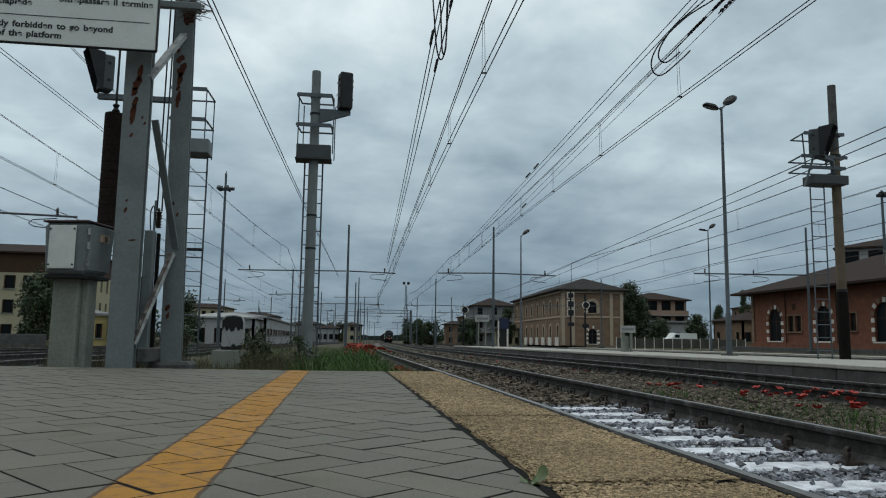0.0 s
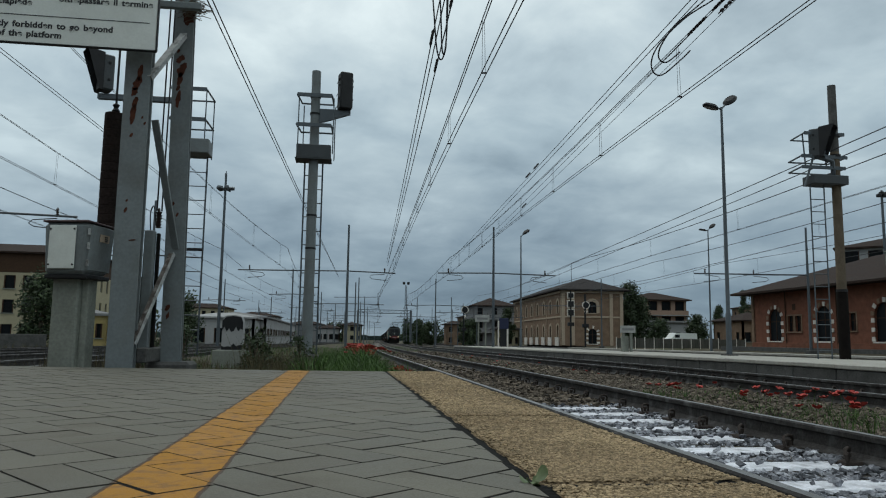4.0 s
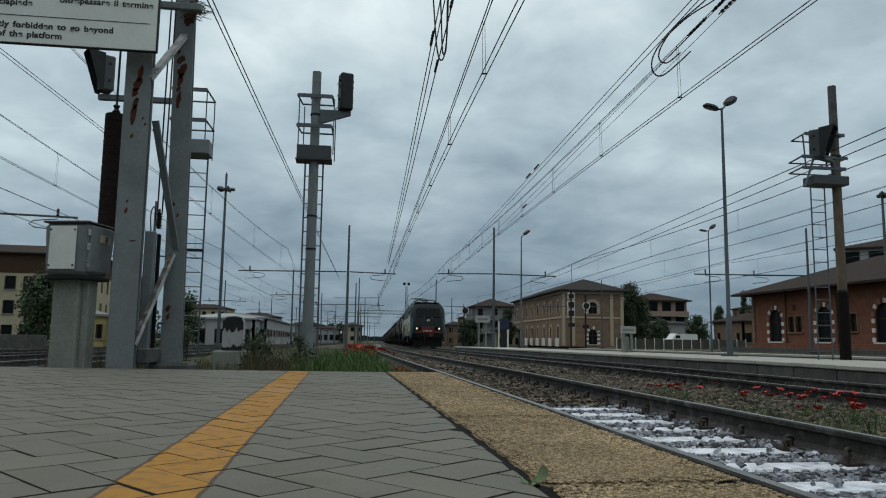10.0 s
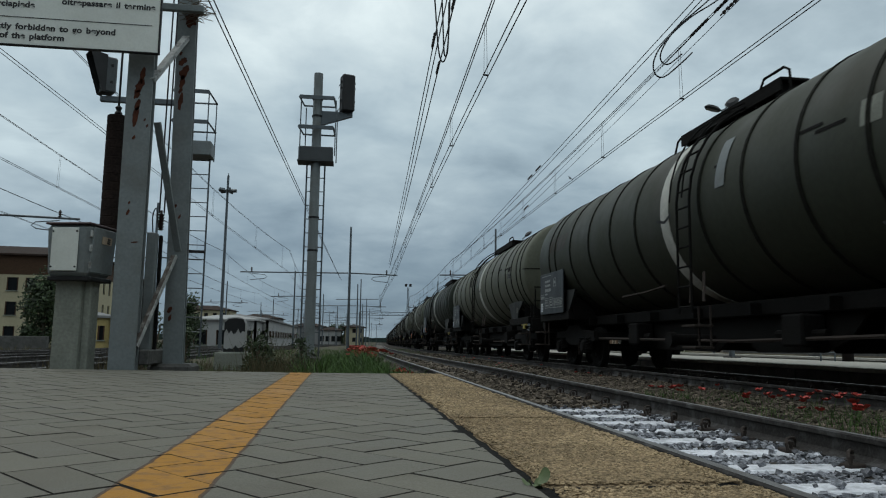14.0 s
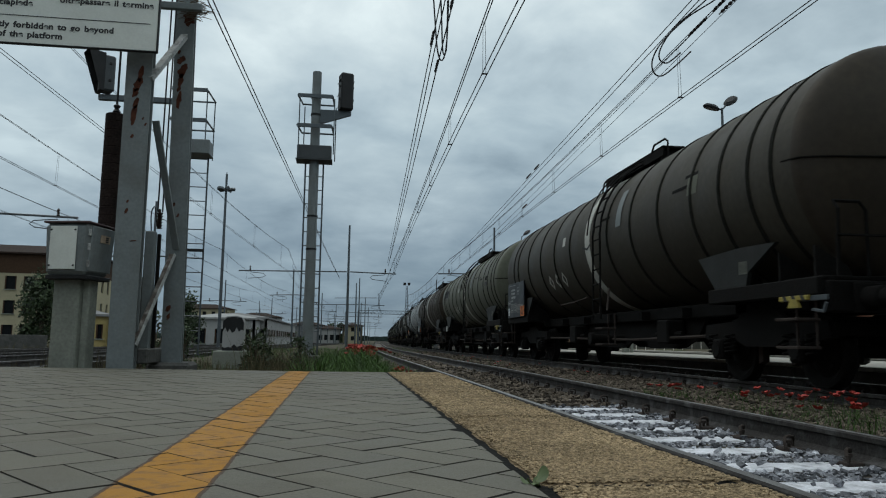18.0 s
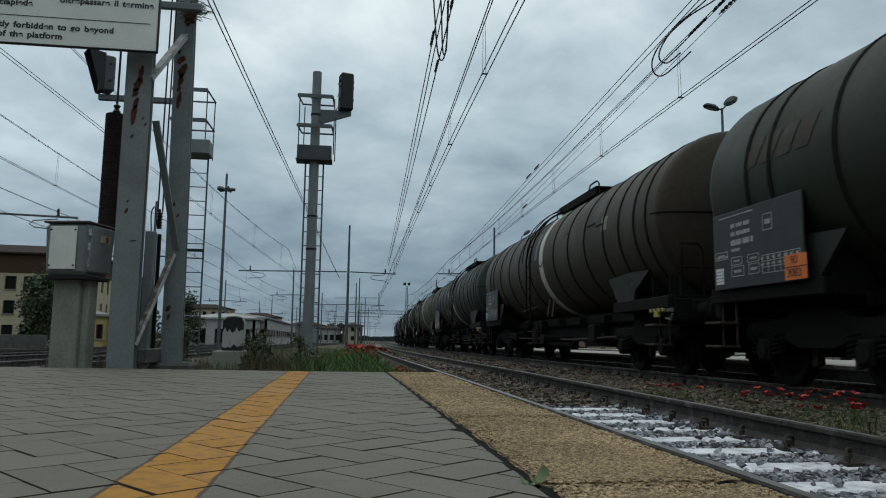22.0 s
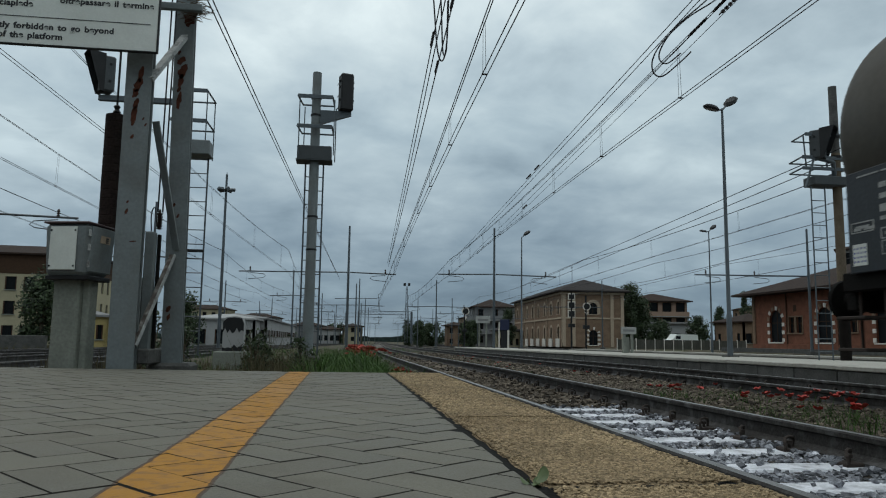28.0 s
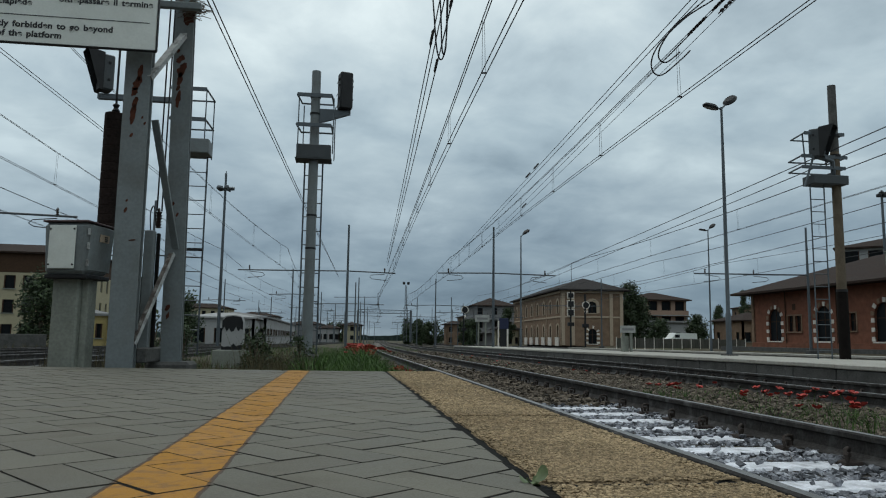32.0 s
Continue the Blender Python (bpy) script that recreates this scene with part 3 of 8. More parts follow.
# ---------------------------------------------------------------- buildings
def wall_mesh(mesh, L, H, t, cols):
    """A wall along x from 0 to L, front at y=0, thickness inward; cols: (centre, width, [(z0, z1, arch)])."""
    u = 0.0
    for uc, w, rows in sorted(cols):
        a, b = uc - w / 2, uc + w / 2
        mesh.box(((u + a) / 2, t / 2, H / 2), (a - u, t, H))
        z = 0.0
        for z0, z1, arch in rows:
            mesh.box((uc, t / 2, (z + z0) / 2), (w, t, max(z0 - z, .001)))
            if arch:
                r = w / 2
                n = 10
                left = [(a, z1 - r)] + [(uc - r * math.cos(math.pi * i / n / 1), z1 - r + r * math.sin(math.pi * i / n)) for i in range(0, n // 2 + 1)] + [(a, z1)]
                right = [(2 * uc - p, q) for p, q in left]
                mesh.prism(left[1:], 0, t), mesh.prism(right[1:], 0, t)
            z = z1
        mesh.box((uc, t / 2, (z + H) / 2), (w, t, H - z))
        u = b
    mesh.box(((u + L) / 2, t / 2, H / 2), (L - u, t, H))


def window(parent, face, uc, w, z0, z1, arch, trim, at=None, surround=.14, blocks=False):
    """Pane, cross bar and sill in an opening; face is the pose of the wall's plane."""
    r = w / 2
    out = [(uc - r, z0), (uc + r, z0)] + ([(uc + r * math.cos(math.pi * i / 10), z1 - r + r * math.sin(math.pi * i / 10)) for i in range(11)] if arch else [(uc + r, z1), (uc - r, z1)])
    p = part("window", Mesh().prism(out, .16, .19), M["glass"], parent)
    p.matrix_basis = face
    part("frame", Mesh().box((uc, .15, (z0 + z1) / 2), (.06, .04, z1 - z0)).box((uc, .15, z0 + (z1 - z0) * .6), (w, .04, .06)), M["shutter"], p)
    if trim:
        big = [(uc - r - surround, z0), (uc - r, z0)]
        n = 12
        if arch:
            inner = [(uc - r * math.cos(math.pi * i / n), z1 - r + r * math.sin(math.pi * i / n)) for i in range(n + 1)]
            R = r + surround
            outer = [(uc - R * math.cos(math.pi * i / n), z1 - r + R * math.sin(math.pi * i / n)) for i in range(n + 1)]
        else:
            inner = [(uc - r, z1), (uc + r, z1)]
            outer = [(uc - r - surround, z1 + surround), (uc + r + surround, z1 + surround)]
        if not blocks:
            inner, outer = [(uc - r, z0)] + inner + [(uc + r, z0)], [(uc - r - surround, z0)] + outer + [(uc + r + surround, z0)]
            part("surround", Mesh().prism(inner + outer[::-1], -.04, .03), trim, p)
        else:
            s = Mesh()
            k = 0
            z = z0
            top = z1 - r if arch else z1
            while z < top - .1:
                if k % 2 == 0:
                    for sg in (-1, 1):
                        part("stone_block", Mesh().box((uc + sg * (r + surround / 2), 0, z + .16), (surround, .1, .3), .015), trim, p)
                z += .32
                k += 1
            if arch:
                for i in range(0, n, 2):
                    part("stone_block", Mesh().prism([inner[i], inner[i + 1], outer[i + 1], outer[i]], -.05, .03), trim if i in (2, 6, 10) and uc > 0 else M["tanwall"], p)
    part("sill", Mesh().box((uc, -.02, z0 - .06), (w + .3, .2, .1), .01), trim or M["concrete"], p)
    return p


# ---------------------------------------------------------------- near platform: block, pavers, edge slabs
def painted_stripe(mat, x0, x1, colour):
    """Worn yellow paint on the pavers between two straight lines."""
    n, l = mat.node_tree.nodes, mat.node_tree.links
    b = n["Principled BSDF"]
    src = b.inputs["Base Color"].links[0].from_socket
    geo = n.new("ShaderNodeNewGeometry")
    s = n.new("ShaderNodeSeparateXYZ")
    l.new(geo.outputs["Position"], s.inputs[0])
    wob = n.new("ShaderNodeTexNoise")
    wob.inputs["Scale"].default_value, wob.inputs["Detail"].default_value = 14, 5
    l.new(geo.outputs["Position"], wob.inputs["Vector"])
    spots = n.new("ShaderNodeTexNoise")
    spots.inputs["Scale"].default_value, spots.inputs["Detail"].default_value = 26, 6
    l.new(geo.outputs["Position"], spots.inputs["Vector"])

    def op(kind, a, c):
        q = n.new("ShaderNodeMath")
        q.operation = kind
        for i, v in enumerate((a, c)):
            if isinstance(v, (int, float)):
                q.inputs[i].default_value = v
            else:
                l.new(v, q.inputs[i])
        return q.outputs[0]
    edge = op("ADD", s.outputs[0], op("MULTIPLY", op("SUBTRACT", wob.outputs[0], .5), .018))
    inside = op("MULTIPLY", op("GREATER_THAN", edge, x0), op("LESS_THAN", edge, x1))
    rim = op("LESS_THAN", op("ABSOLUTE", op("SUBTRACT", op("ABSOLUTE", op("SUBTRACT", edge, (x0 + x1) / 2), 0), (x1 - x0) / 2), 0), .005)
    r = n.new("ShaderNodeValToRGB")
    r.color_ramp.elements[0].position, r.color_ramp.elements[0].color = .36, (.235, .115, .03, 1)
    r.color_ramp.elements[1].position, r.color_ramp.elements[1].color = .52, (*colour, 1)
    l.new(spots.outputs[0], r.inputs[0])
    m1 = n.new("ShaderNodeMix")
    m1.data_type = "RGBA"
    l.new(inside, m1.inputs[0]), l.new(src, m1.inputs[6]), l.new(r.outputs[0], m1.inputs[7])
    m2 = n.new("ShaderNodeMix")
    m2.data_type = "RGBA"
    l.new(op("MULTIPLY", rim, .85), m2.inputs[0]), l.new(m1.outputs[2], m2.inputs[6])
    m2.inputs[7].default_value = (.055, .032, .02, 1)
    l.new(m2.outputs[2], b.inputs["Base Color"])


painted_stripe(M["paver"], -.434, -.246, (.345, .163, .019))
PAVE_IN, EDGE_IN, EDGE_OUT = .397, .402, .866


def far_end(x):
    """The platform's end runs slightly askew."""
    return 6.5 + max(0, -x) * .155


base = Mesh()
base.prism([(-4.2, -40), (EDGE_OUT - .03, -40), (EDGE_OUT - .03, far_end(0) - .02), (0, far_end(0) - .02), (-4.2, far_end(-4.2) - .02)], -.65, -.0004, "XY")
rear = Mesh().box(((EDGE_IN - 4.2) / 2, -21.2, -.05), (EDGE_IN + 4.2, 37.6, .105))
near_platform = solo("platform_near", base, M["joint"], "grey paved railway platform with a yellow safety line", "platform", "structure")


part("paved_rear", rear, M["paver"], near_platform)
part("side_kerb", Mesh().box((-4.13, -17.4, -.05), (.16, 49, .112), .004), M["concrete"], near_platform)


def clip_poly(poly, axis, lim, keep_less):
    out = []
    for i, p in enumerate(poly):
        q = poly[(i + 1) % len(poly)]
        a, b = p[axis] - lim, q[axis] - lim
        if keep_less:
            a, b = -a, -b
        if a >= 0:
            out.append(p)
        if (a >= 0) != (b >= 0):
            f = a / (a - b)
            out.append((p[0] + (q[0] - p[0]) * f, p[1] + (q[1] - p[1]) * f))
    return out


def paver_mesh(mesh, poly, z, gap=.0034, ch=.0026):
    """One paving block whose worn arrises hold dark soil; the arrises take the second material."""
    cx, cy = sum(p[0] for p in poly) / len(poly), sum(p[1] for p in poly) / len(poly)
    n = len(poly)

    def inset(d):
        res = []
        for x, y in poly:
            vx, vy = x - cx, y - cy
            k = math.hypot(vx, vy) or 1
            res.append((x - vx / k * d * 1.4, y - vy / k * d * 1.4))
        return res
    vs = [(x, y, z) for x, y in inset(gap + ch)] + [(x, y, z - ch * 1.05) for x, y in inset(gap)] + [(x, y, z - .06) for x, y in inset(gap)]
    fs = [tuple(range(n))] + [(n * r + i, n * r + n + i, n * r + n + (i + 1) % n, n * r + (i + 1) % n) for r in (0, 1) for i in range(n)]
    mesh.mat = 0
    mesh.add(vs[:n], fs[:1])
    mesh.mat = 1
    mesh.add(vs, fs[1:])
    mesh.mat = 0


def lay_pavers():
    """Herringbone of two-to-one blocks at a slant to the track."""
    A, B, O = (.0965, .0807), (-.0944, .1135), (-.8075, 1.0432)

    def spot(a, b):
        return O[0] + A[0] * a + B[0] * b, O[1] + A[1] * a + B[1] * b
    shape = {3: [(0, 0), (2, 0), (2, 1), (0, 1)], 1: [(0, 0), (1, 0), (1, 2), (0, 2)]}
    arris = (.0003, .0008, .0018, .0028, .0042)
    rest = Mesh()
    singles = []
    for i in range(-75, 80):
        for j in range(-75, 80):
            k = (i + j) % 4
            if k not in shape:
                continue
            poly = [spot(i + a, j + b) for a, b in shape[k]]
            mx, my = sum(p[0] for p in poly) / 4, sum(p[1] for p in poly) / 4
            if mx < -4.15 or mx > PAVE_IN + .1 or my < -2.5 or my > far_end(mx) + .1:
                continue
            whole = True
            if max(p[0] for p in poly) > PAVE_IN:
                poly, whole = clip_poly(poly, 0, PAVE_IN, True), False
            if max(p[1] for p in poly) > far_end(mx):
                poly, whole = clip_poly(poly, 1, far_end(mx), True), False
            if len(poly) < 3 or (max(p[0] for p in poly) - min(p[0] for p in poly)) < .012:
                continue
            if whole and .9 < my < 3.4 and -.45 * my - .25 < mx:
                singles.append((my, mx, k))
            else:
                paver_mesh(rest, poly, random.uniform(0, .0012), random.choice((.001, .0024, .0034)), random.choice(arris))
    singles.sort()
    shared = {}
    zero = spot(0, 0)
    for k, q in shape.items():
        poly = [(spot(a, b)[0] - zero[0], spot(a, b)[1] - zero[1]) for a, b in q]
        ox, oy = sum(p[0] for p in poly) / 4, sum(p[1] for p in poly) / 4
        for e, ch in enumerate(arris):
            b = Mesh()
            paver_mesh(b, [(x - ox, y - oy) for x, y in poly], 0, .002, ch)
            shared[k, e] = b.data("paver", [M["paver"], M["arris"]])
    for n, (my, mx, k) in enumerate(singles):
        if n < 300:
            ob = part("paver", shared[k, random.choice((0, 1, 2, 2, 3, 4))], None, near_platform)
            ob.matrix_basis = pose(mx + random.uniform(-.0012, .0012), my + random.uniform(-.0012, .0012), random.uniform(.0003, .0014), random.uniform(-.16, .16), random.uniform(-.08, .08), random.uniform(-.5, .5))
        else:
            poly = [(spot(a, b)[0] - zero[0], spot(a, b)[1] - zero[1]) for a, b in shape[k]]
            ox, oy = sum(p[0] for p in poly) / 4, sum(p[1] for p in poly) / 4
            paver_mesh(rest, [(x - ox + mx, y - oy + my) for x, y in poly], random.uniform(0, .0012), random.choice((.001, .0024, .0034)), random.choice(arris))
    tagged(part("paver", rest, [M["paver"], M["arris"]], near_platform), kind="stuff")


def edge_slab(y0, y1, seed):
    """An exposed-aggregate slab with a worn, slightly broken outline."""
    rnd = random.Random(seed)
    n = 22
    left = [(EDGE_IN + .003 + rnd.uniform(0, .011), y0 + .004 + (y1 - y0 - .008) * i / n) for i in range(n + 1)]
    right = [(EDGE_OUT - rnd.uniform(0, .008), y0 + .004 + (y1 - y0 - .008) * i / n) for i in range(n + 1)]
    m = Mesh()
    vs, fs = [], []
    cols = 7
    for i in range(n + 1):
        wob = .012 * noise.noise(Vector((i * .7, seed, 0)))
        yy = left[i][1] + (wob if i in (0, n) else 0)
        for k in range(cols):
            f = k / (cols - 1)
            jit = .014 * noise.noise(Vector((k * 1.3, seed * 3 + i, 2))) if i in (0, n) else 0
            vs.append((left[i][0] * (1 - f) + right[i][0] * f, yy + jit, .0042 - (.0050 if k in (0, cols - 1) or i in (0, n) else 0) + .0025 * noise.noise(Vector((k, i * .5, seed)))))
    for i in range(n):
        for k in range(cols - 1):
            a = i * cols + k
            fs.append((a, a + 1, a + cols + 1, a + cols))
    ring = [i * cols for i in range(n + 1)] + [n * cols + k for k in range(1, cols)] + [i * cols + cols - 1 for i in range(n - 1, -1, -1)] + [k for k in range(cols - 2, 0, -1)]
    off = len(vs)
    vs += [(vs[r][0], vs[r][1], -.16) for r in ring]
    for i in range(len(ring)):
        j = (i + 1) % len(ring)
        fs.append((ring[i], ring[j], off + j, off + i))
    m.add(vs, fs)
    part("edge_slab", m, M["slab"], near_platform, smooth=True)


def expose_aggregate():
    """Small pebbles that stand out of the washed concrete of the edge slabs."""
    rng = np.random.default_rng(21)
    v, f = ico()
    V, F, k = [], [], 0
    for y0, y1, n, rad in ((1.15, 2.0, 9500, .0029), (2.0, 3.2, 9000, .0036), (3.2, 6.45, 9000, .0044)):
        xs, ys = rng.uniform(EDGE_IN + .016, EDGE_OUT - .012, n), rng.uniform(y0, y1, n)
        for x, y in zip(xs, ys):
            if min(abs(y - q) for q in SEAMS) < .018:
                continue
            p = v * (1 + rng.uniform(-.25, .25, (12, 1))) * (rad * rng.uniform(.6, 1.4)) * (1.25, 1.0, .62)
            V.append(p + (x, y, .0042))
            F.append(f + k)
            k += 12
    me = bpy.data.meshes.new("aggregate")
    me.from_pydata(np.concatenate(V).tolist(), [], np.concatenate(F).tolist())
    me.materials.append(M["pebble"])
    tagged(part("aggregate", me, None, near_platform), kind="stuff")


# ---------------------------------------------------------------- stones of the ballast
def ico():
    t = (1 + 5 ** .5) / 2
    v = np.array([(-1, t, 0), (1, t, 0), (-1, -t, 0), (1, -t, 0), (0, -1, t), (0, 1, t), (0, -1, -t), (0, 1, -t), (t, 0, -1), (t, 0, 1), (-t, 0, -1), (-t, 0, 1)], float)
    f = np.array([(0, 11, 5), (0, 5, 1), (0, 1, 7), (0, 7, 10), (0, 10, 11), (1, 5, 9), (5, 11, 4), (11, 10, 2), (10, 7, 6), (7, 1, 8), (3, 9, 4), (3, 4, 2), (3, 2, 6), (3, 6, 8), (3, 8, 9), (4, 9, 5), (2, 4, 11), (6, 2, 10), (8, 6, 7), (9, 8, 1)])
    return v / np.linalg.norm(v[0]), f


def scatter_stones(name, boxes, mat, label, seed):
    """boxes: (x0, x1, y0, y1, per square metre, radius, height)."""
    rng = np.random.default_rng(seed)
    c = np.array([(a, b, d) for a in (-.8, .8) for b in (-.8, .8) for d in (-.8, .8)])
    g = np.array([(0, 1, 3), (0, 3, 2), (4, 6, 7), (4, 7, 5), (0, 4, 5), (0, 5, 1), (2, 3, 7), (2, 7, 6), (0, 2, 6), (0, 6, 4), (1, 5, 7), (1, 7, 3)])
    V, F = [], []
    k = 0
    for x0, x1, y0, y1, dens, rad, z in boxes:
        n = int((x1 - x0) * (y1 - y0) * dens)
        xs, ys = rng.uniform(x0, x1, n), rng.uniform(y0, y1, n)
        for x, y in zip(xs, ys):
            lift = 0
            if abs(x - T1) < 1.25 and abs((y - 5.99 + .3) % .6 - .3) < .135:
                if rng.random() > .06 or min(abs(x - T1 - .7525), abs(x - T1 + .7525)) < .16:
                    continue
                lift = .035
            q, _ = np.linalg.qr(rng.normal(size=(3, 3)))
            p = (c + rng.uniform(-.42, .42, (8, 3))) @ np.diag(rng.uniform(.5, 1.2, 3)) @ q * rad * rng.uniform(.6, 1.35)
            p[:, 2] *= .66
            V.append(p + (x + bend(y), y, z + lift + fall(y) + rng.uniform(-.3, .6) * rad))
            F.append(g + k)
            k += 8
    me = bpy.data.meshes.new(name)
    me.from_pydata(np.concatenate(V).tolist(), [], np.concatenate(F).tolist())
    me.materials.append(mat)
    tagged(new(name, me), label, "ballast", kind="stuff")


# ---------------------------------------------------------------- grass, poppies and weeds
def blades(name, spots, mat, label, seed, lean=.5):
    """spots: (x0, x1, y0, y1, how many, height, width, ground z)."""
    rng = random.Random(seed)
    m = Mesh()
    for x0, x1, y0, y1, n, h, w, z in spots:
        for _ in range(n):
            x, y = rng.uniform(x0, x1), rng.uniform(y0, y1)
            a = rng.uniform(0, 6.28)
            hh = h * rng.uniform(.35, 1.15) * (.35 + 1.5 * abs(noise.noise(Vector((x * 1.3, y * .7, 3)))))
            dx, dy = math.cos(a) * w / 2, math.sin(a) * w / 2
            lx, ly = rng.gauss(0, lean) * hh, rng.gauss(0, lean) * hh
            zz = z + fall(y) if z is not None else ground_height(x + bend(y), y)
            x += bend(y)
            m.add([(x - dx, y - dy, zz - .03), (x + dx, y + dy, zz - .03), (x + dx * .8 + lx * .35, y + dy * .8 + ly * .35, zz + hh * .55), (x - dx * .8 + lx * .35, y - dy * .8 + ly * .35, zz + hh * .55), (x + lx, y + ly, zz + hh)],
                  [(0, 1, 2, 3), (3, 2, 4)])
    me = bpy.data.meshes.new(name)
    me.from_pydata(m.v, [], m.f)
    me.materials.append(mat)
    tagged(new(name, me), label, "grass", kind="stuff")


def poppy_plant(x, y, z, h, first=[None]):
    if first[0] is None:
        t = thing("poppy", "red poppy on a thin green stalk", "poppy", (x, y, z), group="poppies in the ballast")
        part("stalk", Mesh().tube([(0, 0, 0), (.015, .01, .5), (0, .01, 1)], [.012, .009, .008], 5), M["grass"], t)
        fl = Mesh()
        for k in range(5):
            a = k * 1.2566
            ca, sa = math.cos(a), math.sin(a)
            ring = [(.02, -.05, .98), (.13, -.13, 1.03), (.21, -.07, 1.12), (.21, .07, 1.10), (.13, .13, 1.04), (.02, .05, .98)]
            fl.add([(u * ca - w * sa, u * sa + w * ca + .01, q) for u, w, q in ring] , [(0, 1, 4, 5), (1, 2, 3, 4)])
        part("petals", fl, M["poppy"], t)
        first[0] = t
        t.scale = (h, h, h)
        return t
    s = first[0].scale[0]
    return copy_thing(first[0], pose(x, y, z, random.uniform(-14, 14), random.uniform(-14, 14), random.uniform(0, 360)) @ Matrix.Scale(h / s, 4))


def sprout(x, y):
    t = thing("weed", "small green broad-leaved weed in a paving joint", "weed", (x, y, -.01))
    for k, (a, l, w, tilt) in enumerate([(30, .058, .040, 58), (150, .05, .034, 22), (255, .04, .026, 14), (80, .03, .02, 40), (185, .034, .024, 35)]):
        m = Mesh()
        rim = [(l * (.58 - .42 * math.cos(6.2832 * i / 18)), w * .5 * math.sin(6.2832 * i / 18), .004 * math.cos(12.566 * i / 18)) for i in range(18)]
        m.add(rim + [(l * .58, 0, -.004), (0, -.0015, 0), (0, .0015, 0)], [(i, (i + 1) % 18, 18) for i in range(18)] + [(19, 0, 20), (0, 1, 20), (17, 0, 19)])
        leaf = part("leaf", m, M["weed_leaf"], t, smooth=True)
        leaf.matrix_basis = pose(0, 0, .006, 0, -tilt, a) @ Matrix.Scale(.78, 4)


# ---------------------------------------------------------------- clips that hold the rails
def rail_clips(x, y0, y1, z=RAIL):
    m = Mesh().box((0, 0, 0), (.15, .15, .03), .006)
    m.tube([(-.06, -.07, .015), (-.066, -.065, .06), (-.045, -.03, .092), (0, 0, .102), (.045, .03, .092), (.066, .065, .06), (.06, .07, .015)], .013, 6)
    m.tube([(0, 0, 0), (0, 0, .07)], .014, 6).tube([(0, 0, .045), (0, 0, .07)], .028, 6)
    shared = m.data("rail_clip", M["clip"])
    fast = thing("rail_fastenings", "rusty spring clips that hold the rails", "rail clip", kind="structure")
    y = 5.99 - .6 * math.floor((5.99 - y0) / .6)
    while y < y1:
        for side in (-.7525, .7525):
            for inner in (-.11, .11):
                ob = part("rail_clip", shared, None, fast)
                ob.matrix_basis = pose(x + side + inner * 1.2 + bend(y), y, z - .172, 0, 0, random.uniform(-8, 8)) @ Matrix.Scale(.86, 4)
        y += .6


SEAMS = [6.5] + [5.382 - 1.302 * k for k in range(14)]
for k in range(14):
    edge_slab(SEAMS[k + 1], SEAMS[k], k + 1)
expose_aggregate()
sprout(EDGE_IN + .004, 1.50)
rail_clips(T1, 2.9, 15)
rail_clips(T2, 6.5, 18)
scatter_stones("limed_ballast", [(1.0, 1.55, -.5, 8.2, 700, .021, -.445), (1.75, 3.12, -.5, 8.2, 950, .0205, -.449), (3.0, 3.16, -.5, 8.2, 600, .021, -.425), (3.28, 3.5, -.5, 7.5, 620, .022, -.43)], M["lime"], "ballast stones whitened by lime", 5)
scatter_stones("ballast_stones", [(1.0, 3.1, 8.0, 15, 460, .03, -.43), (3.35, 5.85, 4.0, 15, 480, .031, -.425), (6.1, 7.3, 6, 16, 260, .032, -.43), (1.0, 8.1, 15, 26, 70, .045, -.44), (1.0, 8.1, 26, 50, 16, .06, -.44)], M["ballast"], "brown crushed ballast stones between the rails", 6)
blades("verge_grass", [(-.9, .75, 6.75, 9.5, 2600, .22, .007, None), (-3.2, -.9, 9.5, 20, 1100, .18, .008, None), (-.9, .75, 9.5, 20, 2200, .26, .009, None), (-4, .7, 20, 45, 2000, .26, .014, None), (-.35, .6, 6.6, 8.2, 1300, .2, .007, None), (-.5, .78, 8.0, 13, 2600, .34, .012, None), (-.6, .7, 13, 24, 2200, .36, .016, None)], M["grass"], "long green grass on the verge past the platform", 11)
blades("dry_weeds", [(-.95, -.2, 7.2, 10, 480, .45, .006, None), (-4, -2.5, 8.5, 16, 800, .36, .008, None), (-.95, -.5, 7, 8.2, 150, .7, .006, None), (-1.15, -.6, 9, 12, 600, .7, .007, None), (-3.6, -2.4, 9, 12.8, 240, .6, .008, None), (-2.4, -1.0, 7.2, 9.5, 420, .16, .006, None), (-3.2, -.9, 9.5, 16, 1500, .24, .007, None)], M["dry"], "dry brown weeds beside the masts", 12, .28)
blades("track_weeds", [(4.0, 5.3, 5.2, 7.7, 1100, .19, .007, -.44), (3.9, 5.2, 8.2, 9.6, 420, .14, .007, -.44), (3.6, 5.6, 9, 13, 260, .1, .008, -.44), (3.7, 5.3, 13, 30, 500, .12, .01, -.45), (1.2, 8, 40, 90, 1500, .16, .03, -.45), (8.0, 8.2, 8, 40, 250, .2, .01, -.46)], M["grass"], "low green weeds between the two tracks", 13)
blades("yard_weeds", [(-15, -4.4, 9, 40, 2600, .2, .02, -.46), (-30, -15.5, 20, 60, 1800, .4, .03, -.5), (-30, -4.5, 40, 90, 2200, .35, .04, -.47)], M["dry"], "dry weeds over the yard tracks", 14)
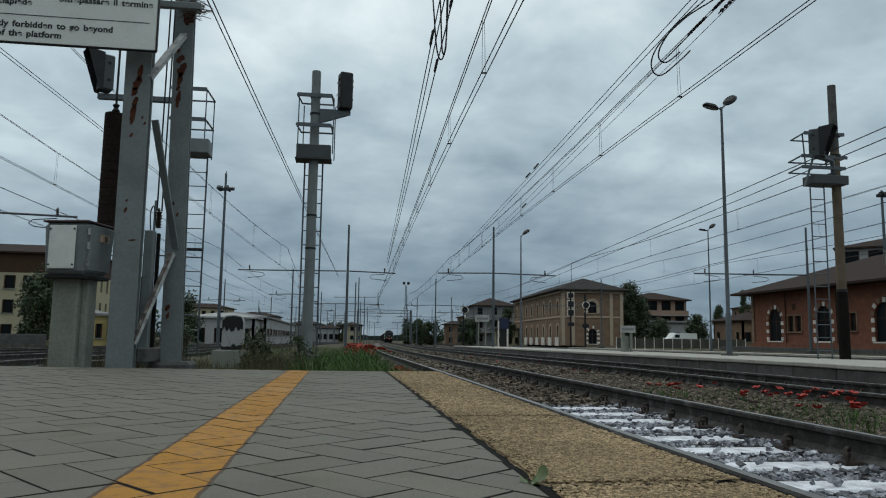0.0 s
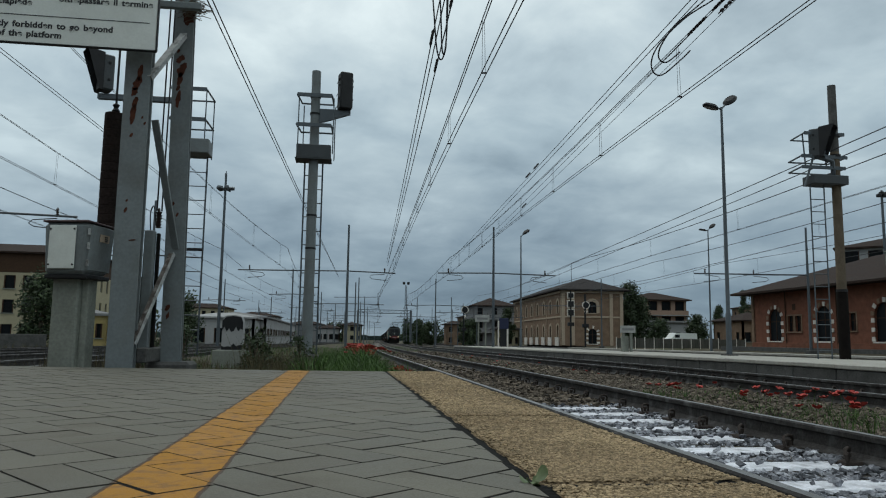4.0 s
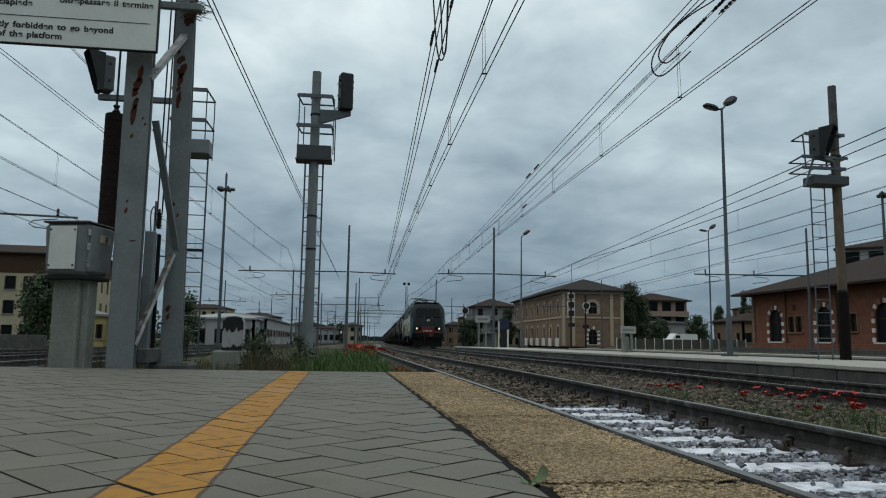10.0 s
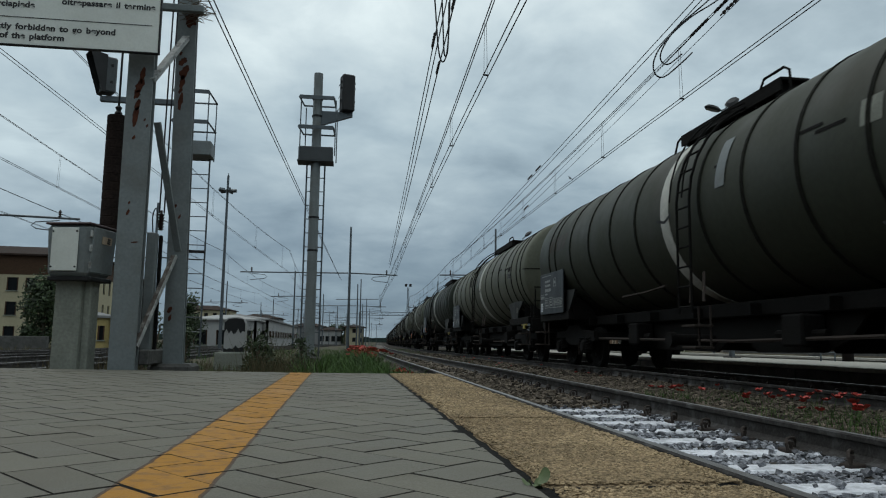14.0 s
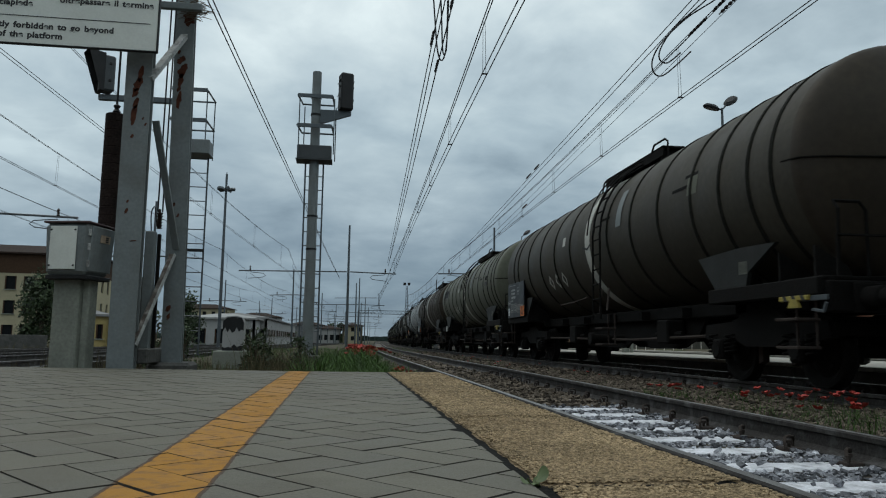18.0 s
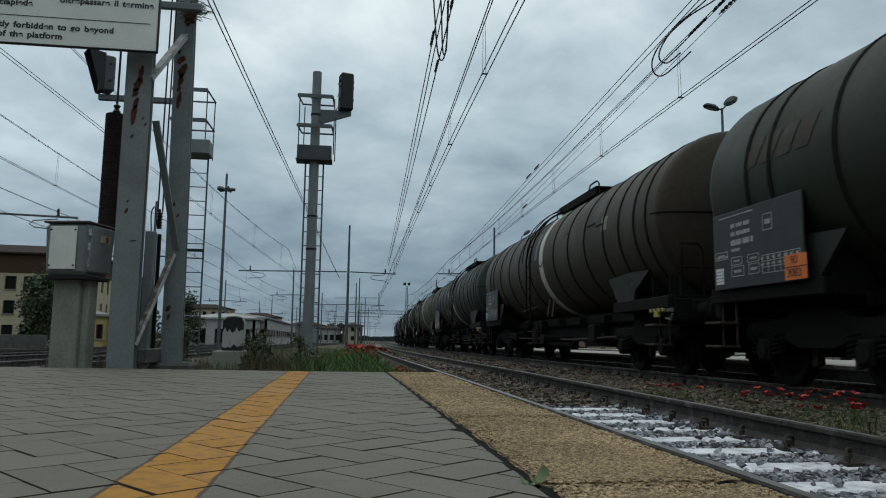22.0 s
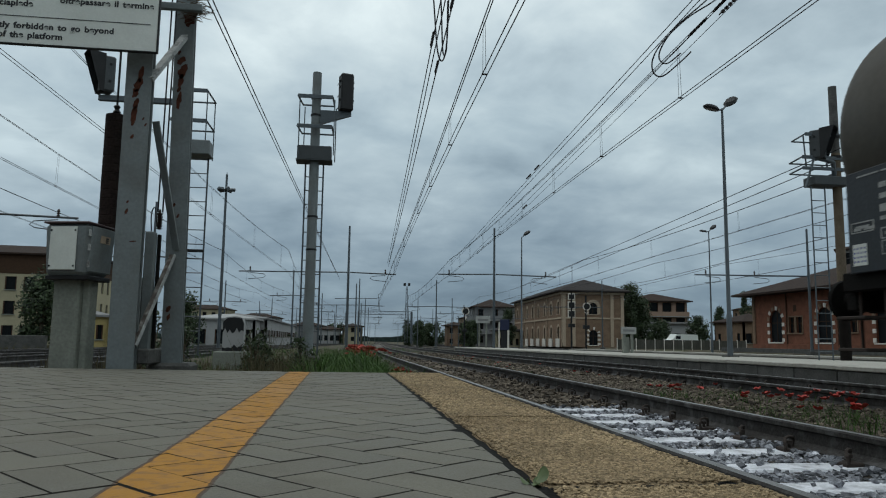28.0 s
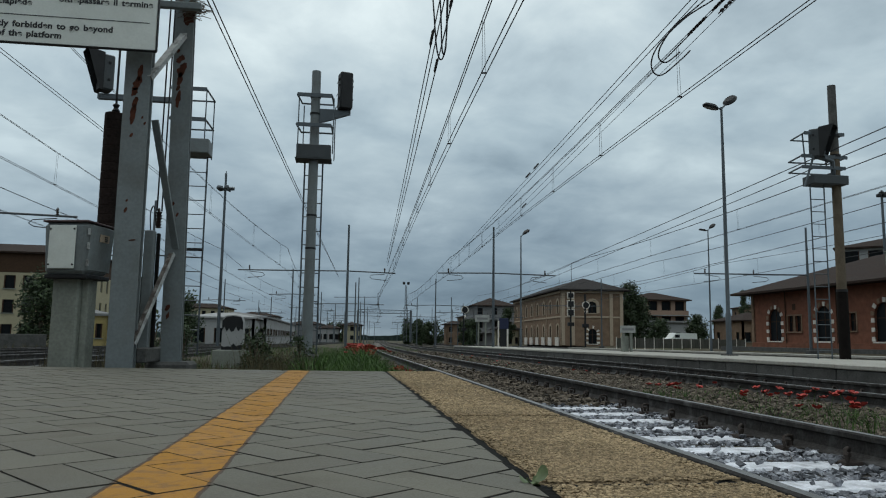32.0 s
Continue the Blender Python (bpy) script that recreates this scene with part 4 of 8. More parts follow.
for cx, cy, n in ((4.05, 8.9, 4), (4.2, 8.4, 4), (5.3, 10.2, 1), (4.35, 7.1, 4), (4.8, 7.7, 3), (5.3, 8.1, 2), (4.15, 6.3, 3), (4.85, 6.9, 4), (5.2, 7.1, 2), (4.6, 6.1, 3), (4.3, 5.8, 2), (8.6, 20.5, 1)):
    for k in range(n):
        poppy_plant(cx + random.gauss(0, .14) + bend(cy), cy + random.gauss(0, .2), -.45, random.uniform(.17, .26))
for k in range(150):
    y = 16 + 26 * random.random() ** 1.3
    poppy_plant(.55 + random.gauss(0, .2) + bend(y), y, -.3 + fall(y), random.uniform(.22, .4))
for k in range(9):
    poppy_plant(.8 + random.gauss(0, .07), 9.4 + random.gauss(0, .5), -.34, random.uniform(.2, .27))
for k in range(16):
    y = random.uniform(13, 30)
    poppy_plant(4.5 + random.gauss(0, .5) + bend(y), y, -.45, random.uniform(.1, .18))


# ---------------------------------------------------------------- lettering
def lettering(words, size, at, parent, mat, name="lettering", rx=90, rz=0, bold=.0, align="RIGHT", squash=1.0, spread=1.0):
    """Words in the built-in font, as a thin mesh of their own on a surface."""
    cu = bpy.data.curves.new(name, "FONT")
    cu.body, cu.size, cu.extrude, cu.offset, cu.align_x = words, size, .0015, bold, align
    cu.space_character, cu.space_word = spread, 1 + (spread - 1) * 6
    tmp = bpy.data.objects.new(name, cu)
    me = bpy.data.meshes.new_from_object(tmp)
    bpy.data.objects.remove(tmp)
    me.materials.clear()
    me.materials.append(mat)
    ob = part(name, me, None, parent)
    ob.matrix_basis = pose(*at, rx, 0, rz) @ Matrix.Diagonal((squash, 1, 1, 1))
    return ob


def h_beam(mesh, x, y, z0, z1, w=.235, d=.22, t=.016):
    """An H-section post whose flanges face along y."""
    zc, h = (z0 + z1) / 2, z1 - z0
    mesh.box((x, y - d / 2, zc), (w, t, h), .003).box((x, y + d / 2, zc), (w, t, h), .003).box((x, y, zc), (.011, d - t, h))


def patch(parent, x, y, z, w, h, seed, mat="rust"):
    """An irregular flake of bare rust, two millimetres proud."""
    rnd = random.Random(seed)
    n = 18
    out = [(x + w / 2 * math.cos(6.2832 * i / n) * rnd.uniform(.55, 1.1) + .25 * w * math.sin(6.2832 * i / n), z + h / 2 * math.sin(6.2832 * i / n) * rnd.uniform(.75, 1.1)) for i in range(n)]
    part("rust_patch", Mesh().prism(out, y - .003, y + .001), M[mat], parent)


# the anchor mast: two posts with braces, tension weights and the board
anchor = thing("anchor_mast", "pair of grey steel posts with rusty flakes and braces", "mast", (0, 0, 0))
P1, P2 = (-1.965, 7.13), (-1.675, 7.72)
m = Mesh()
h_beam(m, P1[0], P1[1] - .05, -.06, 7.2, .235, .1)
p1 = part("post", m, M["steel"], anchor)
m = Mesh()
h_beam(m, P2[0], P2[1] - .05, .02, 7.2, .192, .08)
m.v = [(x + .023 - .0155 * z, y, z) for x, y, z in m.v]      # it leans a little
p2_ = part("post", m, M["steel"], anchor)
part("footing", Mesh().box((-1.93, 7.16, -.2), (.36, .42, .3), .03), M["concrete_dark"], anchor)
part("footing", Mesh().box((-1.66, 7.74, -.14), (.42, .42, .34), .03), M["concrete_dark"], anchor)
part("tie_beam", Mesh().box((-1.8, 7.43, .1), (.1, .62, .14), .012), M["concrete_dark"], anchor)


def flat_brace(a, b, w, name="brace", mat="steel", t=.02):
    a, b = Vector(a), Vector(b)
    d = b - a
    q = d.to_track_quat("Z", "Y").to_matrix().to_4x4()
    part(name, Mesh().box((0, 0, 0), (w, t, d.length), .003, m=Matrix.Translation((a + b) / 2) @ q), M[mat], anchor)


flat_brace((-1.868, 7.05, .2), (-1.69, 7.58, 1.1), .055, mat="old_brace", t=.012)
flat_brace((-1.84, 7.05, .2), (-1.662, 7.585, 1.1), .009, mat="pale_steel", t=.04)
flat_brace((-1.83, 7.2, 2.35), (-1.66, 7.62, 1.15), .075)
flat_brace((-1.865, 7.02, 2.72), (-1.70, 7.6, 3.4), .075, mat="pale_steel", t=.014)
flat_brace((-1.84, 7.02, 2.70), (-1.675, 7.6, 3.38), .012, mat="pale_steel", t=.05)
part("cross_bar", Mesh().box((-1.75, 7.42, 3.62), (.5, .06, .07), .006), M["steel"], anchor)
for i, (x, z, w, h) in enumerate([(-1.945, 2.75, .05, .17), (-1.965, 2.64, .085, .16), (-1.985, 2.56, .06, .1), (-1.972, 2.46, .055, .12), (-1.983, 2.36, .06, .2), (-1.99, 2.27, .03, .06), (-1.988, 2.14, .03, .045), (-1.875, 2.26, .022, .035), (-1.9, 2.317, .022, .03), (-1.918, 1.153, .07, .016), (-1.995, 1.43, .03, .06), (-1.99, 1.52, .022, .03)]):
    patch(p1, x, 7.021, z, w, h, i)
for i, (x, z, w, h) in enumerate([(-1.722, 3.13, .08, .1), (-1.70, 3.02, .095, .18), (-1.715, 2.92, .055, .16), (-1.73, 2.82, .04, .07), (-1.722, 2.7, .055, .2), (-1.747, 3.215, .03, .05), (-1.723, 1.498, .035, .08), (-1.712, 1.608, .03, .05), (-1.665, 1.5, .03, .05), (-1.707, .56, .05, .07), (-1.70, .48, .035, .07), (-1.645, 3.62, .16, .24)]):
    patch(p2_, x, 7.621, z, w, h, 20 + i)
stack = Mesh()
outline = [(.01, 1.27)]
for k in range(14):
    outline += [(.0935, 1.272 + k * .085), (.098, 1.277 + k * .085), (.098, 1.349 + k * .085), (.0935, 1.354 + k * .085)]
stack.lathe(outline + [(.01, 1.27 + 14 * .085)], 20, at=(-2.27, 7.45, 0))
part("tension_weight", stack, M["weight"], anchor, "stack of rusty iron tension weights", smooth=True)
part("weight_rod", Mesh().tube([(-2.27, 7.45, 1.2), (-2.27, 7.45, 7.1)], .011, 6), M["wire"], anchor)
part("weight_eye", Mesh().lathe([(.01, 0), (.04, .02), (.02, .05), (.035, .08), (.01, .1)], 8, at=(-2.27, 7.45, 2.47)), M["dark"], anchor)
part("cable_guide", Mesh().box((-1.86, 7.42, .68), (.095, .09, 1.24), .01), M["steel"], anchor)
part("guide_edge", Mesh().box((-1.792, 7.46, .68), (.03, .05, 1.2), .006).box((-1.925, 7.46, .5), (.022, .03, .7), .004), M["under"], anchor, "pair of dark strips beside the cable guide")
part("insulator", Mesh().lathe([(.012, 0)] + [(r, z * .03 + .01) for z in range(6) for r in (.035, .014)] + [(.01, .2)], 10, at=(-1.80, 7.45, 1.33)), M["ceramic"], anchor)
part("cable_loop", Mesh().tube(smooth_path([(-1.87, 7.45, 1.3), (-1.88, 7.45, 1.48), (-1.85, 7.45, 1.55), (-1.83, 7.45, 1.42), (-1.81, 7.45, 1.34)]), .006, 5), M["wire"], anchor)
for dx in (0, .045):
    part("guy_rod", Mesh().tube([(-1.82 + dx, 7.45, 1.5), (-1.80 + dx, 7.5, 7)], .008, 5), M["wire"], anchor)
tw = Mesh()
rnd = random.Random(3)
for k in range(90):
    a, b = rnd.uniform(0, 6.28), rnd.uniform(-.7, .7)
    q = Vector((-1.6 + rnd.gauss(0, .07), 7.56 + rnd.gauss(0, .03), 3.66 + rnd.gauss(0, .05)))
    d = Vector((math.cos(b) * rnd.choice((-1, 1)), .3 * math.sin(a), math.sin(b) * .8)) * rnd.uniform(.03, .10)
    tw.tube([q - d, q + Vector((0, 0, .01)), q + d], .0035, 3, False)
tagged(part("nest", tw, M["bark"], anchor, "tangle of dark twigs"), kind="stuff")

board = thing("warning_board", "white board with a bilingual warning for platform users", "sign", (0, 0, 0))
part("panel", Mesh().box((-2.72, 6.78, 3.44), (1.93, .03, 1.13), .008), M["white"], board)
part("rim", Mesh().box((-1.75, 6.78, 3.44), (.012, .04, 1.14), .003).box((-2.72, 6.78, 2.875), (1.94, .04, .012), .003), M["dark"], board)
part("clamp", Mesh().box((-1.96, 6.9, 3.1), (.26, .24, .05), .005), M["galv"], board)
part("clamp", Mesh().box((-1.96, 6.9, 3.7), (.26, .24, .05), .005), M["galv"], board)
lettering("strictly forbidden to go beyond", .077, (-2.135, 6.763, 3.022), board, M["ink"], bold=.0026, squash=1.06, spread=1.06)
lettering("of the platform", .077, (-2.572, 6.763, 2.935), board, M["ink"], bold=.0026, squash=1.06, spread=1.06)
lettering("oltrepassare il termine", .077, (-1.80, 6.763, 3.285), board, M["ink"], bold=.0026, squash=1.06, spread=1.06)
lettering("marciapiede", .077, (-2.845, 6.763, 3.232), board, M["ink"], bold=.0026, squash=1.06, spread=1.06)
part("rule", Mesh().box((-2.68, 6.763, 3.135), (1.72, .003, .006)), M["ink"], board)

cab = thing("equipment_cabinet", "grey metal cabinet on a concrete pillar", "cabinet", (-2.43, 7.12, -.3), -13)
part("pillar", Mesh().box((-.03, .02, .5), (.25, .2, 1.2), .015).box((.125, .05, .5), (.07, .14, 1.18), .01), M["concrete"], cab)
shell = Mesh().box((.02, .0, 1.35), (.41, .42, .47), .035)
shell.v = [(.02 + (x - .02) * (1 + .2 * (z - 1.35)), y * (1 + (.75 if y > 0 else .2) * (z - 1.35)), z) for x, y, z in shell.v]
part("body", shell, M["steel"], cab)
part("lid", Mesh().box((.02, 0, 1.593), (.43, .46, .018), .006), M["red_edge"], cab)
part("base_plate", Mesh().box((.03, 0, 1.1), (.40, .38, .04), .006), M["dark"], cab)
dr = part("front_plate", Mesh().box((.0, -.222, 1.36), (.25, .012, .39), .004), M["white"], cab, "pale blank front plate")
for sx in (-.1, .1):
    for sz in (-.16, .16):
        part("screw", Mesh().tube([(sx * 1.12, -.234, 1.36 + sz), (sx * 1.12, -.224, 1.36 + sz)], .009, 8), M["dark"], dr)
sd = part("side_door", Mesh().box((0, 0, 0), (.016, .37, .41), .005, m=pose(.233, .0, 1.36, 0, 4, 0)), M["steel"], cab)
for z in (1.22, 1.37, 1.5):
    part("hinge", Mesh().box((.235, -.2, z), (.022, .022, .06), .004), M["pale_steel"], sd)
part("label_plate", Mesh().box((0, 0, 0), (.004, .16, .07), .001, m=pose(.2555, .02, 1.46, 0, 4, 0)), M["tantrim"], sd)
for k in range(3):
    part("writing", Mesh().box((0, 0, 0), (.004, .045, .012), 0, m=pose(.2565 + .0013 * k, .045, 1.44 + .018 * k, 0, 4, 0)), M["ink"], sd)


def ladder(parent, x, y, z0, z1, w=.38, name="ladder"):
    m = Mesh()
    for sx in (-w / 2, w / 2):
        m.box((x + sx, y, (z0 + z1) / 2), (.035, .012, z1 - z0), .002)
    lad = part(name, m, M["galv"], parent)
    z = z0 + .2
    while z < z1 - .05:
        part("rung", Mesh().tube([(x - w / 2, y, z), (x + w / 2, y, z)], .011, 6), M["galv"], lad)
        z += .3
    return lad


def hoop(parent, x, y, z, half, deep, name="guard_rail"):
    """A guard rail: broad bar in front, thin bar behind, slanting sides."""
    part(name, Mesh().box((x, y - .2, z), (2 * half, .025, .085), .004), M["galv"], parent)
    back = [(x - half, y - .2, z), (x - half * .8, y + deep, z), (x + half * .8 + .1, y + deep, z), (x + half, y - .2, z)]
    for a, b in zip(back[:-1], back[1:]):
        part(name, Mesh().tube([a, b], .02, 6), M["galv"], parent)


def signal_head(parent, x, y, z, faces, w=.3, h=.82, d=.26, lamps=3):
    """A black signal head with a backboard and hoods; faces: heading in degrees (0 looks along -y)."""
    t = pose(x, y, z, 0, 0, faces)
    body = Mesh().box((0, 0, 0), (w, d, h), .03, m=t)
    hd = part("signal_head", body, M["dark"], parent, smooth=False)
    for k in range(lamps):
        zz = h / 2 - h / lamps * (k + .5)
        m = Mesh()
        pts = []
        for i in range(13):
            a = math.pi * i / 12
            pts.append((math.cos(a) * w * .36, math.sin(a) * w * .36))
        vs = [t @ Vector((p, -d / 2, zz + q)) for p, q in pts] + [t @ Vector((p * 1.02, -d / 2 - .22, zz + q * 1.02 - .02)) for p, q in pts]
        m.add(vs, [(i, i + 1, 14 + i, 13 + i) for i in range(12)] + [(13 + i, 14 + i, i + 1, i) for i in range(12)])
        part("hood", m, M["dark"], hd)
        lens = Mesh().tube([t @ Vector((0, -d / 2 - .005, zz)), t @ Vector((0, -d / 2 + .01, zz))], w * .3, 16)
        part("lens", lens, M["glass"], hd)
    for sg in (-1, 1):
        for zz in (-h * .2, h * .15, h * .3):
            part("hinge", Mesh().box((0, 0, 0), (.03, .05, .05), .005, m=t @ pose(sg * (w / 2 + .012), .02, zz)), M["dark"], hd)
    return hd


def hooded_head(parent, x, y, z, faces, w, h, d):
    """A signal box whose face sits behind one deep black hood that narrows downwards."""
    t = pose(x, y, z, 0, 0, faces)
    hd = part("signal_head", Mesh().box((0, d * .2, 0), (w * .9, d, h * .94), .03, m=t), M["iron_grey"], parent)
    m = Mesh()
    front = [(-w / 2, -d * .3, h / 2), (w / 2, -d * .3, h / 2), (w / 2, -d * .3, -h / 2), (-w / 2, -d * .3, -h / 2)]
    rim = [(-w * .56, -d * .3 - .34, h * .53), (w * .56, -d * .3 - .34, h * .53), (w * .5, -d * .3 - .08, -h * .48), (-w * .5, -d * .3 - .08, -h * .48)]
    m.add([t @ Vector(p) for p in front + rim], [(0, 1, 2, 3)] + [(i, (i + 1) % 4, 4 + (i + 1) % 4, 4 + i) for i in range(4)])
    part("hood", m, M["dark"], hd)
    for k in (-1, 1):
        part("lens", Mesh().tube([t @ Vector((0, -d * .3 - .02, k * h * .2)), t @ Vector((0, -d * .3 - .004, k * h * .2))], w * .28, 16), M["glass"], hd)
    for zz in (-h * .2, h * .25):
        for sg in (-1, 1):
            part("hinge", Mesh().box((0, 0, 0), (.03, .05, .05), .005, m=t @ pose(sg * (w * .46), d * .1, zz)), M["dark"], hd)
    return hd


sig = thing("signal_mast", "grey steel railway signal mast with ladder and guard rails", "signal", (-.665, 15.5, -.27), group="signals")
part("mast", Mesh().tube([(0, 0, 0), (0, 0, 6.25)], [.11, .095], 16), M["steel"], sig, smooth=True)
part("base", Mesh().box((0, 0, .05), (.5, .5, .3), .03), M["concrete_dark"], sig)
ladder(sig, 0, .2, .2, 4.35)
for z in (5.66, 5.01):
    hoop(sig, -.01, .0, z, .365, .42)
for sx, dy in ((-.335, -.2), (.395, -.2), (-.26, .42), (.42, .42)):
    part("guard_post", Mesh().tube([(sx, dy, 4.4), (sx, dy, 5.61)], .013, 5), M["galv"], sig)
part("balcony", Mesh().box((0, .02, 4.45), (.72, .4, .30), .015).box((0, .02, 4.29), (.76, .46, .02)), M["iron_grey"], sig)
for z in (4.5, 5.05, 5.3, 5.68, 2.4, 3.1):
    part("band", Mesh().tube([(0, 0, z - .02), (0, 0, z + .02)], .112, 16), M["dark"], sig)
part("head_bracket", Mesh().prism([(.08, 5.1), (.08, 5.42), (.45, 5.42), (.75, 5.42), (.75, 5.33)], -.04, .04), M["galv"], sig)
signal_head(sig, .625, -.02, 5.83, 196, .28, .82)

sg2 = thing("signal_mast", "railway signal mast behind the anchor posts with a long bracket", "signal", (-3.47, 15.5, -.3), group="signals")
part("mast", Mesh().tube([(0, 0, 0), (0, 0, 6.3)], [.11, .095], 14), M["steel"], sg2, smooth=True)
part("base", Mesh().box((0, 0, .05), (.5, .5, .3), .03), M["concrete_dark"], sg2)
ladder(sg2, .40, .2, .2, 4.35)
for z in (5.71, 5.06):
    hoop(sg2, .2, .1, z, .36, .62)
for sx, dy in ((.56, -.1), (.58, .72)):
    part("guard_post", Mesh().tube([(sx, dy, 4.4), (sx, dy, 5.72)], .013, 5), M["galv"], sg2)
part("balcony", Mesh().box((.42, .05, 4.48), (.5, .5, .30), .015), M["steel"], sg2)
part("head_bracket", Mesh().box((-.75, 0, 5.46), (1.75, .1, .12), .01), M["galv"], sg2)
hooded_head(sg2, -1.5, 0, 5.95, -58, .36, .80, .26)
part("ladder_clamp", Mesh().box((.36, .1, 2.35), (.5, .05, .06), .006), M["dark"], sg2)

sr = thing("signal_mast", "tan concrete signal pole with a hooded signal on the far platform", "signal", (11.83, 16.0, -.06), group="signals")
part("pole", Mesh().tube([(0, 0, 0), (0, 0, 1.6)], [.128, .126], 14), material("tarred_pole_foot", (.010, .008, .007), .95, vary=.3), sr, "tarred foot", smooth=True)
part("pole", Mesh().tube([(0, 0, 1.6), (0, 0, 5.0)], [.11, .104], 14), material("tan_concrete_pole", (.125, .10, .073), .9, vary=.2, scale=5, dirt=(.1, .08, .055)), sr, smooth=True)
part("pole", Mesh().tube([(0, 0, 5.0), (0, 0, 6.68)], [.10, .096], 14), M["concrete_dark"], sr, smooth=True)
ladder(sr, -.55, -.05, 0, 4.15, .36)
part("balcony", Mesh().box((-.28, 0, 4.27), (.92, .45, .22), .015), M["iron_grey"], sr)
for z, a, b in ((5.42, -.85, .2), (4.85, -.95, .25), (4.58, -.95, .2)):
    hoop(sr, (a + b) / 2, .1, z, (b - a) / 2, .5)
part("guard_post", Mesh().tube([(-.8, -.02, 4.6), (-.85, -.02, 5.4)], .02, 6), M["galv"], sr)
part("guard_post", Mesh().tube([(-.25, -.02, 4.6), (-.3, -.02, 5.4)], .02, 6), M["galv"], sr)
part("head_bracket", Mesh().tube([(-.05, 0, 4.3), (-.15, -.1, 4.75), (-.6, -.1, 4.85)], .06, 8), M["galv"], sr, smooth=True)
part("brace", Mesh().tube([(-.9, -.1, 4.1), (-.6, -.1, 4.95)], .03, 6), M["galv"], sr)
hooded_head(sr, -.5, -.05, 5.17, 42, .38, .74, .30)
for z in (1.62, 4.9, 5.4):
    part("band", Mesh().tube([(0, 0, z - .03), (0, 0, z + .03)], .132, 14), M["dark"], sr)


# ---------------------------------------------------------------- lamps
def platform_lamp(x, y, z, h, heads, turn=0, first=None):
    z, h = z + fall(y), h - fall(y)
    t = thing("platform_lamp", "tall grey steel lamp post with flat oval heads", "lamp", (x, y, z), turn, "platform lamps")
    part("post", Mesh().tube([(0, 0, 0), (0, 0, 1.2), (0, 0, 1.25), (0, 0, 5), (0, 0, h)], [.085, .08, .06, .05, .035], 12), M["galv"], t, smooth=True)
    part("base", Mesh().box((0, 0, .02), (.35, .35, .05), .01), M["concrete_dark"], t)
    for sx in heads:
        tilt = pose(sx * .06, 0, h + (.06 if sx > 0 else -.08), *((26, -36) if sx > 0 else (8, 6)))
        part("arm", Mesh().tube([(0, 0, h - .05), tilt @ Vector((sx * .25, 0, 0))], .03, 8), M["galv"], t)
        out = [(math.cos(6.2832 * i / 20) * .30, math.sin(6.2832 * i / 20) * .16) for i in range(20)]
        m = Mesh()
        lo = [tilt @ Vector((sx * .38 + p * .9, q * .9, -.05)) for p, q in out]
        mid_ = [tilt @ Vector((sx * .38 + p, q, 0)) for p, q in out]
        hi = [tilt @ Vector((sx * .38 + p * .7, q * .7, .07)) for p, q in out]
        m.add(lo + mid_ + hi, [tuple(range(20)), tuple(range(59, 39, -1))] + [(r * 20 + i, r * 20 + (i + 1) % 20, r * 20 + 20 + (i + 1) % 20, r * 20 + 20 + i) for r in (0, 1) for i in range(20)])
        hdp = part("lamp_head", m, M["dark"], t, smooth=True)
        part("lens", Mesh().add([tilt @ Vector((sx * .38 + p * .75, q * .7, -.056)) for p, q in out], [tuple(range(20))]), M["greywall"], hdp)
    return t


platform_lamp(11.2, 20.1, -.06, 7.4, (-1, 1), 18)
platform_lamp(24.9, 47.0, -.4, 8.4, (-1, 1), 10)
platform_lamp(11.7, 47, -.06, 7.2, (1,), 8)
fl = thing("floodlight_mast", "tall steel mast with a ring of floodlights over the yard", "floodlight", (-8.7, 55, -.5))
part("mast", Mesh().tube([(0, 0, 0), (0, 0, 12.4)], [.13, .08], 10), M["galv"], fl, smooth=True)
for k in range(5):
    a = k * 1.2566
    part("floodlight", Mesh().box((0, 0, 0), (.42, .3, .22), .03, m=pose(.45 * math.cos(a), .45 * math.sin(a), 11.6, 25, 0, math.degrees(a))), M["galv"], fl)
part("ring", Mesh().tube([(.45 * math.cos(k * .5236), .45 * math.sin(k * .5236), 11.55) for k in range(13)], .03, 6), M["galv"], fl)
part("aerial", Mesh().tube([(0, 0, 12.3), (0, 0, 12.9)], .03, 5).box((0, 0, 12.5), (.16, .1, .5), .02), M["galv"], fl)

# ---------------------------------------------------------------- the red goods shed, its front towards the line
shed_cols = []
for k in range(7):
    u = 3.24 + 6.25 * k
    shed_cols.append((u, 1.75, [(.6, 3.25, True)]))
    if k < 6:
        shed_cols.append((u + 2.2, .75, [(1.35, 2.6, False)]))
        shed_cols.append((u + 3.2, .75, [(1.35, 2.6, False)]))
shed = thing("goods_shed", "long red brick goods shed with a low brown roof", "building", (36.0, 60.4, -.1), -90)
m = Mesh()
wall_mesh(m, 44, 4.75, .45, shed_cols)
part("front_wall", m, M["brick"], shed)
part("end_wall", Mesh().box((.225, 7.2, 2.37), (.45, 13.4, 4.75)).box((43.8, 7.2, 2.37), (.4, 13.4, 4.75)).box((22, 13.9, 2.37), (44, .4, 4.75)), M["brick"], shed)
part("plinth", Mesh().box((22, -.06, .22), (44.2, .16, .46), .02), M["brick"], shed)
part("corner_pilaster", Mesh().box((.1, -.05, 2.4), (.35, .14, 4.6), .02), M["tanwall"], shed)
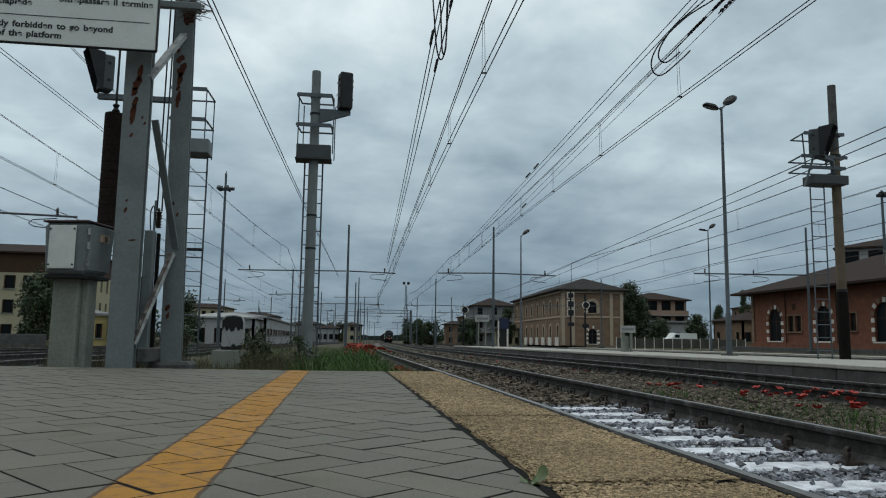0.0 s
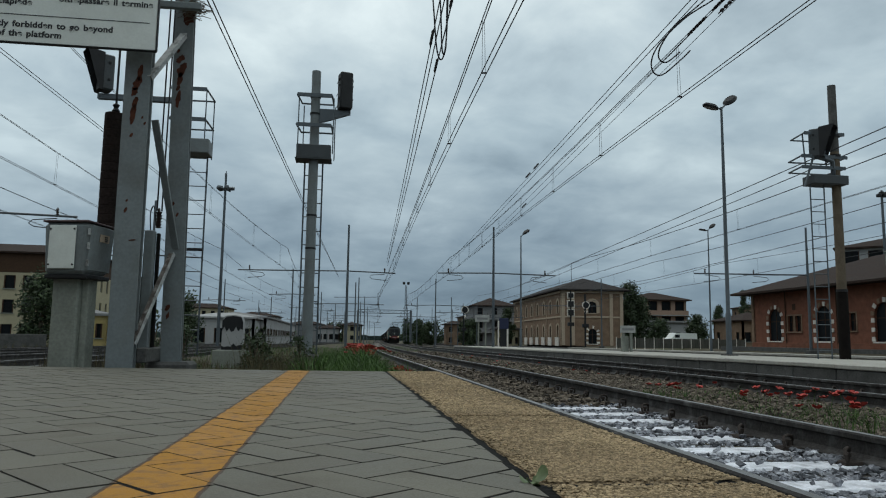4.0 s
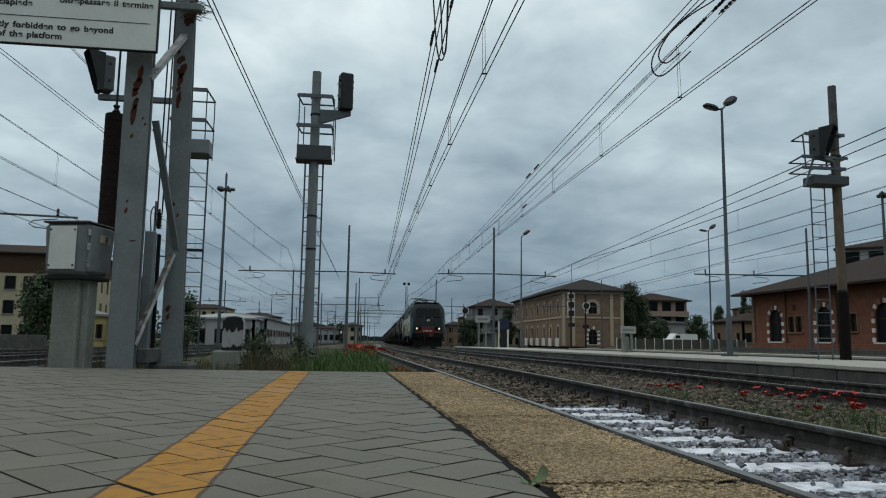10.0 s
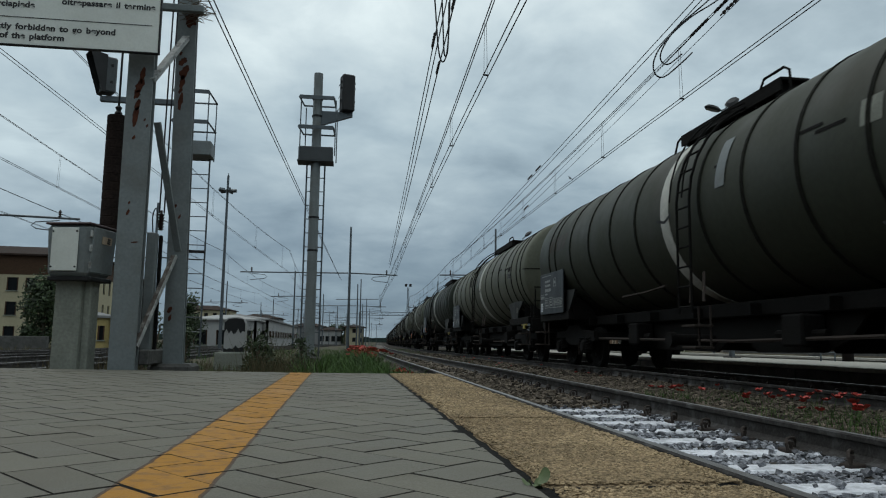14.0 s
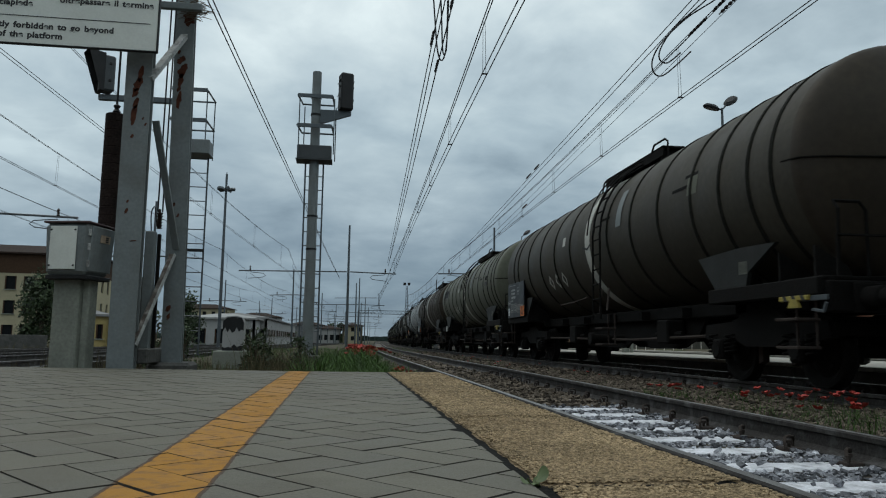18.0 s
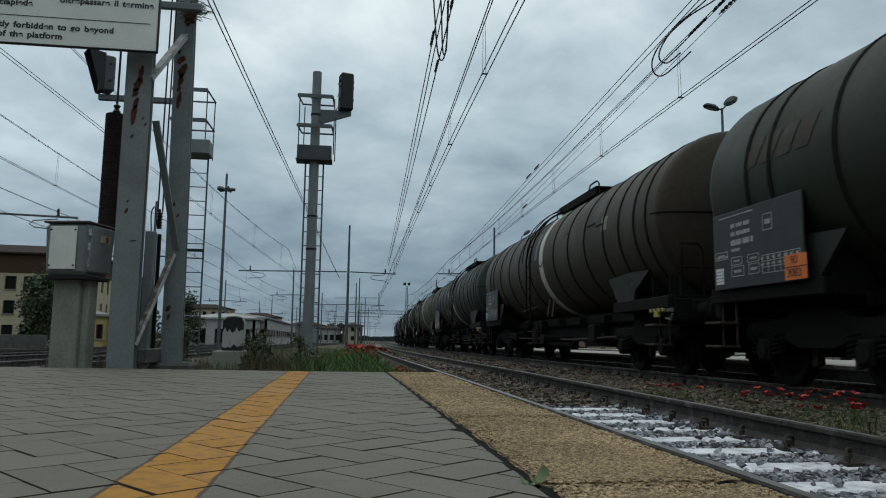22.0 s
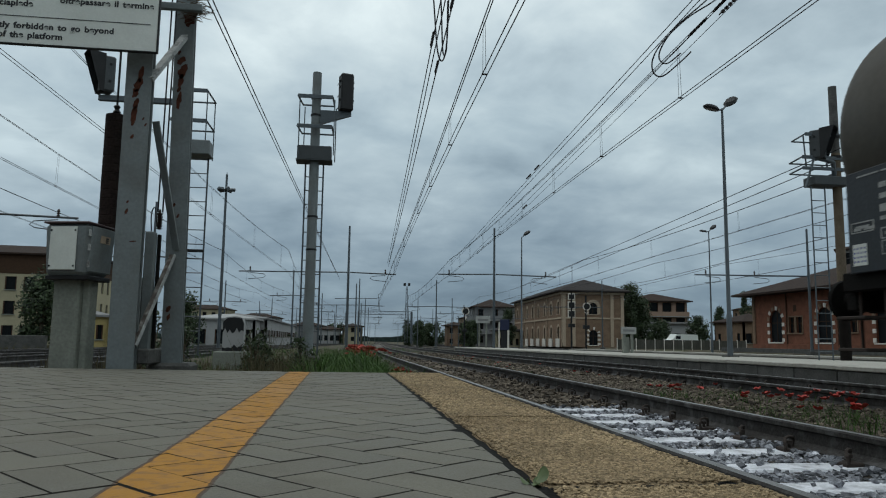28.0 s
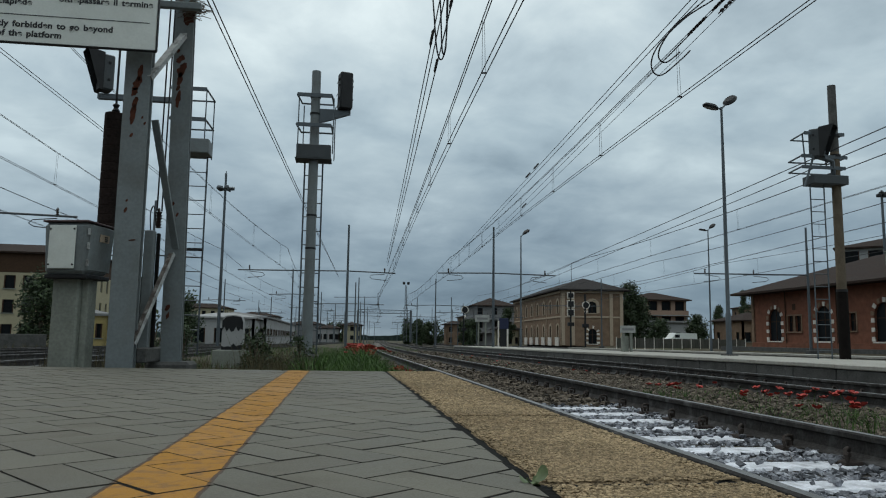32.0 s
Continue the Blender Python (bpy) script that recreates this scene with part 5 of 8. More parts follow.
for uc, w, rows in shed_cols:
    for z0, z1, arch in rows:
        if arch:
            win = window(shed, pose(0, 0, 0), uc, w, z0, z1, True, M["whitestone"], surround=.32, blocks=True)
        else:
            win = window(shed, pose(0, 0, 0), uc, w, z0, z1, False, M["tanwall"], surround=.1)
for k in range(5):
    part("downpipe", Mesh().tube([(4.9 + 6.25 * k, -.1, 0), (4.9 + 6.25 * k, -.1, 4.6)], .05, 6), M["shutter"], shed)
    part("wall_vent", Mesh().box((5.9 + 6.25 * k, -.005, 3.3), (.42, .03, .5), .01), M["shutter"], shed)
r = Mesh()
O, DD, EZ, RZ, LL = 1.35, 14.0, 4.55, 7.6, 44.0
vs = [(-O, -O, EZ), (LL + O, -O, EZ), (LL + O, DD + O, EZ), (-O, DD + O, EZ), (6.5, DD / 2, RZ), (LL - 6, DD / 2, RZ)]
vs += [(x, y, z + .16) for x, y, z in vs[:4]]
r.add(vs, [(0, 1, 7, 6), (1, 2, 8, 7), (2, 3, 9, 8), (3, 0, 6, 9), (6, 7, 5, 4), (8, 9, 4, 5), (7, 8, 5), (9, 6, 4), (3, 2, 1, 0)])
shed_roof = part("roof", r, M["roof"], shed)
for k in range(22):
    part("rafter_end", Mesh().box((1 + 2 * k, -.75, 4.62), (.14, 1.1, .16), .01), M["shutter"], shed_roof)
part("chimney", Mesh().box((13.5, 2.6, 6.2), (.5, .5, 1.5), .03).box((13.5, 2.6, 6.98), (.62, .62, .1), .02), M["concrete"], shed_roof)
part("chimney", Mesh().box((20.5, 2.6, 6.2), (.5, .5, 1.5), .03), M["concrete"], shed_roof)

# ---------------------------------------------------------------- the ochre station house
ST = pose(34.9, 145.5, -.5, 0, 0, -92.9)
st = thing("station_house", "ochre two-storey station house with pale stone trim", "building")
st.matrix_basis = ST
SL, SD, SH = 38.5, 9.4, 8.3
st_cols = [(2.6 + 4.76 * i, 1.15, [(.9, 3.1, True), (5.0, 6.9, True)]) for i in range(8)]
m = Mesh()
wall_mesh(m, SL, SH, .4, st_cols)
part("front_wall", m, M["tanwall"], st)
end_cols = [(4.7, 1.3, [(.35, 2.6, True), (4.95, 6.7, True)])]
m = Mesh()
wall_mesh(m, SD, SH, .4, end_cols)
ew = part("end_wall", m, M["tanwall"], st)
END = pose(SL, 0, 0, 0, 0, 90)
ew.matrix_basis = END
part("back_wall", Mesh().box((SL / 2, SD - .2, SH / 2), (SL, .4, SH)).box((.2, SD / 2, SH / 2), (.4, SD, SH)), M["tanwall"], st)
part("string_course", Mesh().box((SL / 2, -.05, 4.35), (SL + .1, .14, .25), .02), M["tantrim"], st)
part("string_course", Mesh().box((SL + .05, SD / 2, 4.35), (.14, SD, .25), .02), M["tantrim"], st)
part("cornice", Mesh().box((SL / 2, -.12, SH - .2), (SL + .4, .3, .35), .03), M["tantrim"], st)
part("cornice", Mesh().box((SL + .12, SD / 2, SH - .2), (.3, SD + .3, .35), .03), M["tantrim"], st)
for v in (.2, 1.7, 7.6, SD - .2):
    part("pilaster", Mesh().box((SL + .05, v, SH / 2 - .1), (.16, .5, SH - .4), .02), M["tantrim"], st)
for i in range(9):
    if i % 2 == 0:
        part("downpipe", Mesh().tube([(.2 + 4.76 * i, -.1, 0), (.2 + 4.76 * i, -.1, SH - .4)], .06, 6), M["tantrim"], st)
for uc, w, rows in st_cols:
    for z0, z1, arch in rows:
        window(st, pose(0, 0, 0), uc, w, z0, z1, True, M["tantrim"], surround=.35)
    part("white_panel", Mesh().box((uc, -.12, .6), (2.3, .16, 1.3), .03), M["whitestone"], st)
for z0, z1, arch in end_cols[0][2]:
    window(st, END, 4.7, 1.3, z0, z1, True, M["whitestone"] if z0 < 1 else M["tantrim"], surround=.45, blocks=z0 < 1)
r = Mesh()
O, EZ, RZ = .9, SH, SH + 2.3
vs = [(-O, -O, EZ), (SL + O, -O, EZ), (SL + O, SD + O, EZ), (-O, SD + O, EZ), (5.0, SD / 2, RZ), (SL - 5.0, SD / 2, RZ)]
vs += [(x, y, z + .2) for x, y, z in vs[:4]]
r.add(vs, [(0, 1, 7, 6), (1, 2, 8, 7), (2, 3, 9, 8), (3, 0, 6, 9), (6, 7, 5, 4), (8, 9, 4, 5), (7, 8, 5), (9, 6, 4), (3, 2, 1, 0)])
sroof = part("roof", r, M["greyroof"], st)
part("aerial", Mesh().tube([(SL - 12, SD / 2, RZ), (SL - 12, SD / 2, RZ + 3)], .04, 5).box((SL - 12, SD / 2, RZ + 2.6), (1.2, .05, .05)), M["wire"], sroof)


# ---------------------------------------------------------------- plainer buildings
def block(name, label, at, rz, L, D, H, wallmat, roofmat, floors, bays, side_bays, ww=1.0, wh=1.5, z_first=1.0, rise=1.8, over=.6, balconies=(), attic=None, flat=False):
    drop = fall(at[1])
    at, H = (at[0], at[1], at[2] + drop), H - drop
    t = thing(name, label, "building", at, rz)
    fh = H / floors
    cols = [(L * (i + .5) / bays, ww, [(z_first + fh * k, z_first + fh * k + wh, False) for k in range(floors)]) for i in range(bays)]
    sc = [(D * (i + .5) / side_bays, ww, [(z_first + fh * k, z_first + fh * k + wh, False) for k in range(floors)]) for i in range(side_bays)]
    m = Mesh()
    wall_mesh(m, L, H, .3, cols)
    part("front_wall", m, wallmat, t)
    for turn in (pose(L, 0, 0, 0, 0, 90), pose(0, D, 0, 0, 0, -90)):
        m = Mesh()
        wall_mesh(m, D, H, .3, sc)
        part("side_wall", m, wallmat, t).matrix_basis = turn
        for uc, w, rows in sc:
            for z0, z1, _ in rows:
                part("window", Mesh().box((uc, .16, (z0 + z1) / 2), (w, .04, z1 - z0)), M["glass"], t).matrix_basis = turn
    part("back_wall", Mesh().box((L / 2, D - .15, H / 2), (L, .3, H)), wallmat, t)
    for uc, w, rows in cols:
        for z0, z1, _ in rows:
            win = part("window", Mesh().box((uc, .16, (z0 + z1) / 2), (w, .04, z1 - z0)), M["glass"], t)
            for sg in (-1, 1):
                part("shutter", Mesh().box((uc + sg * (w / 2 + .02), .02, (z0 + z1) / 2), (.1, .12, z1 - z0), .01), M["shutter"], win)
            part("sill", Mesh().box((uc, -.04, z0 - .05), (w + .3, .2, .1), .01), M["concrete"], win)
    for k, b in balconies:
        bz = fh * k + .05
        x0, x1 = L * b / bays, L * (b + 1) / bays
        bl = part("balcony", Mesh().box(((x0 + x1) / 2, -.65, bz), (x1 - x0, 1.3, .18), .02), M["whitewall"], t)
        part("parapet", Mesh().box(((x0 + x1) / 2, -1.27, bz + .5), (x1 - x0, .08, .9), .02), wallmat, bl)
    if attic:
        part("attic", Mesh().box((L / 2, D / 2, H + attic / 2), (L + .1, D + .1, attic), .02), M["shutter"], t)
    H2 = H + (attic or 0)
    r = Mesh()
    if flat:
        r.box((L / 2, D / 2, H2 + .15), (L + 2 * over, D + 2 * over, .3), .04)
    else:
        q = min(D, L) / 2
        vs = [(-over, -over, H2), (L + over, -over, H2), (L + over, D + over, H2), (-over, D + over, H2), (q, D / 2, H2 + rise), (L - q + .01, D / 2, H2 + rise)]
        vs += [(x, y, z + .18) for x, y, z in vs[:4]]
        r.add(vs, [(0, 1, 7, 6), (1, 2, 8, 7), (2, 3, 9, 8), (3, 0, 6, 9), (6, 7, 5, 4), (8, 9, 4, 5), (7, 8, 5), (9, 6, 4), (3, 2, 1, 0)])
    part("roof", r, roofmat, t)
    return t


block("apartment_block", "cream three-storey apartment block with a brown attic storey", (-50, 85, -.8), 4, 22.5, 11, 7.7, M["cream"], M["roof"], 3, 12, 4, 1.0, 1.45, .9, 1.6, .5, attic=2.1)
block("house", "house with white balconies under a brown hipped roof", (28.6, 158, -.5), -3, 9.6, 14, 8.0, M["greywall"], M["roof"], 3, 3, 4, balconies=[(1, 0), (2, 0), (1, 1), (2, 1)], rise=2.2)
block("apartment_block", "salmon apartment block with stacked balconies and a brown roof", (58.5, 142, 0), -6, 11, 10, 8.6, material("salmon_render", (.29, .2, .15), .9, vary=.08, scale=.5), M["roof"], 3, 4, 4, balconies=[(1, 0), (2, 0), (1, 1), (2, 1), (1, 2), (2, 2), (1, 3), (2, 3)], rise=1.9, over=.9, ww=1.7, wh=1.9)
block("house", "low white house with a flat roof behind the fence", (48, 118, -.1), 0, 12, 9, 3.6, M["whitewall"], M["greywall"], 1, 5, 3, flat=True)
block("house", "low brown house with a clay roof behind the yard", (62.5, 108, -.1), 0, 7, 9, 3.8, M["tanwall"], M["roof"], 1, 4, 3, rise=1.6)
block("factory_building", "wide grey building with a window band and a dark roof", (56, 76, 0), -40, 40, 16, 11.0, M["whitewall"], M["roof"], 3, 16, 5, 1.5, 1.6, 1.9, 2.6, .5)
block("workshop", "long low white workshop with a row of wide windows", (-8.7, 90, -.5), 90, 56, 8, 2.95, M["whitewall"], M["greywall"], 1, 14, 3, 2.4, .8, 1.25, .8, .25)
block("workshop", "low white annex with dark doorways and a pale roof", (-16.6, 84, -.5), 0, 7.2, 5.5, 2.7, M["whitewall"], M["whitewall"], 1, 3, 2, 1.3, 1.6, .35, .7, .35)
block("house", "small cream house beside the tracks far off", (.6, 205, -.4), 0, 5.4, 8, 4.0, M["cream"], M["roof"], 2, 3, 3, rise=1.0, wh=1.1, ww=.8)
block("house", "low white house beside the tracks far off", (-6.5, 215, -.4), 0, 6.5, 8, 3.2, M["whitewall"], M["roof"], 1, 4, 3, rise=1.2)
block("hut", "small yellow hut in the yard", (-20.2, 60, -.5), 8, 2.3, 3, 2.2, M["yellow"], M["greywall"], 1, 2, 2, .35, 1.1, .7, .5, .25)
block("house", "narrow ochre house beyond the platform end", (21.7, 150, -.4), -3, 3.4, 6, 3.6, M["tanwall"], M["roof"], 2, 2, 2, .6, 1.0, .6, rise=.9)
block("hut", "small cream house behind the platform end", (29.5, 138, -.5), -3, 4.5, 5, 2.6, M["cream"], M["greyroof"], 1, 4, 2, .4, 1.2, .6, 1.3)
for k, (x, y, w, h, mt) in enumerate([(-34, 240, 14, 7, "whitewall"), (-18, 260, 12, 5, "greywall"), (-50, 230, 16, 9, "cream"), (40, 240, 14, 8, "tanwall"), (58, 260, 16, 9, "cream"), (80, 200, 18, 8, "whitewall"), (95, 160, 16, 9, "tanwall"), (-75, 150, 20, 8, "greywall")]):
    block("house", "distant town house with a brown roof", (x, y, -.5), random.uniform(-8, 8), w, 10, h, M[mt], M["roof"], max(1, int(h / 3)), int(w / 2.6), 3, rise=1.6)

# unseen wall, added to cut low sky light on the tanks' lower sides
town = Mesh().box((-26, -40, 4.9), (.5, 150, 11), .05)
solo("building_row", town, M["brick"], "unseen brick wall added to block the low sky light", "building", "structure")
wall = Mesh().box((-32, 50, -.25), (27, .3, .95), .03)
solo("yard_wall", wall, M["concrete_dark"], "low grey concrete wall along the yard", "wall", "structure")


# a trackside cabinet whose black paint peels
relic = thing("trackside_cabinet", "grey trackside cabinet with peeling black paint on a low plinth", "cabinet", (-1.89, 13.5, 0.04))
W, H = 0.180, 0.619
part("body", Mesh().prism([(-W, 0), (W, 0), (W, H * .8), (W * .8, H * .96), (W * .3, H), (-W * .7, H * .98), (-W, H * .85)], 0, .3), M["whitewall"], relic)
rnd = random.Random(8)
low = [(-W + 2 * W * i / 9, H * (.62 + rnd.uniform(-.12, .05))) for i in range(10)]
part("peeling_paint", Mesh().prism(low + [(W, H * .8), (W * .8, H * .94), (W * .1, H * .97), (-W * .6, H * .95), (-W, H * .84)], -.006, 0), M["dark"], relic)
up_ = [(W - 2 * W * i / 7, H * (.17 + rnd.uniform(-.09, .05))) for i in range(8)]
part("peeling_paint", Mesh().prism([(-W, .005), (W, .005)] + up_, -.006, 0), M["dark"], relic)
part("plinth", Mesh().box((-.03, .3, -.25), (0.60, .7, .5), .02), M["concrete"], relic)


# ---------------------------------------------------------------- trees
def tree(x, y, z, h, r, seed, low=.25, label="broad-leaved tree with a dense dark green crown", leaf=.15, n=4600, conifer=False):
    rnd = random.Random(seed)
    z, h = z + fall(y), h - fall(y)
    t = thing("tree", label, "tree", (x, y, z))
    tr = Mesh().tube([(0, 0, 0), (.1 * rnd.uniform(-1, 1), .05, h * .3), (.2 * rnd.uniform(-1, 1), 0, h * .75)], [h * .03 + .016 * min(h, 3), h * .022 + .01 * min(h, 3), .01 * min(h, 3)], 8)
    clumps = []
    k = 26
    for i in range(k):
        f = (i + .5) / k
        a = rnd.uniform(0, 6.28)
        zz = h * (low + (1 - low) * f)
        wid = r * (1 - f) if conifer else r * math.sin(math.pi * min(1, .12 + .85 * f)) ** .6
        d = wid * rnd.uniform(.15, .8)
        c = Vector((math.cos(a) * d, math.sin(a) * d, zz))
        clumps.append((c, r * rnd.uniform(.32, .56) * (.6 if conifer else 1)))
        if i % 3 == 0:
            tr.tube([(0, 0, zz * .6), tuple(c * .6 + Vector((0, 0, zz * .28))), tuple(c)], [.016 * min(h, 3), .011 * min(h, 3), .005 * min(h, 3)], 5, False)
    part("trunk", tr, M["bark"], t, smooth=True)
    cr = Mesh()
    for i in range(n):
        c, rad = clumps[i % k]
        v = Vector((rnd.gauss(0, 1), rnd.gauss(0, 1), rnd.gauss(0, .8)))
        v = v.normalized() * rad * rnd.uniform(.35, 1.08)
        p = c + v
        a = Vector((rnd.gauss(0, 1), rnd.gauss(0, 1), rnd.gauss(0, 1))).normalized()
        b = a.cross(v.normalized() + Vector((.01, 0, 0))).normalized()
        s = leaf * rnd.uniform(.6, 1.4)
        cr.add([p - a * s, p + b * s * .5, p + a * s, p - b * s * .5], [(0, 1, 2, 3)])
    me = bpy.data.meshes.new("crown")
    me.from_pydata(cr.v, [], cr.f)
    me.materials.append(M["leaf"])
    part("crown", me, None, t)


tree(-22.6, 60, -.5, 5.2, 2.3, 1, .1)
tree(-21.9, 64, -.5, 4.9, 1.4, 2, .15)
tree(-17, 66, -.5, 4.3, 1.1, 3, .1)
tree(-15.6, 76, -.5, 4.4, 2.2, 4, .1)
tree(46.0, 113, -.3, 9.4, 2.6, 5, .05, n=9000, leaf=.17)
tree(48.6, 115, -.3, 7.4, 2.6, 16, .03, n=6000, leaf=.17)
tree(49.3, 120, -.3, 5.2, 2.0, 6, .05)
tree(53.5, 126, -.3, 6.0, 3.2, 7, .05)
tree(53.0, 104, -.3, 4.3, 2.1, 8, .05)
tree(44.5, 98, -.3, 3.4, 1.8, 9, .05)
tree(71, 122, 0, 9.4, 1.9, 10, .2, "dark conifer with drooping branches", conifer=True)
tree(75, 124, 0, 9.0, 3.0, 11, .3, "spreading dark cedar behind the yard", n=3600)
tree(67.5, 124, 0, 6.6, 1.5, 12, .2)
tree(29.3, 128, -.4, 6.0, 1.7, 13, .1)
tree(25.5, 140, -.4, 4.2, 2.0, 14, .1)
tree(16.3, 152, -.4, 4.3, 1.9, 21, .05)
tree(18.6, 156, -.4, 3.9, 1.8, 22, .05)
tree(14.6, 160, -.4, 3.4, 1.6, 23, .05)
tree(20.5, 120, -.4, 3.6, 1.6, 15, .1)
for k in range(9):
    tree(23 + k * 3.1 + random.uniform(-1, 1), 248 + random.uniform(-8, 8), -.5, random.uniform(4.5, 7.2), random.uniform(2.2, 3.4), 30 + k, .05, n=700, leaf=.4)
for k in range(8):
    tree(-30 + k * 5 + random.uniform(-1.5, 1.5), 290 + random.uniform(-8, 8), -.5, random.uniform(4, 7), random.uniform(2.5, 4), 50 + k, .05, n=600, leaf=.45)

for k, (x, y, h) in enumerate([(-2.75, 10.6, .8), (-2.4, 11.9, .7), (-1.2, 10.4, .5), (-1.2, 11.2, .5), (-1.05, 9.6, .6), (-.55, 10.6, .55), (-2.9, 12.2, .9)]):
    tree(x, y, -.27, h, h * .42, 70 + k, .1, "thin weedy shrub with small dark leaves beside the track", leaf=.028, n=420)

far = Mesh()
rnd = random.Random(4)
pts = [(-700 + 4 * i, 1.2 + 3.2 * abs(noise.noise(Vector((i * .06, 0, 0)))) + 2.2 * abs(noise.noise(Vector((i * .21, 7, 0)))) + rnd.uniform(0, .7)) for i in range(495)]
far.prism([(-700, -4)] + pts + [(1280, -4)], 600, 612)
solo("distant_woods", far, M["far_woods"], "dark line of distant trees on the horizon", "trees", "stuff")


# ---------------------------------------------------------------- yard furniture
fence = thing("fence", "weathered grey panel fence on pale posts beside the station yard", "fence")
for i in range(15):
    x = 27.5 + i * 1.0
    part("post", Mesh().box((x, 71 + .02 * i, .12), (.08, .08, 1.2), .01), M["whitestone"], fence)
for i in range(14):
    out = [(28.0 + i - .46 + .04 * k, .62 - .02 * (k % 2)) for k in range(24)]
    part("panel", Mesh().prism([(27.54 + i, -.36)] + out + [(28.46 + i, -.36)], 71 + .02 * i - .01, 71 + .02 * i + .01), M["weathered"], fence)

van = thing("van", "white delivery van parked behind the fence", "van", (40.6, 84, -.42), 2)
m = Mesh().prism([(-1.75, .3), (1.7, .3), (1.75, .8), (1.65, 1.75), (-1.0, 1.8), (-1.45, 1.25), (-1.8, 1.05)], -.85, .85)
part("body", m, M["white"], van)
part("windscreen", Mesh().prism([(-1.42, 1.22), (-1.38, 1.2), (-1.02, 1.68), (-1.06, 1.7)], -.7, .7), M["glass"], van)
part("side_window", Mesh().box((-.85, -.86, 1.4), (.6, .02, .35), .01), M["glass"], van)
for sx in (-1.15, 1.1):
    for sy in (-.8, .8):
        wh = part("wheel", Mesh().tube([(sx, sy - .08, .33), (sx, sy + .08, .33)], .33, 16), M["under"], van)
        part("rim", Mesh().tube([(sx, sy - .09, .33), (sx, sy + .09, .33)], .18, 12), M["galv"], wh)


def board_sign(x, y, z, w, h, top, label, mat="pale_board", post="concrete"):
    z, top = z + fall(y), top - fall(y)
    t = thing("platform_sign", label, "sign", (x, y, z))
    part("panel", Mesh().box((0, 0, top - h / 2), (w, .06, h), .01), M[mat], t)
    part("post", Mesh().box((-w * .25, .06, top / 2 - h / 4), (.1, .08, top - h / 2), .01).box((w * .25, .06, top / 2 - h / 4), (.1, .08, top - h / 2), .01), M[post], t)
    part("name_bar", Mesh().box((0, -.035, top - h / 2), (w * .75, .006, h * .3)), M["greywall"], t)


board_sign(11.2, 27.7, -.05, .62, .28, .95, "white station board on the far platform")
part_sign = thing("equipment_pillar", "short concrete pillar under the station board", "pillar", (11.15, 27.9, -.11))
part("pillar", Mesh().box((0, 0, .3), (.26, .2, .62), .02), M["concrete"], part_sign)
board_sign(10.3, 53, -.05, 1.05, .5, 2.1, "white station board at the platform end")
tot = thing("platform_totem", "dark blue station totem on two white posts", "sign", (12.0, 53.5, -.23))
part("panel", Mesh().box((0.02, 0, 1.7), (.7, .12, .8), .02), M["navy"], tot)
part("case", Mesh().box((.0, .02, .65), (.5, .1, 1.3), .02), M["dark"], tot, "dark timetable case")
part("post", Mesh().box((-.38, 0, .95), (.09, .1, 1.9), .01), M["whitestone"], tot)
part("post", Mesh().box((.3, 0, .7), (.14, .1, 1.4), .01), M["whitestone"], tot)


def dwarf_signal(x, y, z, h, label, discs=(), boxes=()):
    z += fall(y)
    t = thing("signal_post", label, "signal", (x, y, z), group="distant signals")
    part("post", Mesh().tube([(0, 0, 0), (0, 0, h)], .08, 8), M["dark"], t, smooth=True)
    for dx, dz, r in discs:
        d = part("disc", Mesh().tube([(dx, -.12, dz), (dx, -.06, dz)], r, 18), M["dark"], t)
        part("rim", Mesh().tube([(dx, -.05, dz), (dx, -.03, dz)], r * 1.35, 18), M["whitestone"], d)
        part("arrow", Mesh().prism([(dx - .18, dz - r * 1.8), (dx + .18, dz - r * 1.8), (dx, dz - r * 3)], -.06, -.03), M["whitestone"], t, "white triangle plate")
    for dx, dz, w, hh in boxes:
        b = part("box", Mesh().box((dx, -.1, dz), (w, .12, hh), .02), M["dark"], t)
        part("border", Mesh().box((dx, -.03, dz), (w * 1.4, .03, hh * 1.38), .01), M["whitestone"], b)
    part("cabinet", Mesh().box((.0, -.05, h * .45), (.5, .3, .3), .02), M["dark"], t)


dwarf_signal(18.6, 58, -.4, 4.9, "black signal post with white-edged indicator boxes", boxes=[(0, 4.55, .42, .38), (0, 3.85, .46, .46), (0, 3.15, .46, .46)])
dwarf_signal(20.0, 58.5, -.4, 4.7, "black signal post with a round white-edged disc", discs=[(.05, 3.8, .25)])
dwarf_signal(12.8, 76, -.4, 4.4, "black signal post with a round disc beyond the platform", discs=[(.1, 4.0, .3)])

# steel gantry and lattice mast far along the line
gan = thing("signal_gantry", "steel lattice gantry across the tracks far off", "gantry", (0, 0, 0))
for x in (3.4, 13.8):
    part("leg", Mesh().box((x, 145, 2.6), (.4, .4, 6.2), .02), M["galv"], gan)
for z in (5.1, 5.75):
    part("chord", Mesh().box((8.6, 145, z), (10.6, .12, .1)), M["galv"], gan)
for k in range(14):
    x = 3.6 + .75 * k
    part("lattice_bar", Mesh().tube([(x, 145, 5.1), (x + .37, 145, 5.75), (x + .75, 145, 5.1)], .035, 4, False), M["galv"], gan)
lm = thing("lattice_mast", "tall lattice mast with lamps far along the line", "mast", (13.2, 150, -.4))
part("lattice", Mesh().tube([(-.3, 0, 0), (-.12, 0, 11.5)], .06, 5).tube([(.3, 0, 0), (.12, 0, 11.5)], .06, 5), M["galv"], lm)
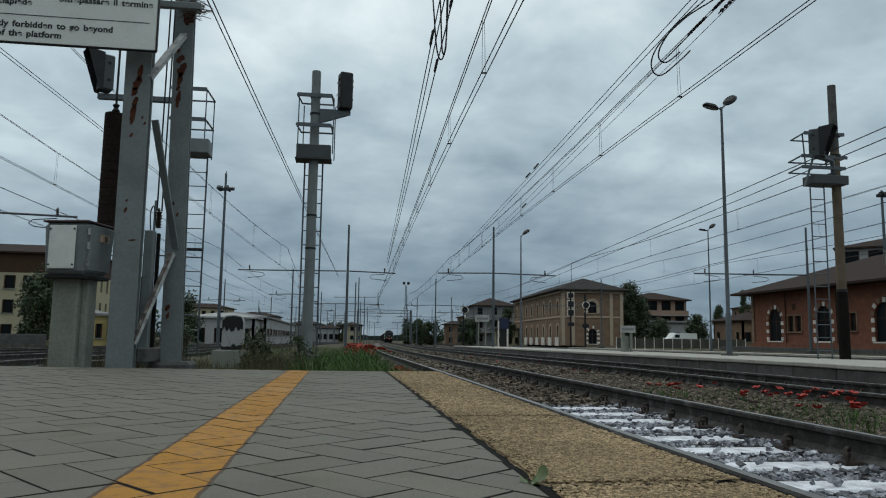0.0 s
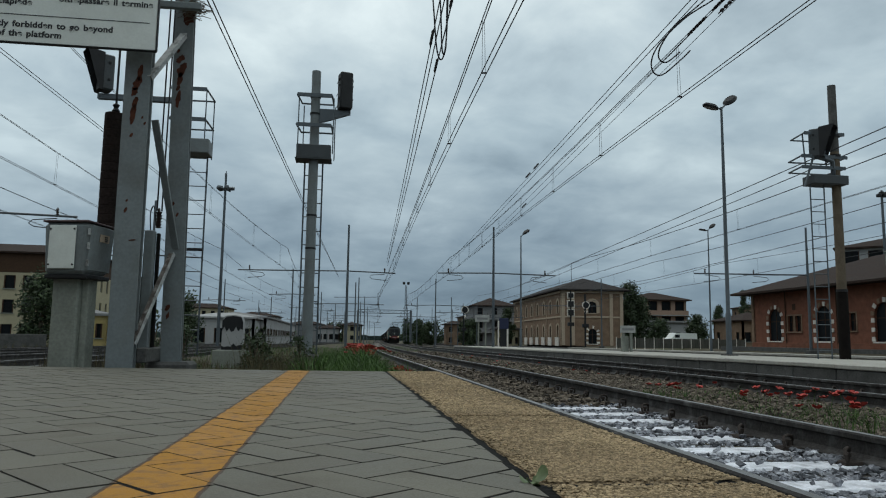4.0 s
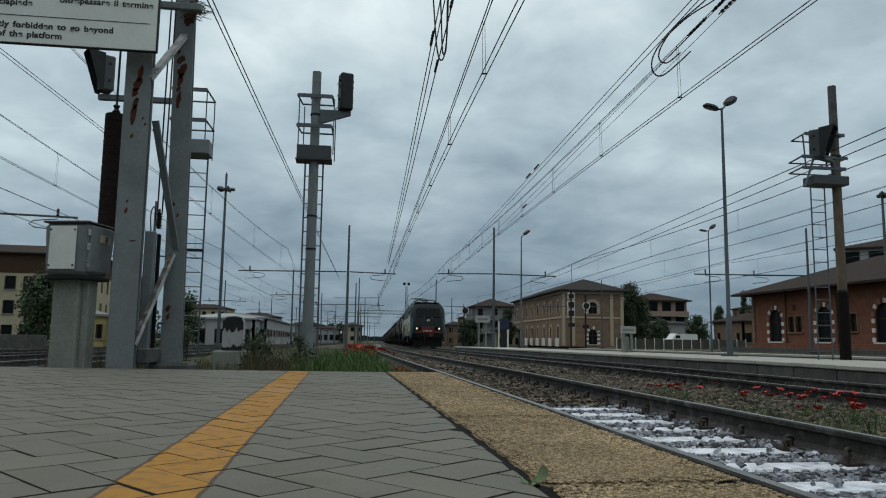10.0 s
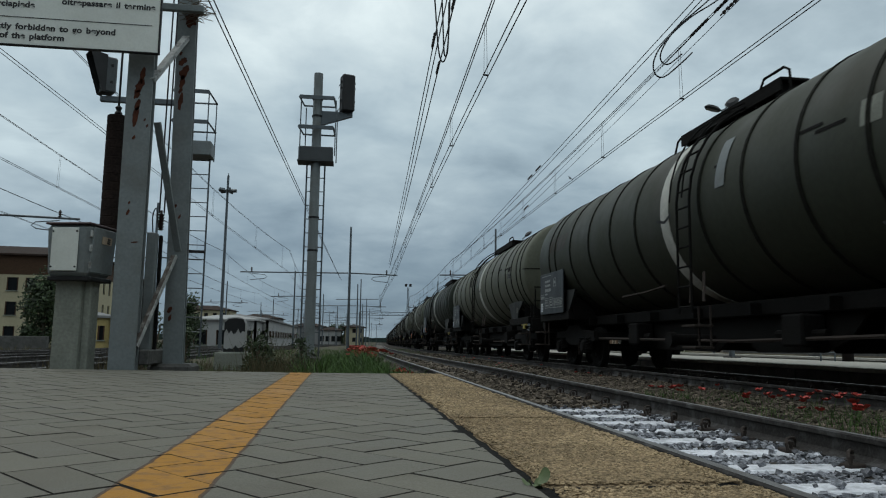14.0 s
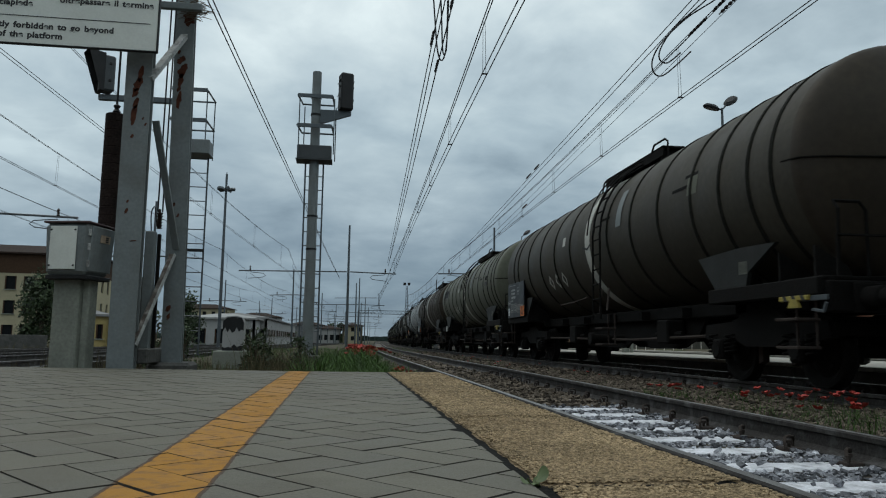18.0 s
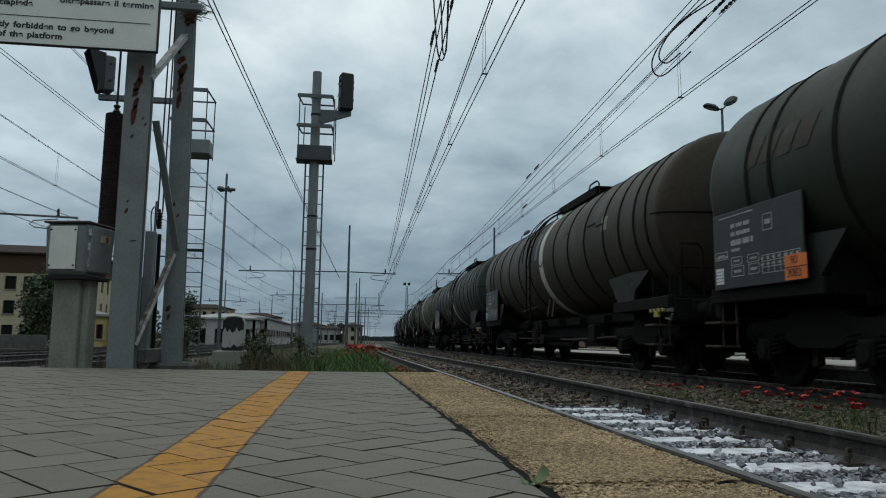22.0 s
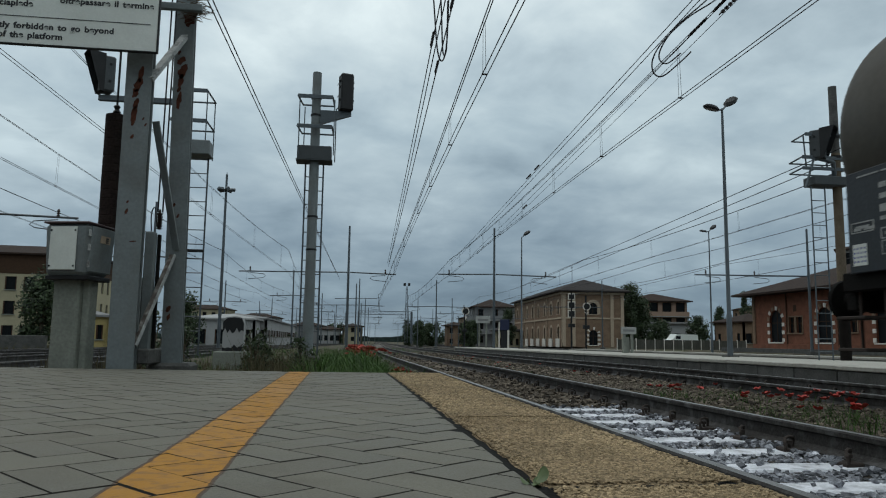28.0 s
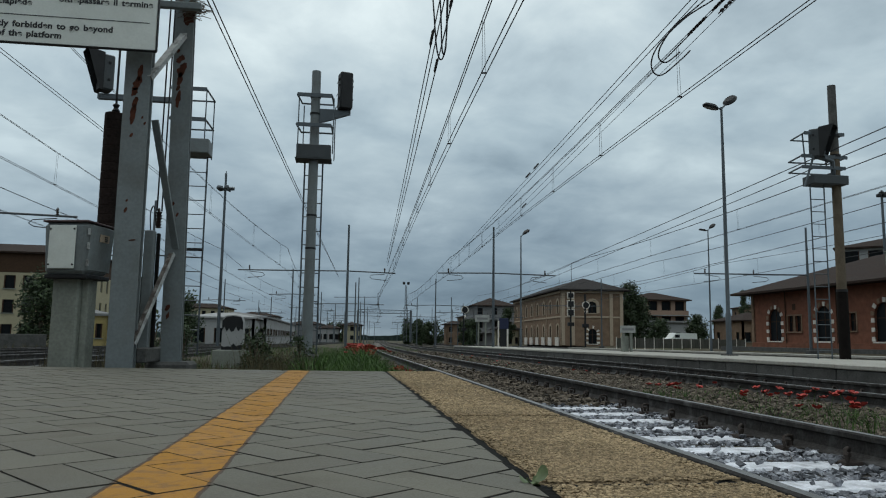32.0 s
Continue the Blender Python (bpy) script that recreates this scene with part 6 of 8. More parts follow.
for k in range(16):
    part("lattice_bar", Mesh().tube([(-.28 + .01 * k, 0, .7 * k), (.28 - .01 * k, 0, .7 * k + .7)], .035, 4, False), M["galv"], lm)
for sx in (-.45, .45):
    part("lamp_head", Mesh().box((sx, 0, 11.9), (.5, .4, .55), .05), M["dark"], lm)
for k, (x, y, h) in enumerate([(3.2, 120, 7), (-6, 120, 7.5), (-14, 130, 7.5), (16, 175, 7), (9, 230, 7), (-20, 180, 7.5), (-3, 175, 7.5), (24, 215, 7), (-28, 110, 7.5), (1.5, 77, 6.8), (-1.2, 140, 6), (-4.5, 155, 6.5), (-8.5, 165, 7), (-11.5, 190, 6.5), (6.5, 250, 6.5), (12, 260, 7), (18.5, 240, 6.5), (27, 190, 6.5), (-16, 150, 7), (20.5, 128, 5.5)]):
    p = thing("yard_pole", "thin steel pole with a cross arm in the yard", "pole", (x, y, -.5 + fall(y)), group="yard poles")
    part("pole", Mesh().tube([(0, 0, 0), (0, 0, h)], [.085, .055], 8), M["galv"], p, smooth=True)
    part("arm", Mesh().tube([(-2.2, 0, h - 1.6), (2.2, 0, h - 1.5)], .035, 5), M["galv"], p)
fl2 = thing("floodlight_mast", "mast with floodlights behind the goods shed", "floodlight", (57, 70, -.1))
part("mast", Mesh().tube([(0, 0, 0), (0, 0, 16.8)], [.2, .12], 8), M["galv"], fl2, smooth=True)
for k in range(4):
    part("floodlight", Mesh().box((-.5 + .33 * k, -.2, 16.2 + .25 * (k % 2)), (.4, .4, .35), .04), M["dark"], fl2)

lay_pavers()

# ---------------------------------------------------------------- train
SPEED = 20.3
WAGON = 17.0


def front_at(t):
    return 14.5 - SPEED * (t - 12.5)


def on_line(s):
    """A place and heading on the train's track, s metres along y."""
    x, y, _, h = along(T2, s, s + 1, 0)[0]
    return x, y, h


KEPT = {}


def kept(key, mats, make, smooth=False):
    """Alike parts share one mesh."""
    if key not in KEPT:
        m = Mesh()
        make(m)
        KEPT[key] = m.data(key.split("/")[0], mats, smooth)
    return KEPT[key]


wheelsets = []


def wheelset(parent, y, r):
    def make(m):
        for sg in (-1, 1):
            m.lathe([(.1, sg * .64), (.3, sg * .66), (r + .03, sg * .685), (r + .03, sg * .715), (r, sg * .72), (r - .005, sg * .82), (r - .07, sg * .82), (.32, sg * .76), (.14, sg * .84), (.1, sg * .86)], 28, "X")
        m.lathe([(.085, -1.0), (.085, 1.0)], 12, "X")
        for k in range(6):
            a = k * 1.0472
            for sg in (-1, 1):
                m.box((0, 0, 0), (.03, .09, .05), .008, m=Matrix.Rotation(a, 4, "X") @ Matrix.Translation((sg * .79, 0, .24)))
    w = part("wheelset", kept("wheelset/%.2f" % r, [M["under"]], make, True), None, parent)
    w.matrix_basis = pose(0, y, r)
    wheelsets.append((w, y, r))
    return w


def bogie(parent, yc, half, r, label=""):
    def side_frames(m):
        for sg in (-1, 1):
            m.prism([(-half - .55, .62), (-half - .5, .82), (-half + .35, .86), (-.4, .98), (.4, .98), (half - .35, .86), (half + .5, .82), (half + .55, .62), (half + .3, .58), (half - .3, .62), (.35, .5), (-.35, .5), (-half + .3, .62), (-half - .3, .58)], sg * 1.02 - .05, sg * 1.02 + .05, "YZ")
        m.box((0, 0, .78), (2.0, .4, .3), .03)
        for sg in (-1, 1):
            m.box((0, sg * (half + .5), .72), (2.0, .1, .16), .01)
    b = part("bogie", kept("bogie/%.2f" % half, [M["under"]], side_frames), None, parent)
    b.matrix_basis = pose(0, yc, 0)
    for sy in (-half, half):
        w = wheelset(b, sy, r)
        for sx in (-1, 1):
            def box(m):
                m.box((0, 0, 0), (.2, .26, .3), .03)
                m.tube([(-.12, 0, 0), (.12, 0, 0)], .11, 12)
            a = part("axle_box", kept("axle_box", [M["under"]], box), None, b)
            a.matrix_basis = pose(sx * 1.08, sy, r)

            def spring(m):
                pts = []
                for i in range(41):
                    q = 6.2832 * 5 * i / 40
                    pts.append((.075 * math.cos(q), .075 * math.sin(q), .28 * i / 40))
                m.tube(pts, .017, 5, False)
            for d in (-.24, .24):
                s = part("spring", kept("spring", [M["under"]], spring), None, b)
                s.matrix_basis = pose(sx * 1.09, sy + d, r - .06)

            def shoe(m):
                m.prism([(-.06, -.16), (.05, -.2), (.05, .2), (-.06, .16)], -.05, .05, "YZ")
            k = part("brake_shoe", kept("brake_shoe", [M["clip"]], shoe), None, b)
            k.matrix_basis = pose(sx * .77, sy + (.56 if sy < 0 else -.56), r)
    return b


def buffers(parent, y, sgn, z=1.06):
    for sx in (-.875, .875):
        def make(m):
            m.lathe([(.13, 0), (.13, .28), (.1, .3), (.1, .52), (.23, .55), (.24, .60), (.16, .625)], 20, "Y")
            m.box((0, .02, 0), (.34, .05, .34), .01)
        b = part("buffer", kept("buffer", [M["under"]], make, True), None, parent)
        b.matrix_basis = pose(sx, y, z, 0, 0, 0 if sgn > 0 else 180)

    def hook(m):
        m.tube([(0, 0, 0), (0, .3, .02), (0, .42, .1), (0, .36, .16)], .04, 8)
        m.tube([(-.05, .3, 0), (-.06, .34, -.25), (.06, .34, -.25), (.05, .3, 0)], .025, 6)
    h = part("coupling_hook", kept("coupling_hook", [M["under"]], hook), None, parent)
    h.matrix_basis = pose(0, y, z - .02, 0, 0, 0 if sgn > 0 else 180)


# ---------------------------------------------------------------- tank wagons
TZ, TR = 2.70, 1.50


def on_tank(y, ang, lift=.006):
    """A point on the shell's left side; ang in degrees above the middle."""
    a = radians(ang)
    return (-math.cos(a) * (TR + lift), y, TZ + math.sin(a) * (TR + lift))


def stroke(mesh, pts, w, lift=.006):
    """A painted line on the shell through (y, ang)."""
    dense = []
    for (y0, a0), (y1, a1) in zip(pts[:-1], pts[1:]):
        n = max(1, int(abs(a1 - a0) / 5) + 1)
        dense += [(y0 + (y1 - y0) * i / n, a0 + (a1 - a0) * i / n) for i in range(n)]
    dense.append(pts[-1])
    k = 57.3 / TR
    vs, fs = [], []
    for i, (y, a) in enumerate(dense):
        p, q = dense[max(i - 1, 0)], dense[min(i + 1, len(dense) - 1)]
        dy, da = q[0] - p[0], (q[1] - p[1]) / k
        L = math.hypot(dy, da) or 1
        ny, na = -da / L * w / 2, dy / L * w / 2
        vs += [on_tank(y + ny, a + na * k, lift), on_tank(y - ny, a - na * k, lift)]
    for i in range(len(dense) - 1):
        fs.append((2 * i, 2 * i + 1, 2 * i + 3, 2 * i + 2))
    mesh.add(vs, fs)


def shell_patch(mesh, y0, y1, a0, a1, slant=0.0, lift=.005):
    n = max(1, int(abs(a1 - a0) / 5) + 1)
    vs, fs = [], []
    for i in range(n + 1):
        f = i / n
        a = a0 + (a1 - a0) * f
        vs += [on_tank(y0 - slant * f, a, lift), on_tank(y1 - slant * f, a, lift)]
    mesh.add(vs, [(2 * i, 2 * i + 1, 2 * i + 3, 2 * i + 2) for i in range(n)])


paint_white = material("white_paint_marks", (.44, .44, .40), .7, vary=.12, dirt=(.3, .3, .28), dirt_scale=2)
paint_navy = material("navy_paint_marks", (.011, .012, .02), .8, vary=.15)
paint_orange = material("orange_plate", (.62, .16, .03), .6, vary=.08)
lever_yellow = material("yellow_lever", (.30, .24, .05), .6, vary=.2, scale=9)
paint_red_pale = material("faded_red_block", (.28, .16, .15), .7)
stencil = material("grey_stencil", (.30, .31, .30), .8, vary=.2, scale=12)
g_blue = material("blue_print", (.10, .12, .28), .7)
plate_black = material("black_data_panel", (.022, .027, .032), .55, vary=.15, scale=3)
ring_grime = material("grimy_ring", (.015, .015, .012), .8, vary=.3, scale=3)
plate_green = material("grey_green_plate", (.10, .15, .125), .7, vary=.15, dirt=(.05, .06, .05), dirt_scale=3)
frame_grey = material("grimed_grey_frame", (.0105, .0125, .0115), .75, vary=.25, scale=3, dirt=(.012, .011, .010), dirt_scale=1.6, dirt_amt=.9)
RINGS = (1.37, 1.9, 2.65, 3.5, 4.7, 5.9, 7.1, 9.53, 10.8, 12.1, 13.4, 14.63, 15.15)


def tank_wagon(colour, label, mark="", band=True, plate=True, graffiti=False, head=None, orange=False, diamonds=False, seed=0, late=False):
    shift = -1.8 if late else 0.0      # some wagons carry their ladder ahead of the band
    rnd = random.Random(seed)
    w = thing("tank_wagon", label, "tank wagon", group="tank wagons")

    def shell(m):
        prof = [(.02, .62), (.6, .645), (1.1, .715), (1.34, .78), (1.44, .83), (1.485, .89), (TR, .97)]
        prof += [(TR, .97 + (16.05 - .97) * i / 8) for i in range(1, 8)]
        prof += [(r, 17.02 - y) for r, y in reversed(prof[:7])]
        m.lathe(prof, 56, "Y", (0, 0, TZ))
        if head:
            m.m = [1 if i < 56 * 6 else 0 for i in range(len(m.f))]
    mats = [TANK[colour]] + ([TANK[head]] if head else [])
    tank = part("tank", kept("tank/" + colour + str(head), mats, shell, True), None, w)

    def ring(m):
        m.lathe([(TR - .01, -.034), (TR + .018, -.03), (TR + .019, -.01), (TR + .002, -.006), (TR + .002, .006), (TR + .019, .01), (TR + .018, .03), (TR - .01, .034)], 48, "Y")
    for y in RINGS:
        r = part("ring", kept("ring/" + str(colour == "white"), [M["iron_grey"] if colour == "white" else ring_grime], ring, True), None, tank)
        r.matrix_basis = pose(0, y, TZ)
    seam = kept("seam", [M["under"]], lambda m: m.tube([(-TR * .995 - .006, 1.15, TZ + .02), (-1.497, .9, TZ), (-1.45, .825, TZ), (-1.34, .772, TZ), (-1.1, .707, TZ), (-.6, .637, TZ), (0, .612, TZ), (.6, .637, TZ), (1.1, .707, TZ)], .012, 5))
    part("seam", seam, None, tank)
    if band:
        def white(m):
            hw = .15 if late else .18
            m.lathe([(TR + .001, -hw), (TR + .012, -hw + .005), (TR + .012, hw - .005), (TR + .001, hw)], 48, "Y")
        b = part("white_band", kept("white_band/" + str(late), [paint_white], white, True), None, tank, "faded white band")
        b.matrix_basis = pose(0, 8.28, TZ)
        k = part("band_clasp", kept("band_clasp", [M["dark"]], lambda m: stroke(m, [(8.58, -4), (8.28, -6.5), (8.03, -3)], .05, .016)), None, b)
        k.matrix_basis = pose(0, -8.28, -TZ)

    def dome(m):
        m.lathe([(.32, 0), (.32, .24), (.36, .25), (.36, .3), (.1, .34)], 20, at=(0, 8.2, TZ + TR - .06))
    part("manhole", kept("manhole", [M["under"]], dome, True), None, tank)

    def walkway(m):
        m.box((-.45, 7.75, 4.3), (.46, 3.1, .05), .01).box((-.665, 7.75, 4.22), (.03, 3.1, .2), .008)
    wk = part("walkway", kept("walkway", [M["under"]], walkway), None, w, "dark grating walkway on the tank")
    part("plank", kept("plank", [M["under"]], lambda m: m.box((.45, 7.75, 4.3), (.46, 3.1, .05), .01).box((.665, 7.75, 4.22), (.03, 3.1, .2), .008)), None, wk)
    for k in range(6):
        part("cross_bar", kept("cross_bar", [M["under"]], lambda m: m.box((0, 0, 4.18), (1.3, .06, .2))), None, wk).matrix_basis = pose(0, 6.35 + k * .55, 0)

    def rail(m):
        for sx in (-.68, .68):
            m.tube([(sx, 6.7, 4.3), (sx, 6.6, 4.42), (sx, 6.1, 4.42), (sx, 5.98, 4.34), (sx, 5.96, 4.02)], .02, 6)
            m.tube([(sx, 9.3, 4.28), (sx, 9.42, 4.24), (sx, 9.55, 4.02)], .02, 6)
    part("handrail", kept("handrail", [M["under"]], rail), None, wk)

    def stiles(m):
        for dy in (-.21, .21):
            pts = [(-1.63, 9.15 + dy, 1.0), (-1.63, 9.15 + dy, 2.7)] + [(-1.62 * math.cos(radians(a)), 9.15 + dy, TZ + 1.62 * math.sin(radians(a))) for a in (12, 24, 36, 48, 60, 70)]
            m.tube(pts, .022, 6)
            m.tube([(p[0] - .12, p[1], p[2] + .02) for p in pts[1:]], .014, 5)
    lad = part("ladder", kept("stiles", [M["under"]], stiles), None, w)
    lad.matrix_basis = pose(0, shift, 0)
    for k in range(11):
        if k < 6:
            x, z = -1.63, 1.1 + .3 * k
        else:
            a = radians(6 + 11 * (k - 6))
            x, z = -1.62 * math.cos(a), TZ + 1.62 * math.sin(a)
        rg = part("rung", kept("rung", [M["under"]], lambda m: m.tube([(0, -.21, 0), (0, .21, 0)], .016, 6)), None, lad)
        rg.matrix_basis = pose(x, 9.15, z)
    part("ladder_guard", kept("ladder_guard", [paint_white if colour == "white" else M["steel"]], lambda m: shell_patch(m, 8.68, 8.94, 2, 30, 0, .012)), None, tank).matrix_basis = pose(0, shift * 1.3, 0)

    def bar(m):
        m.tube([(-1.55, 8.2, 1.48), (-1.6, 8.9, 1.42), (-1.6, 9.9, 1.4)], .02, 5)
        m.tube([(-1.5, 7.4, 1.6), (-1.62, 7.2, 1.15)], .022, 5)
        m.tube([(-1.5, 7.0, 1.6), (-1.62, 6.8, 1.15)], .022, 5)
    part("hand_bar", kept("hand_bar", [M["clip"]], bar), None, w)

    # underframe
    def sill(m):
        for sx in (-1, 1):
            m.box((sx * .72, 8.51, 1.08), (.12, 15.0, .22), .015)
        m.box((0, 8.51, 1.1), (.5, 15.0, .2), .01)
        for k in range(9):
            m.box((0, 1.6 + 1.73 * k, 1.06), (1.9, .1, .16))
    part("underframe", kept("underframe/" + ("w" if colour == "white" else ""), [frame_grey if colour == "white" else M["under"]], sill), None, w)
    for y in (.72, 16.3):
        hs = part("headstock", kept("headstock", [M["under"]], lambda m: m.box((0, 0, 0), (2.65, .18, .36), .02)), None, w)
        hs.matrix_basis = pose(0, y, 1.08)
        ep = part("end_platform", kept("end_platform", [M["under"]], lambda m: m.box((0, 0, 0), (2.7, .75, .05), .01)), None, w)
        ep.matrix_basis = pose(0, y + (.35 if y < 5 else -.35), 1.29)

    for end in (0, 1):
        for sx in (-1, 1):
            def at(p):
                return WAGON - p if end else p

            def wing(m):
                m.prism([(at(a), b) for a, b in ((3.55, 1.79), (3.05, 1.28), (2.62, 1.1), (2.32, 1.1), (2.2, 1.48), (1.55, 1.8), (2.4, 1.83))], sx * 1.34 - .03, sx * 1.34 + .03, "YZ")

            def bar(m):
                m.box((sx * 1.36, at(1.95), 1.2), (.12, 2.5, .2), .012)
                for y in (.9, 1.6, 2.7, 3.2):
                    m.prism([(sx * 1.3, 1.1), (sx * 1.3, 1.68), (sx * .9, 1.45), (sx * .7, 1.1)], at(y) - .02, at(y) + .02)
            sd = part("saddle", kept("saddle/%d/%d" % (end, sx), [frame_grey], wing), None, w, "grimy grey saddle wing")
            part("saddle_bar", kept("saddle_bar/%d/%d" % (end, sx), [M["under"]], bar), None, sd)
    buffers(w, .62, -1)
    buffers(w, WAGON - .62, 1)
    bogie(w, 2.5, .95, .46)
    bogie(w, WAGON - 2.5, .95, .46)

    def endrail(m):
        for sx in (-1.25, -.2):
            m.tube([(sx, .55, 1.3), (sx, .52, 2.05), (sx, .6, 2.15), (sx + .32, .6, 2.15), (sx + .4, .6, 2.05), (sx + .4, .6, 1.3)], .02, 6)
        m.tube([(-1.3, .5, 1.3), (-1.3, .5, 1.75), (.9, .5, 1.75)], .016, 5)
    for pos in (pose(0, 0, 0), pose(0, WAGON, 0, 0, 0, 180)):
        er = part("end_handrail", kept("end_handrail", [M["under"]], endrail), None, w)
        er.matrix_basis = pos

    def step(m):
        m.box((0, 0, 0), (.3, .42, .035), .006).box((0, 0, -.32), (.3, .42, .035), .006)
        m.tube([(.12, -.18, .3), (.12, -.18, -.34)], .018, 5).tube([(.12, .18, .3), (.12, .18, -.34)], .018, 5)
    for y in (1.05, 15.97, 9.15):
        for sx in (-1, 1):
            if y == 9.15 and sx > 0:
                continue
            sp = part("step", kept("step", [M["clip"]], step), None, w)
            sp.matrix_basis = pose(sx * 1.45, y + (shift if y == 9.15 else 0), .82, 0, 0, 0 if sx < 0 else 180)
    # plain dark plates, added to shut out daylight in place of dense gear
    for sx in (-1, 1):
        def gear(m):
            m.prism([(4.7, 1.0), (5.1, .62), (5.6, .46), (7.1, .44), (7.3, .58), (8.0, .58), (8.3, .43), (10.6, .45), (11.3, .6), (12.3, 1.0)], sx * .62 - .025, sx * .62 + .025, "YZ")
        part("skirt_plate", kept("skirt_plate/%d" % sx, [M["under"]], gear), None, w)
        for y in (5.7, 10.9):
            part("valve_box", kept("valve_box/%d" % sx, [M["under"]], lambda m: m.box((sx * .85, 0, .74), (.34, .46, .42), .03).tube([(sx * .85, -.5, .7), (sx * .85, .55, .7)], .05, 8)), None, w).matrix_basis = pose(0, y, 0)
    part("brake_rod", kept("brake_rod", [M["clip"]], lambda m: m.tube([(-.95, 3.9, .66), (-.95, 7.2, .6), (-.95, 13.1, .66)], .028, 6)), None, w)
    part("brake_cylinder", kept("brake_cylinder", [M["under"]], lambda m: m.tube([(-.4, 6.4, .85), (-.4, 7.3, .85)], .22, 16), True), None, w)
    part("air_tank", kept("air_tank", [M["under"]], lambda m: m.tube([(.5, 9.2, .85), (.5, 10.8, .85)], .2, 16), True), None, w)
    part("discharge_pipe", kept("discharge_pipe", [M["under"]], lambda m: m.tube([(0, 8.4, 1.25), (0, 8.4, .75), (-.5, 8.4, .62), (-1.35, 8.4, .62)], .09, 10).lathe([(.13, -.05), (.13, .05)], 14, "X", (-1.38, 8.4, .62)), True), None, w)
    if diamonds or plate:
        part("tie_chain", kept("tie_chain", [M["galv"]], lambda m: m.tube([(-1.42, .55, 1.0), (-1.42, .6, .9), (-1.42, .8, .93)], .02, 5).box((-1.4, .8, 1.06), (.03, .5, .06), .005)), None, w)

    # markings
    if plate:
        pl = part("data_panel", kept("data_panel", [plate_black], lambda m: m.box((-1.46, 15.07, 1.8), (.03, 2.05, 1.05), .008)), None, w, "black panel with rows of white data")
        def line(y, z, widths, h):
            def make(m):
                q = y
                for wd in widths:
                    m.box((-1.4775, q - wd / 2, z), (.003, wd, h))
                    q -= wd + .035
            part("data_line", kept("data_line/%.2f/%.2f" % (y, z), [stencil], make), None, pl)
        line(15.92, 2.26, (.3, .22, .26), .016)
        line(15.62, 2.12, (.1, .15, .14), .055)
        line(15.62, 2.01, (.1, .34), .055)
        line(15.62, 1.89, (.26, .16, .05), .075)
        line(15.62, 1.79, (.22,), .04)
        line(16.0, 1.72, (.1, .16), .03)

        def frames(m):
            for y, z, l_, h in ((15.62, 1.64, .26, .1), (15.22, 1.64, .26, .1), (15.62, 1.5, .3, .13), (15.2, 1.5, .24, .13), (14.85, 2.06, .2, .2), (16.04, 1.74, .32, .1)):
                m.box((-1.4775, y - l_ / 2, z + h / 2), (.003, l_, .012)).box((-1.4775, y - l_ / 2, z - h / 2), (.003, l_, .012))
                m.box((-1.4775, y, z), (.003, .012, h)).box((-1.4775, y - l_, z), (.003, .012, h)).box((-1.4775, y - l_ / 2, z), (.003, l_ * .6, h * .3))
        part("data_frame", kept("data_frame", [stencil], frames), None, pl)

        def table(m):
            for i in range(4):
                m.box((-1.4775, 14.5, 1.42 + .075 * i), (.003, .78, .01))
            for i in range(7):
                m.box((-1.4775, 14.11 + .13 * i, 1.532), (.003, .01, .225))
                m.box((-1.4775, 14.165 + .12 * i, 1.608), (.003, .05, .035)).box((-1.4775, 14.165 + .12 * i, 1.532), (.003, .07, .025))
        part("load_table", kept("load_table", [stencil], table), None, pl)
        wl_ = part("white_label", kept("white_label/panel", [M["white"]], lambda m: m.box((-1.479, 15.93, 1.46), (.005, .2, .22))), None, pl)
        part("grid_marks", kept("grid_marks", [g_blue], lambda m: [m.box((-1.4825, 15.855 + .05 * i, 1.39 + .045 * j), (.003, .022, .02)) for i in range(4) for j in range(4)]), None, wl_)
        if orange:
            op = part("orange_plate", kept("orange_plate/panel", [paint_orange], lambda m: m.box((-1.481, 14.2, 1.44), (.008, .42, .3))), None, pl)
            part("plate_rule", kept("plate_rule", [M["ink"]], lambda m: m.box((-1.4865, 14.2, 1.44), (.003, .42, .012))), None, op)
            lettering("90", .14, (-1.487, 14.3, 1.475), op, M["ink"], rz=-90, align="LEFT")
            lettering("3082", .14, (-1.487, 14.37, 1.325), op, M["ink"], rz=-90, align="LEFT")
    else:
        part("data_bar", kept("data_bar/low", [stencil], lambda m: m.box((-1.19, 14.6, 1.2), (.012, .5, .05))), None, w)
        for k, (wd, a) in enumerate(((.42, -34), (.5, -37.5), (.36, -41))):
            s = Mesh()
            shell_patch(s, 14.75 - wd, 14.75, a, a + 1.9)
            part("data_line", s, stencil, tank)
        s = Mesh()
        for k in range(6):
            shell_patch(s, 13.35 + .14 * k, 13.45 + .14 * k, -35.5, -33.5), shell_patch(s, 13.35 + .14 * k, 13.45 + .14 * k, -39, -37)
        part("load_table", s, stencil, tank)
        part("white_label", kept("white_label/low" + colour, [M["white"]], lambda m: m.box((-1.47, 11.5 if colour == "white" else 14.3, 1.3 if colour == "white" else 1.2), (.02, .26, .27), .004)), None, w)
        if orange:
            py, pz = (12.5, 1.4) if colour == "white" else (13.6, 1.2)
            op = part("orange_plate", kept("orange_plate/low" + colour, [paint_orange], lambda m: m.box((-1.49, py, pz), (.02, .4, .36), .004)), None, w)
            part("plate_rule", kept("plate_rule/low" + colour, [M["ink"]], lambda m: m.box((-1.5015, py, pz), (.003, .4, .012))), None, op)
